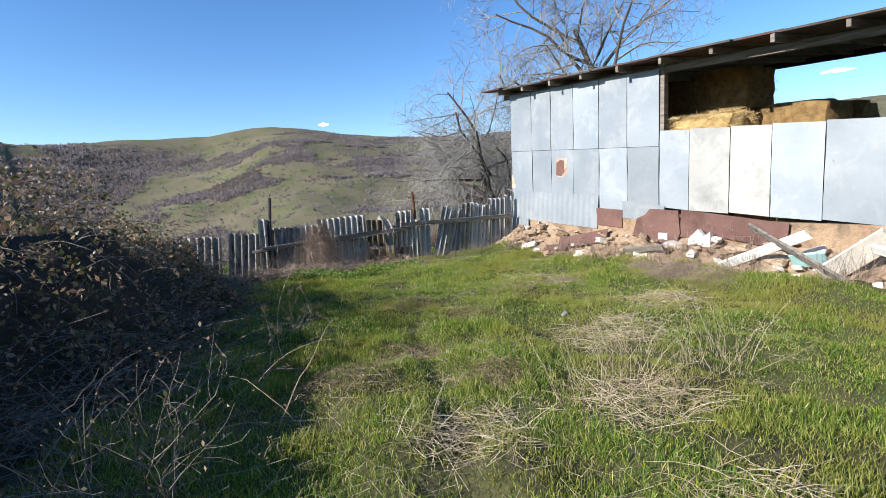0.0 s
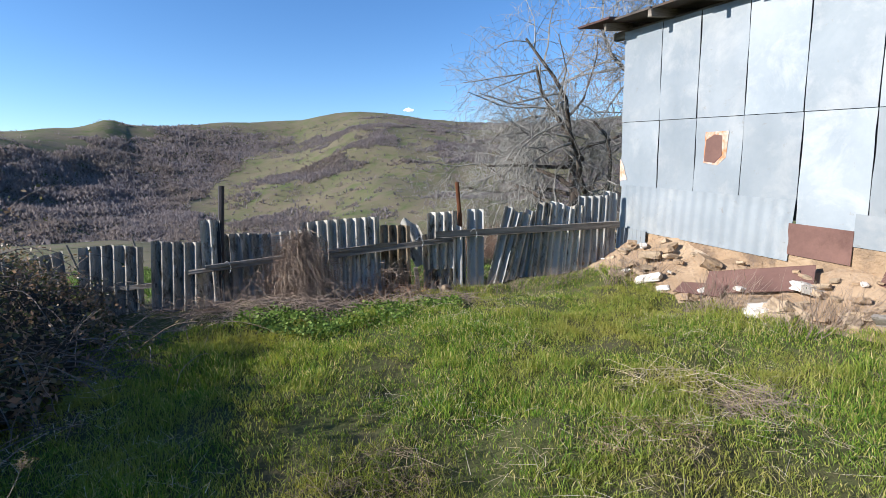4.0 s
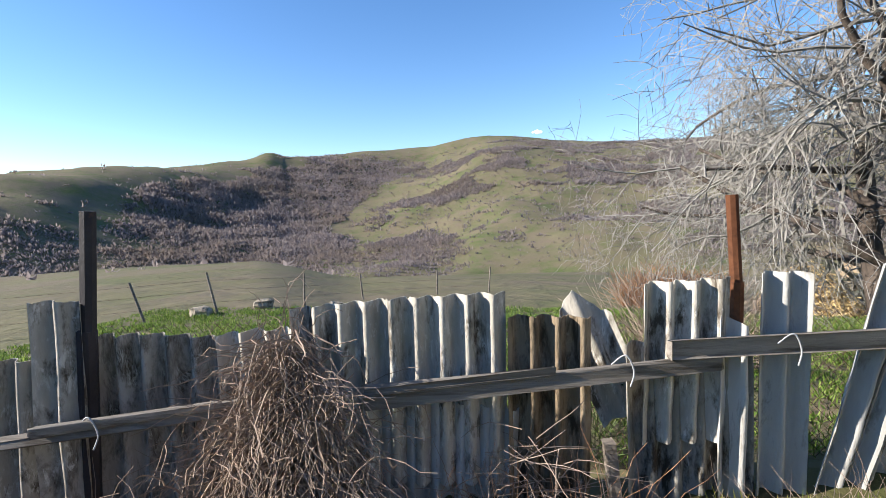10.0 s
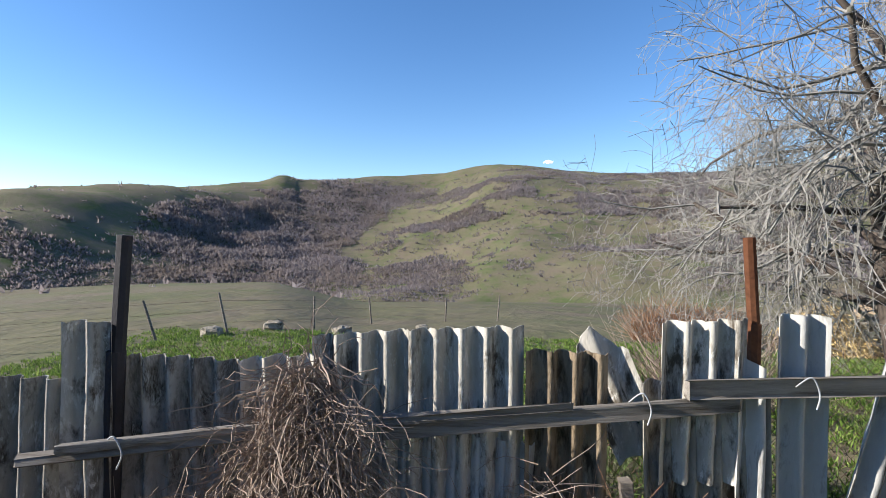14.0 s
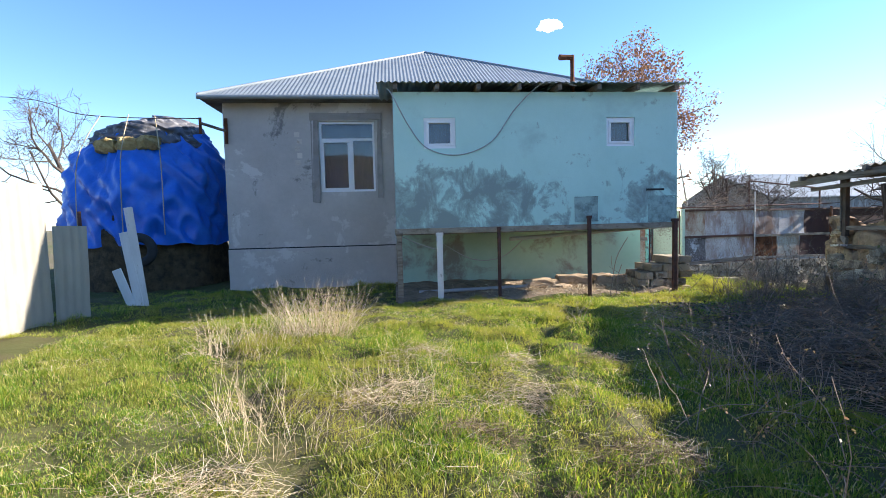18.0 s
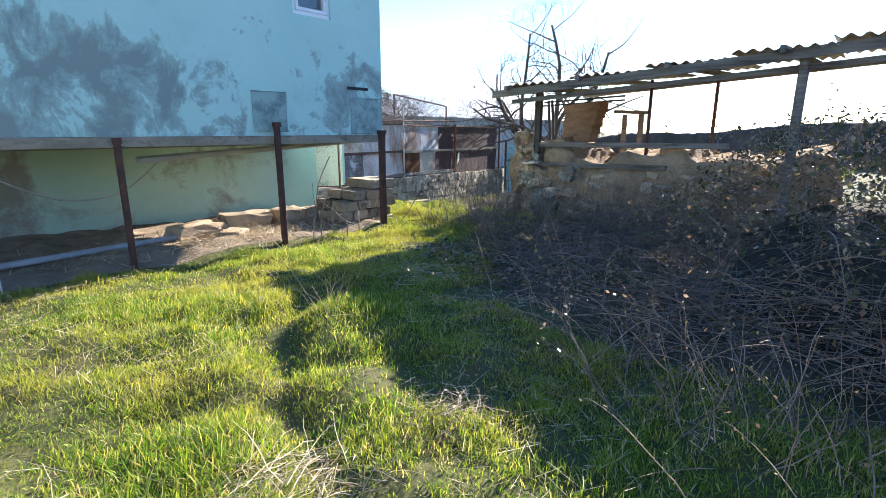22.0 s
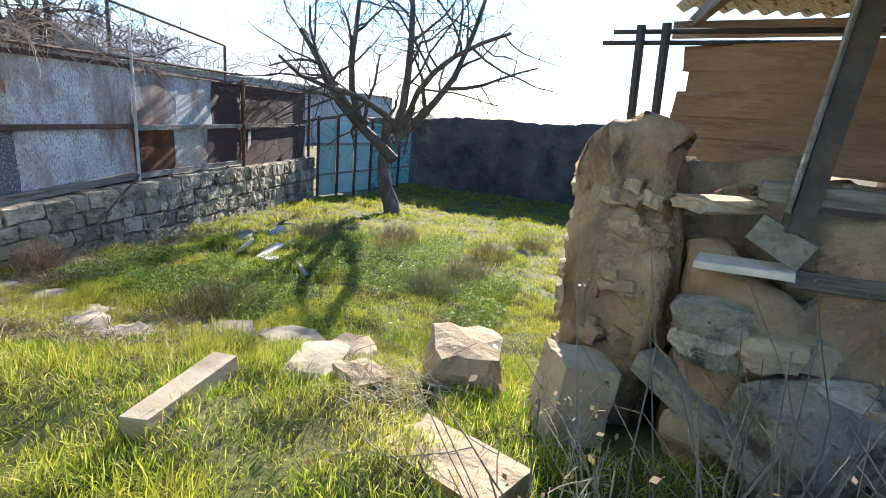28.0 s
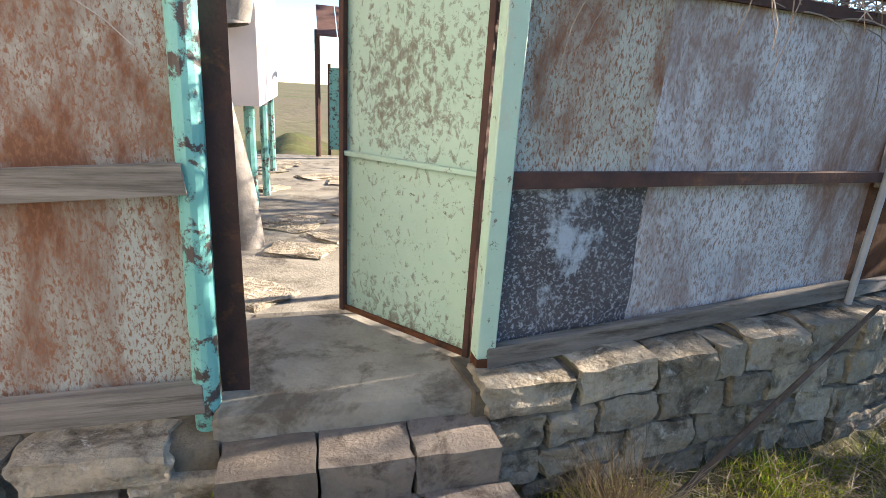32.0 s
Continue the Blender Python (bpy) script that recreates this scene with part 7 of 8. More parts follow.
pole = thing("utility_pole", 14.85, -9.0, 0, "reddish wooden pole carrying a cable to the house", "pole")
rod("shaft", (14.85, -9.0, -0.3), (14.8, -9.0, 6.2), 0.11, M["rust_plate"], pole)
wire("overhead_cable", smooth_path([(30, -12, 6.3), (14.8, -9.0, 5.95), (10, -6.2, 4.75), (5.95, HY + 0.3, 4.1)]), 0.012, M["iron"], pole, "thin black cable")


# ---- brambles ----
def bramble_height(x, y):
    """The top of the bramble thicket above the ground, 0 outside it."""
    edge_ = np.interp(y, [2.2, 3.2, 4.2, 5.5, 7, 8.5, 10, 11.5, 12.6, 13.2], [-5.0, -3.8, -2.9, -2.1, -1.3, -0.7, -0.7, -0.8, -1.0, -1.4])
    edge_ = edge_ + 0.5 * (vnoise(y, y * 0, 0.9, 2) - 0.5)
    d = edge_ - x
    top = np.interp(y, [2.0, 3.0, 4.5, 6, 9, 11, 12.8, 13.4], [0.0, 0.85, 1.3, 1.6, 1.55, 1.25, 0.8, 0.0])
    hh = top * ss(d / 1.5) * (0.6 + 0.5 * vnoise(x, y, 0.9, 21) + 0.3 * vnoise(x, y, 2.1, 23)) * (1 - 0.3 * ss((-6.5 - x) / 2))
    hh = hh * ss((x + 8.9 - 1.2 * vnoise(x, y, 0.8, 25)) / 1.2) * ss((13.4 - y) / 0.5)
    return np.where((d > 0) & (x > -9), hh, 0)


br = thing("bramble_thicket", -4.2, 8.0, 0, "dense dark bramble thicket with withered leaves and arching canes", "bush")
rg = np.random.default_rng(31)
n = 260000
bx, by = rg.uniform(-9, -0.4, n), rg.uniform(2, 13.4, n)
bh = bramble_height(bx, by)
k = (bh > 0.1) & (rg.random(n) < np.interp(by, [4.0, 6.5, 9.0], [0.42, 0.6, 1.0]) * np.clip((vnoise(bx, by, 2.2, 60) * 0.6 + vnoise(bx, by, 5.0, 61) * 0.4) * 3.2 - 0.75, 0.06, 1.0))
bx, by, bh = bx[k], by[k], bh[k]
u = 1 - rg.random(len(bx)) ** 2.6 * 0.85
c = np.stack([bx, by, height(bx, by) + bh * u + rg.normal(0, 0.05, len(bx))], 1)
near = rg.random(len(bx)) < 0.46
sizes_ = np.where(vnoise(c[near][:, 0], c[near][:, 1], 1.6, 62) > 0.6, 0.072, 0.047)
arrays("foliage", *leaves(rg, c[near], sizes_), M["bramble_leaf"], br, "dark green and brown bramble leaves", kind="stuff")
# a dark inner sheet, the shade among the old stems put into its colour
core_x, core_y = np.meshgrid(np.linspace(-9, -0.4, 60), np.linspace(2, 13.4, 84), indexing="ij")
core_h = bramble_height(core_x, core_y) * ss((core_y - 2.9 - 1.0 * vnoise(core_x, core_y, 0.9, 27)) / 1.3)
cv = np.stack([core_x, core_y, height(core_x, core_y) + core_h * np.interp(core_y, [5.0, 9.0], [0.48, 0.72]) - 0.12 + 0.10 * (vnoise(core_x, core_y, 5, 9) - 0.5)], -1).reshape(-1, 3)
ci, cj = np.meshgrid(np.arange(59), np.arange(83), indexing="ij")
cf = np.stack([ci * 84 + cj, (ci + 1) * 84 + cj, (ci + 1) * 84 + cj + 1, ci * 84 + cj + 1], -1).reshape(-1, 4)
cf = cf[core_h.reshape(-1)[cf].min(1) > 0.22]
M["bramble_shade"] = surf("bramble_shade", (0.04, 0.034, 0.024), (0.085, 0.07, 0.05), 9, None, rough=0.98, bump=1.0, bump_scale=30, depth=0.06, vary=0)
arrays("inner_shade_sheet", cv, cf, M["bramble_shade"], br, "dark sheet inside the thicket, standing for shaded old stems", True)


def cane_arrays(rg, starts, length, r, out, droop=0.8, sides=3, n=9):
    items = []
    for p in starts:
        d = np.array([rg.normal(out[0], 0.7), rg.normal(out[1], 0.7), rg.uniform(0.5, 1.2)])
        d /= np.linalg.norm(d)
        L = length * rg.uniform(0.5, 1.3)
        pts = [p]
        q = np.array(p, float)
        for i in range(n):
            d = d + np.array([rg.normal(0, 0.12), rg.normal(0, 0.12), -droop * 2 / n])
            d /= np.linalg.norm(d)
            q = q + d * L / n
            pts.append(q)
        items.append(tube_arrays(pts, np.linspace(r, r * 0.35, n + 1), sides))
    return items


idx = rg.integers(0, len(bx), 1700)
starts = c[idx] - np.array([0, 0, 0.12])
canes = cane_arrays(rg, starts, 0.85, 0.006, (0.45, -0.1), 1.0)
v, f = join_arrays(canes)
arrays("cane_tangle", v, f, M["brushwood"], br, "thorny brown canes", kind="stuff")
# leaves along the arching canes
ends = np.concatenate([q[0].reshape(-1, 3, 3)[3:, 0] for q in canes])
arrays("cane_foliage", *leaves(rg, ends[rg.integers(0, len(ends), 19000)] + rg.normal(0, 0.03, (19000, 3)), 0.045), M["bramble_leaf"], br, "withered leaves on the canes", kind="stuff")


def brush(name, cx, cy, rx, ry, top, nstem, label, category, mat_, leafn=0, seed=1, r=0.0035, length=0.7, flat=False, zoff=0.0):
    """A loose heap or clump of dead stems."""
    rg = np.random.default_rng(seed)
    a, q = rg.uniform(0, 2 * np.pi, nstem), np.sqrt(rg.random(nstem))
    x, y = cx + rx * q * np.cos(a), cy + ry * q * np.sin(a)
    z = height(x, y) + zoff + (1 - q ** 2) * top * rg.random(nstem) * (1.0 if flat else 0.5)
    t = thing(name, cx, cy, ground_z(cx, cy), label, category)
    items = []
    for i in range(nstem):
        d = rg.normal(0, 1, 3) * ([1, 1, 0.25] if flat else [0.45, 0.45, 1])
        if not flat:
            d[2] = abs(d[2]) + 0.7
            d[:2] += np.array([math.cos(a[i]), math.sin(a[i])]) * 0.5 * q[i]
        d /= np.linalg.norm(d)
        p = np.array([x[i], y[i], z[i]])
        pts = [p]
        L = length * rg.uniform(0.5, 1.25)
        for s in range(4):
            d = d + rg.normal(0, 0.16, 3) - np.array([0, 0, 0.10 if flat else 0.06])
            d /= np.linalg.norm(d)
            p = p + d * L / 4
            pts.append(p)
        items.append(tube_arrays(pts, np.linspace(r, r * 0.4, 5), 3))
    v, f = join_arrays(items)
    v[:, 2] = np.maximum(v[:, 2], height(v[:, 0], v[:, 1]) + 0.005)
    arrays("stem_tangle", v, f, M[mat_], t, kind="stuff")
    if leafn:
        tips = np.concatenate([q[0].reshape(5, 3, 3)[2:, 0] for q in items])
        arrays("foliage", *leaves(rg, tips[rg.integers(0, len(tips), leafn)] + rg.normal(0, 0.015, (leafn, 3)), 0.016), M["straw_brown"] if leafn % 2 else M["bramble_leaf"], t, kind="stuff")
    return t


def hanging_vines(name, seed, n, label):
    """Dead vines that hang over the fence in a cone and trail out over its foot."""
    rg_ = np.random.default_rng(seed)
    t = thing(name, 0.85, 12.5, ground_z(0.85, 12.5), label, "dead vines")
    for nm, count, rad_, lab in (("strand_tangle", n, 0.0032, "thin grey dead strands"), ("cane_tangle", n // 8, 0.0055, "thicker dead canes")):
        items = []
        for _ in range(count):
            u_ = rg_.random() ** 0.6
            x_ = 0.86 + rg_.normal(0, 0.05 + 0.16 * u_) - (0.16 * u_ if rg_.random() < 0.35 else 0.0)
            z_ = 0.98 - 0.85 * u_ + rg_.normal(0, 0.05)
            p = np.array([x_, 12.66 - 0.16 * rg_.random() * (0.3 + u_), z_])
            d = np.array([rg_.normal(0.4 * (x_ - 0.86), 0.55), -0.1 - 0.2 * rg_.random(), rg_.normal(-0.35, 0.6)])
            pts, L = [p], rg_.uniform(0.15, 0.55)
            for k_ in range(7):
                d = d / np.linalg.norm(d) + rg_.normal(0, 0.34, 3) + np.array([0.0, -0.02, -0.16])
                p = p + d / np.linalg.norm(d) * L / 7
                pts.append(p)
            q_ = np.array(pts)
            q_[:, 1] = np.minimum(q_[:, 1], 12.67)
            q_[:, 2] = np.maximum(q_[:, 2], height(q_[:, 0], q_[:, 1]) + 0.01 + 0.05 * rg_.random())
            items.append(tube_arrays(q_, np.linspace(rad_, rad_ * 0.4, 8), 3))
        v_, f_ = join_arrays(items)
        arrays(nm, v_, f_, M["dead_stem"], t, lab, kind="stuff")


hanging_vines("dead_vine_heap", 41, 1700, "heap of dead grey vines hanging over the fence")
brush("dead_vine_heap", 0.6, 12.1, 1.2, 0.35, 0.22, 900, "low heap of dead vines at the fence foot", "dead vines", "dead_stem", 0, 42, 0.003, 0.5, True)
brush("dead_vine_heap", 2.0, 12.4, 0.5, 0.2, 0.08, 90, "reddish dead stems before the fence", "dead vines", "red_twig", 0, 43, 0.002, 0.42)
brush("dead_vine_heap", 2.3, 12.05, 0.9, 0.3, 0.12, 700, "low mat of dead stems at the fence foot", "dead vines", "dead_stem", 0, 243, 0.003, 0.4, True)
brush("dead_vine_heap", 3.9, 12.35, 1.2, 0.25, 0.05, 360, "dry stems along the fence foot", "dead vines", "dead_stem", 0, 244, 0.002, 0.26)
brush("dead_vine_heap", -0.5, 12.3, 0.8, 0.3, 0.2, 160, "low heap of dead vines at the fence foot", "dead vines", "dead_stem", 0, 44, 0.003, 0.45, True)
brush("brush_heap", -5.6, 2.6, 0.9, 1.3, 0.55, 800, "heap of dead grey brushwood in the shade of the ruin", "brushwood", "brushwood", 0, 45, 0.004, 0.9, True)
brush("brush_heap", -4.6, 3.3, 0.9, 0.9, 0.4, 600, "heap of dead grey brushwood in the shade", "brushwood", "brushwood", 0, 46, 0.004, 0.8, True)
brush("dry_weed_clump", -1.6, 4.9, 0.5, 0.7, 0.2, 60, "sparse thorny shoots at the thicket edge", "weeds", "dead_stem", 300, 51, 0.0035, 0.5)
for i, (x, y, rx, nst, ln, lab) in enumerate(((0.35, 4.6, 0.45, 420, 0.30, "flattened tuft of dead grass"), (1.6, 4.4, 0.5, 420, 0.34, "flattened tuft of dead grass"), (2.7, 5.9, 0.55, 460, 0.34, "grey tuft of dead grass"), (2.6, 1.6, 0.55, 420, 0.72, "pale tuft of long dead grass"), (1.2, 3.2, 0.5, 380, 0.3, "flattened tuft of dead grass"), (0.2, 3.4, 0.4, 300, 0.3, "flattened tuft of dead grass"), (4.2, 6.6, 0.5, 360, 0.32, "grey tuft of dead grass"), (3.4, 2.4, 0.6, 130, 0.5, "pale tuft of long dead grass"), (-1.05, 2.0, 0.12, 22, 0.5, "tuft of stiff dry stalks"), (-5.8, -4.9, 1.1, 1500, 0.42, "matted dry brown grass before the wall"), (-6.3, -5.6, 0.9, 1800, 0.42, "matted dry brown grass before the wall"), (-9.0, -6.5, 0.7, 400, 0.4, "dry brown grass at the wall foot"), (-12.0, -7.0, 0.8, 360, 0.35, "dry brown grass at the wall foot"), (-6.9, -1.3, 0.4, 300, 0.3, "tuft of dead grass among stones"), (-9.6, -1.6, 0.5, 300, 0.3, "grey tuft of dead grass"), (3.7, 8.9, 0.5, 260, 0.3, "grey tuft of dead grass"))):
    brush("dry_grass_tuft", x, y, rx, rx * 0.8, 0.12, nst, lab, "dry grass", "straw", 0, 60 + i, 0.0022, ln, ln < 0.45)



def thorn_bush(x, y, seed, n, tall_, label, mat_="red_twig", leaf=None, leaf_n=0):
    """A low bush of crooked bare shoots that fork from one root."""
    rg_ = np.random.default_rng(seed)
    z = ground_z(x, y) - 0.02
    stems = []
    for _ in range(n):
        a_ = rg_.uniform(0, 2 * np.pi)
        o_ = rg_.uniform(0.0, 0.16)
        stems.append(((x + o_ * math.cos(a_), y + o_ * math.sin(a_), z), (0.75 * math.cos(a_), 0.75 * math.sin(a_), 1.0), tall_ * rg_.uniform(0.6, 1.15), 0.0055))
    return grow_tree("thorn_bush", (x, y, z), seed, label, "bush", 0.25, 0.006, 3, (3, 5, 4), 0.95, 0.03, 0.4, mat_, 0.0016, (0, 0), 0.26, 0.5, first=stems, thin=(0.4, 0.6), leaf=leaf, leaf_n=leaf_n, leaf_size=0.026)


thorn_bush(-1.35, 4.4, 401, 5, 0.9, "brown leafless thorn bush standing in the grass", "brushwood", leaf="bramble_leaf", leaf_n=120)
thorn_bush(6.25, 7.6, 407, 10, 0.6, "dark leafless shrub growing from the barn rubble", "dead_stem", "brown_leaf", 260)
thorn_bush(6.15, 8.6, 408, 5, 0.6, "thin leafless shrub growing from the barn rubble", "dead_stem", "brown_leaf", 60)
thorn_bush(-8.9, -14.4, 409, 16, 1.3, "bare shrub beside the path beyond the gate", "dead_stem", "weed_leaf", 300)
thorn_bush(-9.6, -13.2, 410, 14, 1.1, "bare shrub beside the path beyond the gate", "dead_stem")
thorn_bush(-5.2, 0.35, 403, 14, 0.9, "brown tangled thorn bush before the ruined wall", "dead_stem", "bramble_leaf", 700)
thorn_bush(-4.5, 0.95, 404, 12, 0.7, "brown tangled thorn bush before the ruined wall", "dead_stem", "bramble_leaf", 600)
thorn_bush(-5.9, -0.15, 405, 10, 0.85, "brown tangled thorn bush before the ruined wall", "dead_stem", "bramble_leaf", 500)
thorn_bush(-5.6, 1.3, 406, 14, 0.9, "brown tangled thorn bush against the ruined wall", "brushwood", "bramble_leaf", 500)
for x, y, dx, dy, h_ in ((-2.75, -0.76, -0.42, -0.1, 1.15), (-2.86, -0.72, -0.12, 0.0, 0.62), (-3.1, -0.74, 0.02, -0.02, 0.42), (-3.55, -0.72, 0.06, 0.02, 0.5)):
    z = ground_z(x, y)
    sap = thing("bare_sapling", x, y, z, "thin leafless shoot growing at the edge of the grass", "sapling", "thin shoots by the block stack")
    wire("stem", smooth_path([(x, y, z - 0.05), (x + dx * 0.2, y + dy * 0.1, z + h_ * 0.4), (x + dx * 0.45, y + dy * 0.5, z + h_ * 0.7), (x + dx, y + dy, z + h_)]), 0.008, M["dead_stem"], sap)
    wire("side_shoot", smooth_path([(x + dx * 0.2, y + dy * 0.1, z + h_ * 0.4), (x + dx * 0.2 + 0.05, y + 0.02, z + h_ * 0.55), (x + dx * 0.2 + 0.07, y + 0.05, z + h_ * 0.7)]), 0.004, M["dead_stem"], sap)
for i, (x, y, rx, nst, ln, mt, lab) in enumerate(((0.58, 6.35, 0.4, 420, 0.26, "straw_brown", "brown tuft of dead grass"), (2.35, 5.3, 0.35, 50, 0.5, "straw", "leaning tuft of long pale dead grass"), (2.75, 4.7, 0.35, 50, 0.55, "straw", "leaning tuft of long pale dead grass"), (1.73, 7.4, 0.4, 300, 0.2, "straw_brown", "brown patch of dead grass"), (1.3, 8.3, 0.4, 260, 0.2, "straw_brown", "brown patch of dead grass"), (2.9, 8.2, 0.4, 260, 0.2, "straw_brown", "brown patch of dead grass"), (0.93, 5.3, 0.32, 420, 0.24, "straw_brown", "brown tuft of dead grass"), (-0.12, 5.85, 0.42, 420, 0.24, "straw_brown", "brown dry weeds lying in the grass"), (1.55, 4.5, 0.5, 70, 0.5, "straw", "leaning tuft of long pale dead grass"), (-0.6, 3.6, 0.35, 260, 0.2, "straw_brown", "brown patch of dead grass"), (5.46, 8.3, 0.35, 600, 0.34, "dead_stem", "grey heap of dead weeds at the barn foot"), (5.5, 7.6, 0.45, 900, 0.4, "dead_stem", "grey heap of dead weeds at the barn foot"), (5.5, 6.95, 0.4, 700, 0.38, "dead_stem", "grey heap of dead weeds at the barn foot"), (4.06, 8.5, 0.35, 420, 0.24, "dead_stem", "grey brown tuft of dead grass"))):
    brush("dry_grass_tuft", x, y, rx, rx * 0.7, 0.10, nst, lab, "dry grass", mt, 0, 460 + i, 0.0018, ln, ln < 0.45, 0.02)

# ---- grass ----
def grass_mesh(name, rg, x, y, lift, h, w, label, mat_="grass"):
    """Short leaning blades, each a narrow four-cornered leaf."""
    n = len(x)
    a = rg.uniform(0, 2 * np.pi, n)
    lean = np.clip(rg.normal(0.68, 0.36, n), 0.08, 1.4)
    dx, dy = np.cos(a), np.sin(a)
    base = np.stack([x, y, height(x, y) + lift - 0.012], 1)
    d = np.stack([dx * np.sin(lean), dy * np.sin(lean), np.cos(lean)], 1)
    turn = a + rg.normal(0, 0.7, n)
    side = np.stack([-np.sin(turn), np.cos(turn), rg.normal(0, 0.25, n)], 1) * (w / 2)[:, None]
    mid = base + d * (h * 0.45)[:, None] + np.array([0, 0, 1.0]) * (h * 0.10)[:, None]
    v = np.stack([base, mid + side, base + d * h[:, None], mid - side], 1).reshape(-1, 3)
    arrays(name, v, np.arange(4 * n).reshape(-1, 4), M[mat_], None, label, kind="stuff", category="grass")


def lawn(name, seed, x0, x1, y0, y1, n, label, hmul=1.0, wmul=1.0, keep=None, mat_="grass"):
    rg = np.random.default_rng(seed)
    per = 11
    k = n // per
    cx, cy = rg.uniform(x0, x1, k), rg.uniform(y0, y1, k)
    big = vnoise(cx, cy, 1.3, 30) * 0.55 + vnoise(cx, cy, 3.6, 31) * 0.45
    on = rg.random(k) < np.clip(big * 2.2 - 0.3, 0.35, 1)
    cx, cy, big = cx[on], cy[on], big[on]
    m_ = len(cx)
    spread = rg.uniform(0.02, 0.055, m_)
    tall = (0.036 + 0.105 * big * big * rg.uniform(0.4, 1.5, m_)) * hmul
    x = np.repeat(cx, per) + rg.normal(0, 1, m_ * per) * np.repeat(spread, per)
    y = np.repeat(cy, per) + rg.normal(0, 1, m_ * per) * np.repeat(spread, per)
    h = np.repeat(tall * (1 - 0.6 * rut_depth(cx, cy)), per) * rg.uniform(0.55, 1.25, m_ * per)
    lift = np.repeat(tall, per) * 0.35 * rg.random(m_ * per)
    if keep is not None:
        kk_ = keep(x, y)
        x, y, h, lift = x[kk_], y[kk_], h[kk_], lift[kk_]
    grass_mesh(name, rg, x, y, lift, h, rg.uniform(0.0036, 0.0074, len(x)) * wmul, label, mat_)


lawn("yard_grass", 1, -4.4, 6.0, -0.8, 12.6, 1000000, "uneven green and yellowish grass of the yard", keep=lambda x, y: (bramble_height(x, y) < 0.35) & ~((x < -2.45 + 0.5 * vnoise(x, y, 1.7, 44)) & (y > 2.0 - 0.5 * (x + 2.2))) & ~((y > 11.6) & (x < 2.0) & (x > -1.5)))
lawn("side_grass", 2, 1.5, 8.0, -4.0, 1.0, 60000, "grass beside the house", keep=lambda x, y: (y > HY + 0.1) & ((x > 1.5) | (y > -0.8)))
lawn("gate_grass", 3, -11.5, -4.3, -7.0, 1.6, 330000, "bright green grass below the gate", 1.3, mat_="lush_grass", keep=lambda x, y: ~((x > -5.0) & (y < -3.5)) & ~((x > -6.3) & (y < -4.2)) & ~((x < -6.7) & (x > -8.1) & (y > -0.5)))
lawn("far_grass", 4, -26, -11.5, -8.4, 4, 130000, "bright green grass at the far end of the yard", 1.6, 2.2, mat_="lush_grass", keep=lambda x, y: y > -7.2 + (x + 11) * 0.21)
lawn("shade_grass", 5, -6.5, -3.6, 0.5, 4.0, 12000, "thin grass in the shade of the ruin")
lawn("meadow_grass", 6, -6.5, 13.0, 13.1, 23.5, 190000, "bright green meadow weeds beyond the fence", 1.25, 2.6, mat_="weed_leaf")

# ---- bramble edge, fence foot and the meadow beyond ----
brush("dead_vine_heap", 1.95, 12.55, 0.35, 0.12, 0.5, 200, "grey dead vines hung on the fence rail", "dead vines", "dead_stem", 0, 81, 0.003, 0.45, True)
brush("brush_heap", -3.0, 4.2, 0.9, 0.7, 0.45, 700, "heap of dead grey brushwood at the thicket edge", "brushwood", "brushwood", 301, 82, 0.004, 0.8, True)
brush("brush_heap", -4.0, 5.0, 0.9, 0.7, 0.9, 600, "heap of dead grey brushwood at the thicket edge", "brushwood", "brushwood", 201, 83, 0.004, 0.9, True)
stake = thing("fence_stake", 2.42, 12.62, -0.1, "short weathered wooden stake in the fence gap", "stake")
plank("stake_shaft", (2.44, 12.62, -0.15), (2.38, 12.64, 0.38), 0.075, 0.05, M["wood"], stake, up=(0, 1, 0))
rock("stone", (2.78, 12.45, ground_z(2.78, 12.45) + 0.05), (0.13, 0.11, 0.1), (5, 8, 20), M["stone_warm"], 3, None, "tan stone lying at the fence foot", "stone", square=0.5)
bent = thing("broken_sheet", 2.45, 12.95, -0.1, "curved broken piece of grey corrugated sheet", "sheet")
corrugated("sheet", 0.30, 0.75, pose(2.44, 12.92, 0.32, -8, -22, 8), M["slate"], bent, "", 0.15, 0.026, 0.006, 4, 0.01, 0.0, 8, (0.12, 0.0, 0.2))
wm = thing("wire_fence", -3.0, 25.5, -1.5, "leaning wooden posts of a wire fence across the meadow", "fence")
wp = [(-8.6, 20.2, -0.3, 1.0), (-5.3, 21.6, -0.35, 0.95), (-4.1, 22.6, -0.25, 1.05), (-2.5, 24.5, 0.03, 0.98), (-1.55, 29.0, -0.1, 1.0), (1.2, 30.5, 0.05, 1.0), (3.4, 31.5, 0.1, 1.1)]
for x, y, dx, h_ in wp:
    z = ground_z(x, y)
    rod("post", (x, y, z - 0.2), (x + dx, y, z + h_), 0.035, M["wood"], wm, "leaning wooden post", r2=0.028)
for h_ in (0.3, 0.6, 0.85):
    wire("strand", [(x + dx * h_, y, ground_z(x, y) + h_) for x, y, dx, _ in wp], 0.003, M["iron"], wm, "thin rusty wire")
for i, (x, y) in enumerate(((-4.4, 22.3), (-1.6, 24.2), (0.6, 25.2), (2.2, 22.4), (-3.3, 23.5))):
    rock("stone", (x, y, ground_z(x, y) + 0.08), (0.5, 0.4, 0.3), (0, 0, i * 50), M["stone"], i, None, "grey stone in the meadow grass", "stone", "meadow stones", square=0.4)
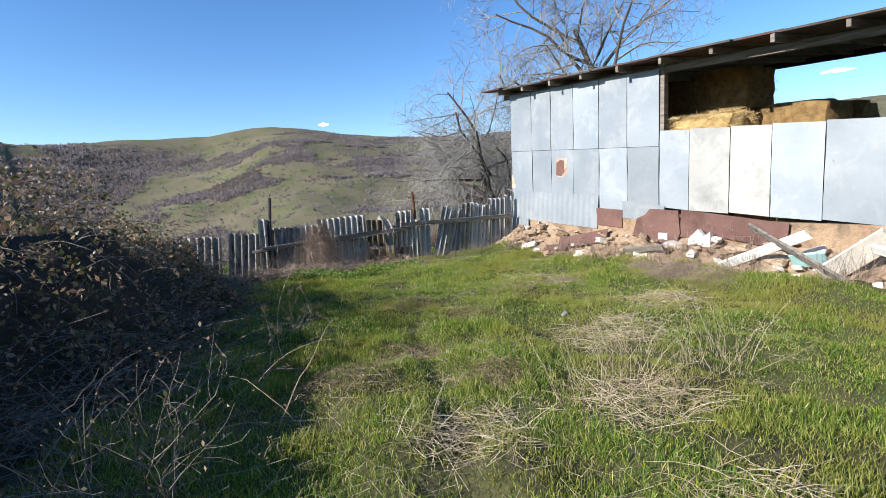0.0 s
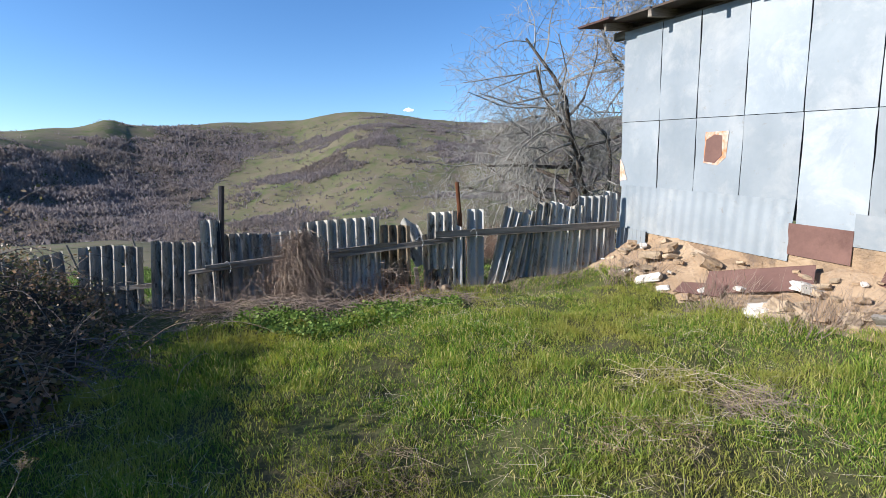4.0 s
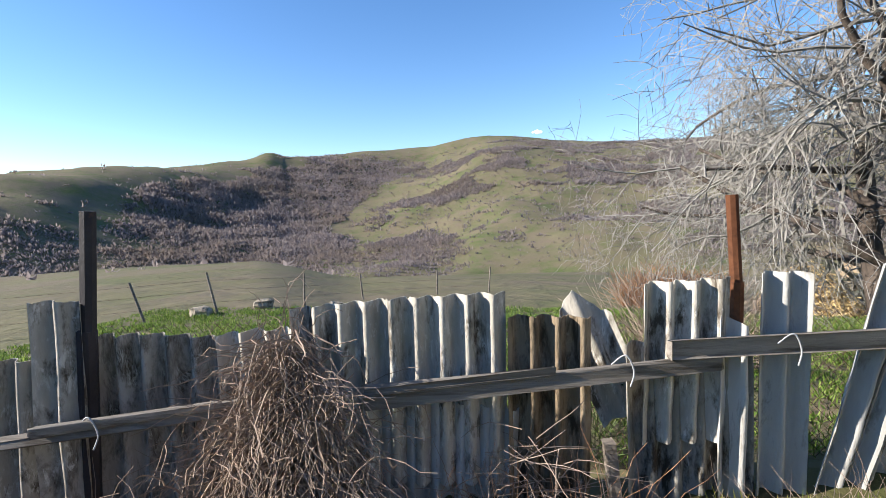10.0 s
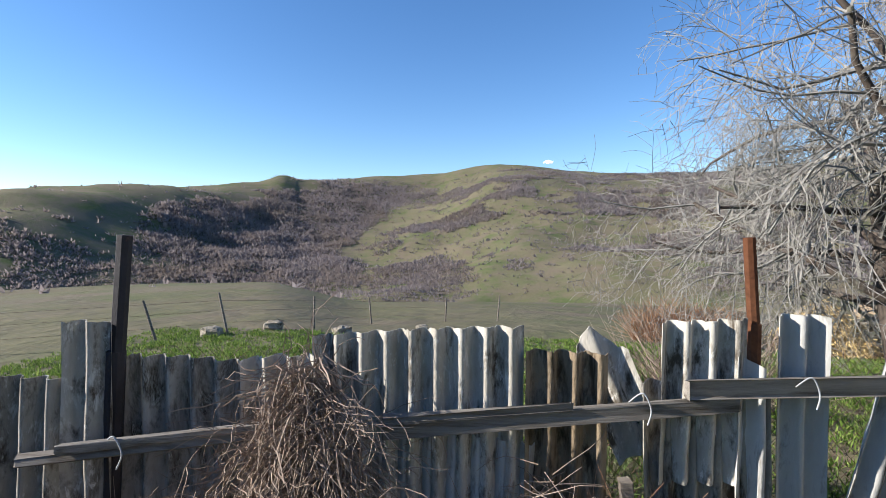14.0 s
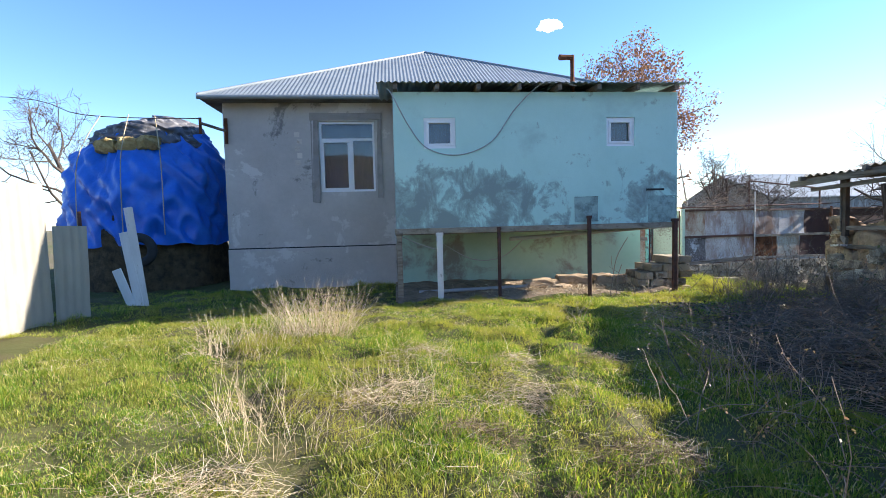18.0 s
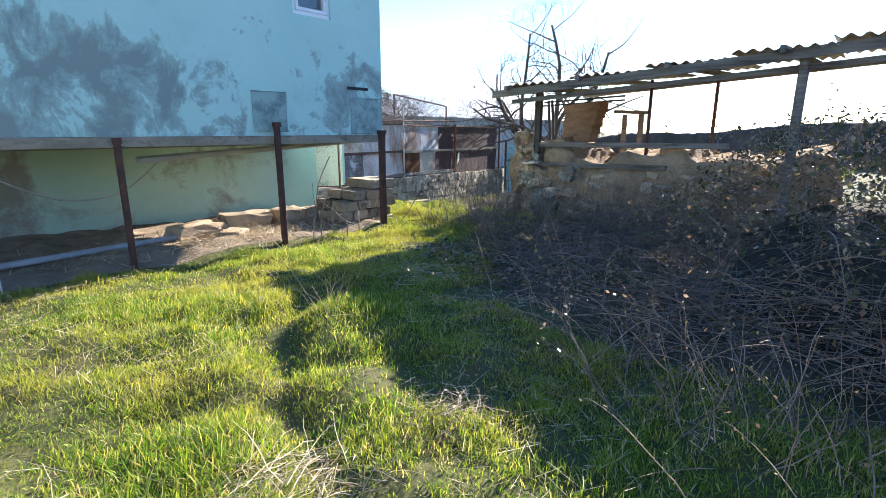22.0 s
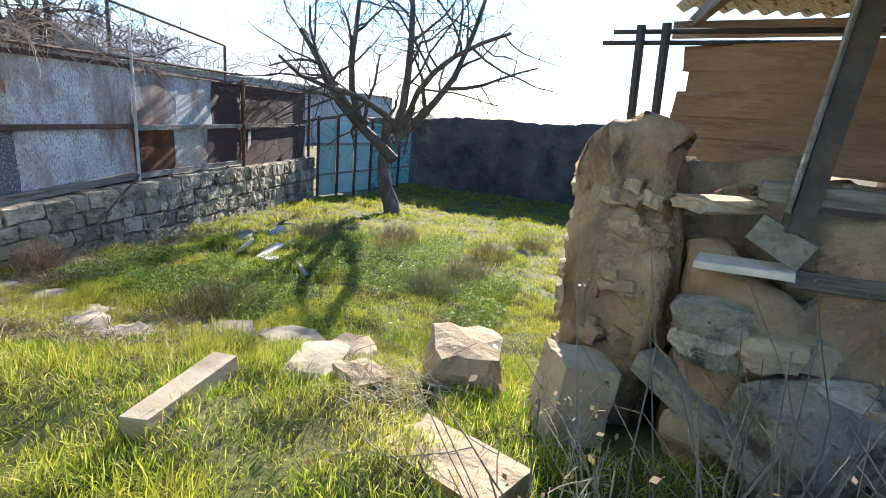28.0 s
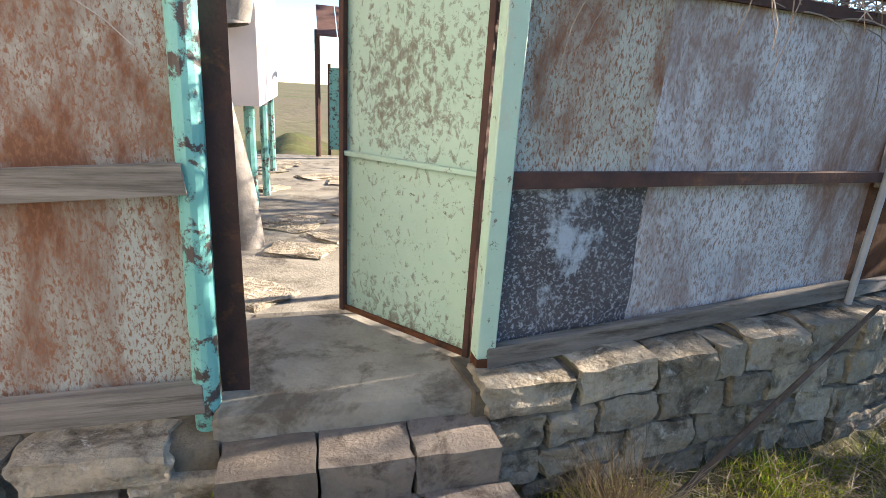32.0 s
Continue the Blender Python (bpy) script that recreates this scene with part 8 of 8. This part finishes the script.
# rubble wall and hay behind the fence
rw = thing("rubble_heap", 14.8, 23.8, -1.5, "low pale rubble wall falling apart in the meadow", "rubble wall")
for i in range(70):
    s = random.random()
    x, y = 13.0 + 3.6 * s + random.uniform(-0.3, 0.3), 24.6 - 1.6 * s + random.uniform(-0.35, 0.35)
    rock("stone", (x, y, ground_z(x, y) + random.uniform(0.05, 1.5)), (random.uniform(0.25, 0.5), random.uniform(0.2, 0.4), random.uniform(0.15, 0.3)), (random.uniform(-15, 15), random.uniform(-15, 15), random.uniform(0, 180)), M["stone"] if i % 3 else M["stone_warm"], i % 7, rw, square=0.55)
hh = thing("hay_heap", 12.0, 24.6, ground_z(12.0, 24.6), "golden heap of spilled hay behind the fence", "hay heap")
rg6 = np.random.default_rng(77)
hx, hy = 12.0 + rg6.normal(0, 0.75, 5200), 24.6 + rg6.normal(0, 0.5, 5200)
hz = np.array(height(hx, hy)) + rg6.random(5200) * 1.5 * np.exp(-((hx - 12.0) ** 2 / 1.3 + (hy - 24.6) ** 2 / 0.8))
sv, sf = straw_cloud(rg6, 0, 0.0, 5200, 0.3, 0.014)
arrays("straw_mass", sv + np.repeat(np.stack([hx, hy, hz], 1), 4, 0), sf, M["hay_blade"], hh, kind="stuff")
brush("dead_bush", 8.2, 24.6, 1.5, 0.8, 0.9, 1100, "reddish brown leafless bush behind the fence", "bush", "red_twig", 0, 84, 0.009, 1.0)
brush("dead_bush", 4.0, 15.2, 0.6, 0.5, 0.3, 380, "low grey leafless bush behind the fence", "bush", "dead_stem", 0, 85, 0.004, 0.9)

# weed with pale seed heads by the thicket
sw = thing("seeding_weed", -0.45, 8.0, ground_z(-0.45, 8.0), "tall dry weed with fluffy pale seed heads", "weed")
rg7 = np.random.default_rng(91)
ws = cane_arrays(rg7, [np.array([-0.35 + rg7.normal(0, 0.1), 7.75 + rg7.normal(0, 0.22), ground_z(-0.45, 8.0)]) for _ in range(18)], 0.62, 0.004, (0.1, -0.1), 0.25)
v, f = join_arrays(ws)
arrays("stem_tangle", v, f, M["dead_stem"], sw, kind="stuff")
tp_ = np.concatenate([q[0].reshape(10, 3, 3)[9:, 0] for q in ws])
sv, sf = straw_cloud(rg7, 0, 0.0, 1500, 0.034, 0.0014)
arrays("seed_fluff", sv + np.repeat(tp_[rg7.integers(0, len(tp_), 1500)] + rg7.normal(0, 0.016, (1500, 3)), 4, 0), sf, M["straw_brown"], sw, "fluffy pale seed heads", kind="stuff")


# thorny shoots with small leaves along the thicket edge
def shoots(cx, cy, n, seed, label):
    rg_ = np.random.default_rng(seed)
    st = [np.array([cx + rg_.normal(0, 0.35), cy + rg_.normal(0, 0.4), 0.0]) for _ in range(n)]
    for p in st:
        p[2] = ground_z(p[0], p[1])
    t = thing("thorn_shoot_clump", cx, cy, ground_z(cx, cy), label, "bush")
    cs = cane_arrays(rg_, st, 0.85, 0.0045, (0.3, -0.2), 0.55)
    v_, f_ = join_arrays(cs)
    arrays("cane_tangle", v_, f_, M["dead_stem"], t, kind="stuff")
    e_ = np.concatenate([q[0].reshape(10, 3, 3)[2:, 0] for q in cs])
    k_ = n * 16
    arrays("foliage", *leaves(rg_, e_[rg_.integers(0, len(e_), k_)] + rg_.normal(0, 0.02, (k_, 3)), 0.026), M["bramble_leaf"], t, "small green and brown leaves", kind="stuff")


for i, (x, y, n_) in enumerate(((-1.9, 3.7, 22), (-2.8, 3.1, 20), (-1.2, 5.6, 22), (-1.0, 7.0, 18), (-3.6, 2.6, 18), (-0.7, 9.6, 18), (-0.7, 11.2, 16))):
    shoots(x, y, n_, 200 + i, "thorny shoots with small leaves at the thicket edge")

brush("dry_grass_mat", -7.35, -6.15, 0.6, 0.3, 0.10, 800, "matted brown dead grass before the gate steps", "dry grass", "straw_brown", 0, 510, 0.0022, 0.36, True)
brush("dry_grass_mat", -6.2, -6.55, 0.7, 0.25, 0.10, 700, "matted brown dead grass along the wall foot", "dry grass", "straw_brown", 0, 511, 0.0022, 0.36, True)
brush("dry_grass_tuft", -8.7, -6.6, 0.25, 0.2, 0.2, 260, "brown tuft of dead grass at the wall foot", "dry grass", "straw_brown", 0, 512, 0.002, 0.4)
rock("litter", (2.63, 6.62, ground_z(2.63, 6.62) + 0.045), (0.10, 0.045, 0.022), (10, -15, 30), M["galv_cream"], 3, None, "crumpled pale plastic litter lying in the grass", "litter", square=0.3)

# ---- over the gate fence ----
pf = thing("pipe_frame", -12.9, -8.5, -0.3, "rusty iron pipe frame standing behind the sheet fence", "pipe frame")
rod("post", (-11.5, -8.5, -0.6), (-11.5, -8.5, 2.75), 0.03, M["iron"], pf)
rod("top_bar", (-11.5, -8.5, 2.75), (-14.3, -8.5, 2.43), 0.025, M["iron"], pf)
rod("post", (-14.3, -8.5, -0.8), (-14.3, -8.5, 2.43), 0.03, M["iron"], pf)


def vine(x0, y0, x1, y1, z, n, seed, label, length=0.8, droop=0.7, out=(0, 0.25), mat_="bark_pale"):
    rg_ = np.random.default_rng(seed)
    u_ = rg_.random(n)
    st = [np.array([x0 + (x1 - x0) * q + rg_.normal(0, 0.1), y0 + (y1 - y0) * q - 0.15 + rg_.normal(0, 0.15), z + rg_.normal(0, 0.12)]) for q in u_]
    t = thing("climbing_vine", (x0 + x1) / 2, (y0 + y1) / 2, z - 1.6, label, "vine")
    v_, f_ = join_arrays(cane_arrays(rg_, st, length, 0.006, out, droop, 4))
    arrays("cane_tangle", v_, f_, M[mat_], t, kind="stuff")
    rod("stem", (x0, y0 - 0.25, -0.5), (x0 + (x1 - x0) * 0.15, y0 - 0.2, z), 0.025, M[mat_], t, "woody main stem", r2=0.012)


vine(-8.3, -7.3, -10.9, -7.55, 1.75, 90, 301, "leafless pale vine trailing over the sheet fence")
vine(-8.8, -7.15, -11.2, -7.4, 1.95, 46, 304, "leafless vine hanging down the front of the sheet fence", 1.25, 1.2, (0, 0.4), "dead_stem")
vine(-9.4, -7.5, -13.5, -8.3, 2.2, 120, 305, "tangled leafless vine arching above the sheet fence", 1.1, 0.25, (0, 0.1), "bark")
vine(-10.9, -7.6, -14.5, -8.35, 1.8, 110, 302, "leafless pale vine trailing over the sheet fence")
vine(-5.0, -7.3, -6.8, -7.3, 1.85, 60, 303, "leafless vine trailing over the gate fence", 0.9, 0.5)
rod("trunk_pole", (-9.6, -8.6, -0.5), (-8.7, -8.3, 3.4), 0.045, M["bark_pale"], None, "slanting pale trunk behind the sheet fence", category="trunk", r2=0.02)

for i, (x, y, a, b, c, rx_, ry_, rz_, lab) in enumerate(((-10.9, -5.45, 0.42, 0.16, 0.05, 38, -30, 60, "white broken board tilted up in the grass"), (-11.3, -5.25, 0.7, 0.14, 0.05, 3, 4, 10, "pale broken board lying in the grass"), (-11.0, -5.0, 0.34, 0.2, 0.05, 5, -6, 40, "pale broken board lying in the grass"), (-12.9, -6.3, 0.7, 0.2, 0.05, 4, 5, 5, "pale broken board lying in the grass"))):
    rock("board", (x, y, ground_z(x, y) + (0.16 if rx_ > 20 else 0.05)), (a, b, c), (rx_, ry_, rz_), M["plaster_bit"], i, None, lab, "board", square=0.95, rough=0.09)
wire("old_pipe", [(-10.4, -4.0, ground_z(-10.4, -4.0) + 0.05), (-10.9, -4.5, ground_z(-10.9, -4.5) + 0.05)], 0.045, M["concrete"], None, "old grey pipe lying in the grass", 10, "pipe")

# ---- small clouds far off ----
M["cloud"] = surf("cloud", (0.90, 0.94, 0.98), (0.95, 0.97, 0.99), 0.001, None, rough=1.0, bump=0, vary=0)

cb_ = M["cloud"].node_tree.nodes["Principled BSDF"]
# a weak glow is added to the clouds in place of full sunlight
cb_.inputs["Emission Color"].default_value = (0.9, 0.94, 1.0, 1)
cb_.inputs["Emission Strength"].default_value = 0.3


def cloud(yaw, el, width, tall, seed):
    d = 2900
    c_ = Vector((-math.sin(radians(yaw)) * d, math.cos(radians(yaw)) * d, d * math.tan(radians(el))))
    bm = bmesh.new()
    rg_ = random.Random(seed)
    for i in range(46):
        f_ = rg_.uniform(-1, 1)
        r_ = tall * (1 - 0.6 * abs(f_)) * rg_.uniform(0.12, 0.5)
        s_ = bmesh.ops.create_icosphere(bm, subdivisions=2, radius=r_)
        o_ = Vector((math.cos(radians(yaw)) * f_ * width, math.sin(radians(yaw)) * f_ * width, rg_.uniform(-0.4, 0.9) * tall * (1 - 0.6 * abs(f_))))
        for v_ in s_["verts"]:
            v_.co = v_.co * (1 + 0.5 * noise.noise(v_.co * (3.0 / tall) + Vector((seed, i, 0)))) + c_ + o_
            v_.co.z = c_.z + (v_.co.z - c_.z) * 0.5
    part("backdrop_cloud", bm, M["cloud"], None, "small white cloud low over the hills, with added glow", smooth=True, kind="structure", category="cloud")


for yaw_, el_, w_, t_, sd in ((-10.5, 7.75, 26, 26, 3), (-61.0, 9.0, 60, 26, 5), (-64.5, 10.5, 60, 26, 6), (162.2, 19.9, 72, 80, 7)):
    cloud(yaw_, el_, w_, t_, sd)


# fine dry straw lying in the turf
rg8 = np.random.default_rng(55)
tx, ty = rg8.uniform(-3.5, 6, 16000), rg8.uniform(-0.5, 12, 16000)
ok_ = (vnoise(tx, ty, 1.1, 40) > 0.45) & (bramble_height(tx, ty) < 0.1)
tx, ty = tx[ok_], ty[ok_]
sv, sf = straw_cloud(rg8, 0, 0.0, len(tx), 0.20, 0.0018)
sv[:, 2] *= 0.35
arrays("dry_straw", sv + np.repeat(np.stack([tx, ty, np.array(height(tx, ty)) + 0.07], 1), 4, 0), sf, M["straw"], None, "dry straw stalks lying in the grass", kind="stuff", category="straw")

# leaf litter sheet between the thicket and the ruin, shade put into its colour
lx, ly = np.meshgrid(np.linspace(-6.9, -1.4, 64), np.linspace(0.6, 6.8, 74), indexing="ij")
lm = ss((lx + 6.9) / 0.4) * ss((-1.75 - lx - 0.9 * vnoise(lx, ly, 1.3, 50) - 0.8 * ss((2.6 - ly) / 1.2)) / 0.5) * ss((ly - 0.7 - 0.7 * ss((lx + 5) / 2) - 0.5 * vnoise(lx, ly, 1.6, 51)) / 0.4)
lz = height(lx, ly) - 0.03 + 0.075 * lm + 0.05 * lm * vnoise(lx, ly, 5.0, 52)
li, lj = np.meshgrid(np.arange(63), np.arange(73), indexing="ij")
lf = np.stack([li * 74 + lj, (li + 1) * 74 + lj, (li + 1) * 74 + lj + 1, li * 74 + lj + 1], -1).reshape(-1, 4)
lf = lf[lm.reshape(-1)[lf].max(1) > 0.02]
M["litter"] = surf("litter", (0.06, 0.048, 0.034), (0.13, 0.102, 0.07), 9, (0.05, 0.055, 0.022), 2.5, 0.58, 0.1, 0.98, bump=1.0, bump_scale=35, depth=0.04, vary=0)
arrays("ground_shade_litter", np.stack([lx, ly, lz], -1).reshape(-1, 3), lf, M["litter"], None, "leaf litter sheet, the shade put into its dark brown", True, "structure", "ground")
brush("brush_heap", -3.6, 2.6, 0.9, 0.8, 0.22, 500, "dead grey brushwood lying in the shade", "brushwood", "brushwood", 0, 86, 0.004, 0.8, True)
brush("brush_heap", -5.0, 4.4, 1.0, 0.9, 0.7, 700, "tangled dead brushwood before the shed", "brushwood", "brushwood", 201, 87, 0.004, 0.9, True)
brush("dry_grass_tuft", -2.3, 1.5, 0.35, 0.3, 0.12, 150, "long pale dead grass arching in the shade", "dry grass", "straw", 0, 88, 0.002, 0.62, True)

# wire netting behind the broken sheets
net = thing("wire_netting", 2.4, 12.99, 0, "rusty diamond wire netting behind the broken fence", "wire netting")
nv = []
for k in range(-16, 108):
    x = -0.7 + k * 0.06
    for sg in (1, -1):
        p0, p1 = np.array([x, 13.1 + 0.002 * sg, -0.1]), np.array([x + sg * 1.0, 13.1 + 0.002 * sg, 0.9])
        if min(p0[0], p1[0]) > -0.75 and max(p0[0], p1[0]) < 5.7:
            nv.append(tube_arrays([p0, (p0 + p1) / 2, p1], [0.0016] * 3, 3))
v, f = join_arrays(nv)
arrays("netting", v, f, M["iron"], net, kind="stuff")
brush("green_weed_clump", 2.5, 13.4, 0.3, 0.25, 0.3, 90, "green weeds growing behind the fence gap", "weeds", "weed_stem", 900, 89, 0.003, 0.6)
for i, (x, y, a) in enumerate(((-3.6, -0.75, 4), (-4.35, -0.7, -6), (-3.95, -0.62, 8), (-3.2, -0.55, -4))):
    z = ground_z(x, y)
    cs_ = cane_arrays(np.random.default_rng(400 + i), [np.array([x, y, z])], 0.9, 0.009, (0.02, 0.02), 0.05)
    t_ = thing("bare_sapling", x, y, z, "thin bare sapling growing beside the extension", "sapling", "saplings by the extension")
    arrays("stem", *join_arrays(cs_), M["bark"], t_, smooth=True)

brush("dry_grass_mat", -6.1, -5.4, 1.25, 0.8, 0.10, 2600, "matted brown dead grass before the gate wall", "dry grass", "straw_brown", 0, 95, 0.0026, 0.45, True)
brush("dry_grass_mat", -8.6, -6.2, 0.7, 0.4, 0.10, 900, "matted brown dead grass at the wall foot", "dry grass", "straw_brown", 0, 96, 0.0026, 0.4, True)
brush("dry_grass_mat", -10.4, -6.7, 1.3, 0.35, 0.10, 1200, "matted brown dead grass at the wall foot", "dry grass", "straw_brown", 0, 97, 0.0026, 0.4, True)
for i, s in enumerate((1.2, 2.6, 3.6, 4.9, 6.2, 7.4)):
    p = BM @ Vector((s, -0.75, 0))
    brush("dry_weed_clump", p.x, p.y, 0.45, 0.3, 0.15, 130, "dry grey weeds at the foot of the barn", "weeds", "dead_stem", 100, 500 + i, 0.003, 0.45)

for i, (x, y, rx, ry, top, nst, ln) in enumerate(((-2.9, 5.6, 0.9, 0.8, 0.7, 620, 0.9), (-2.2, 6.8, 0.8, 0.7, 0.6, 520, 0.8), (-3.9, 6.2, 1.0, 0.9, 1.1, 620, 1.0), (-1.7, 8.0, 0.7, 0.7, 0.5, 380, 0.7), (-1.3, 10.2, 0.6, 0.8, 0.5, 380, 0.7))):
    brush("brush_heap", x, y, rx, ry, top, nst, "dead grey brushwood tangled into the bramble thicket", "brushwood", "brushwood", 260, 700 + i, 0.0045, ln, True)
for i, (x, y, n_) in enumerate(((-2.4, 5.0, 20), (-1.9, 6.3, 22), (-3.3, 4.6, 20), (-4.2, 3.9, 18))):
    shoots(x, y, n_, 260 + i, "thorny shoots with small leaves at the thicket edge")

# bare earth under the raised extension
ex_, ey_ = np.meshgrid(np.linspace(-4.7, 1.5, 70), np.linspace(-3.84, -0.75, 36), indexing="ij")
em_ = ss((-0.85 - ey_ - 0.25 * vnoise(ex_, ey_, 2.0, 70)) / 0.2) * ss((ex_ + 4.7) / 0.3)
ez_ = height(ex_, ey_) - 0.03 + 0.05 * em_ + 0.035 * em_ * vnoise(ex_, ey_, 4.0, 71)
ei_, ej_ = np.meshgrid(np.arange(69), np.arange(35), indexing="ij")
ef_ = np.stack([ei_ * 36 + ej_, (ei_ + 1) * 36 + ej_, (ei_ + 1) * 36 + ej_ + 1, ei_ * 36 + ej_ + 1], -1).reshape(-1, 4)
M["bare_earth"] = surf("bare_earth", (0.19, 0.14, 0.095), (0.36, 0.275, 0.19), 4, (0.12, 0.095, 0.065), 2.0, 0.58, 0.1, 0.98, bump=0.9, bump_scale=30, depth=0.03, vary=0)
arrays("ground_earth", np.stack([ex_, ey_, ez_], -1).reshape(-1, 3), ef_, M["bare_earth"], None, "bare trodden earth under the raised extension", True, "structure", "ground")
brush("straw_heap", -2.2, -1.55, 1.3, 0.45, 0.06, 1100, "flattened brown straw on the earth under the extension", "straw", "straw_brown", 0, 98, 0.0024, 0.3, True)
# fallen leaves and dead stems over the shaded litter
rg9 = np.random.default_rng(66)
qx, qy = rg9.uniform(-6.6, -2.8, 7000), rg9.uniform(0.9, 5.4, 7000)
arrays("fallen_leaves", *leaves(rg9, np.stack([qx, qy, np.array(height(qx, qy)) + 0.075 + 0.03 * rg9.random(7000)], 1), 0.06, 0.25), M["bramble_leaf"], None, "withered leaves fallen on the shaded earth", kind="stuff", category="leaves")
brush("brush_heap", -4.7, 2.0, 1.5, 1.1, 0.15, 1300, "thin dead stems matted over the shaded earth", "brushwood", "brushwood", 0, 99, 0.003, 0.6, True, 0.05)
brush("dry_weed_clump", -5.7, 2.6, 0.7, 0.9, 0.4, 260, "tall dry weeds before the ruined wall", "weeds", "brushwood", 400, 100, 0.003, 0.8)

brush("dry_grass_mat", -5.5, -6.2, 0.6, 0.5, 0.10, 900, "matted brown dead grass before the gate wall", "dry grass", "straw_brown", 0, 103, 0.0026, 0.45, True)


def weed_patch(x, y, r, n, seed, label):
    """Low broad-leaved weeds."""
    rg_ = np.random.default_rng(seed)
    a_, q_ = rg_.uniform(0, 2 * np.pi, n), np.sqrt(rg_.random(n)) * r
    px, py = x + q_ * np.cos(a_), y + q_ * np.sin(a_)
    t = thing("weed_patch", x, y, ground_z(x, y), label, "weeds")
    arrays("foliage", *leaves(rg_, np.stack([px, py, np.array(height(px, py)) + 0.02 + 0.09 * rg_.random(n)], 1), 0.05, 0.5), M["weed_leaf"], t, kind="stuff")


for i, (x, y, r, n_) in enumerate(((0.9, 11.35, 0.5, 1500), (0.5, 11.6, 0.35, 700), (1.7, 11.6, 0.45, 1100), (2.5, 11.8, 0.3, 500))):
    weed_patch(x, y, r, n_, 800 + i, "low broad-leaved green weeds in the grass")
for i, (x, y, rx, ry, n_) in enumerate(((-7.0, -3.1, 0.5, 0.7, 900), (-6.7, -4.4, 0.6, 0.7, 1100), (-8.1, -4.2, 0.35, 0.4, 450))):
    brush("dry_grass_mat", x, y, rx, ry, 0.08, n_, "dry straw-coloured grass between the stones", "dry grass", "straw_brown", 0, 110 + i, 0.0024, 0.35, True)
# lush low weeds on the slope below the fruit tree
rg12 = np.random.default_rng(120)
wx, wy = rg12.uniform(-14.5, -8.3, 110000), rg12.uniform(-6.4, -1.2, 110000)
wn = vnoise(wx, wy, 1.1, 73) * 0.6 + vnoise(wx, wy, 3.0, 74) * 0.4
wk = rg12.random(110000) < np.clip((wn - 0.36) * 3.2, 0.05, 0.75) * ss((-8.3 - wx) / 0.6)
wx, wy, wn = wx[wk], wy[wk], wn[wk]
wz = np.array(height(wx, wy)) + 0.04 + np.clip(wn - 0.3, 0.05, 0.5) * 0.40 * rg12.random(len(wx))
arrays("low_weeds", *leaves(rg12, np.stack([wx, wy, wz], 1), 0.034, 0.5), M["weed_leaf"], None, "lush low green weeds on the grassy slope", kind="stuff", category="weeds")

rod("leaning_stick", (-8.97, -6.75, ground_z(-8.97, -6.75) - 0.03), (-10.51, -6.98, 0.13), 0.022, M["bark"], None, "thin dark stick leaning against the rubble wall", category="stick", wob=0.01, steps=6, r2=0.013)
brush("dry_grass_tuft", -8.74, -6.67, 0.14, 0.12, 0.05, 260, "drooping tuft of pale dead grass at the wall foot", "dry grass", "straw_brown", 0, 130, 0.0022, 0.42)

# dead clumps and low rough growth on the far slope
for i, (x, y) in enumerate(((-12.69, -3.6), (-12.08, -2.05), (-13.07, -5.37), (-10.94, -2.31), (-13.7, -1.99), (-13.91, -4.07), (-8.8, -4.14), (-14.0, -4.04), (-15.56, -1.45))):
    brush("dry_grass_tuft", x, y, 0.45, 0.35, 0.12, 300, "grey brown clump of dead stems in the green slope", "dry grass", "dead_stem" if i % 2 else "straw_brown", 0, 900 + i, 0.003, 0.34)
for i, (x, y, n_) in enumerate(((-4.9, -0.2, 46), (-5.4, 0.2, 60), (-5.0, 0.7, 46), (-6.0, 0.5, 40))):
    brush("bare_shrub", x, y, 0.4, 0.4, 0.1, n_, "thin leafless shrub of upright brown stems", "shrub", "brushwood", 180, 950 + i, 0.0045, 0.95)
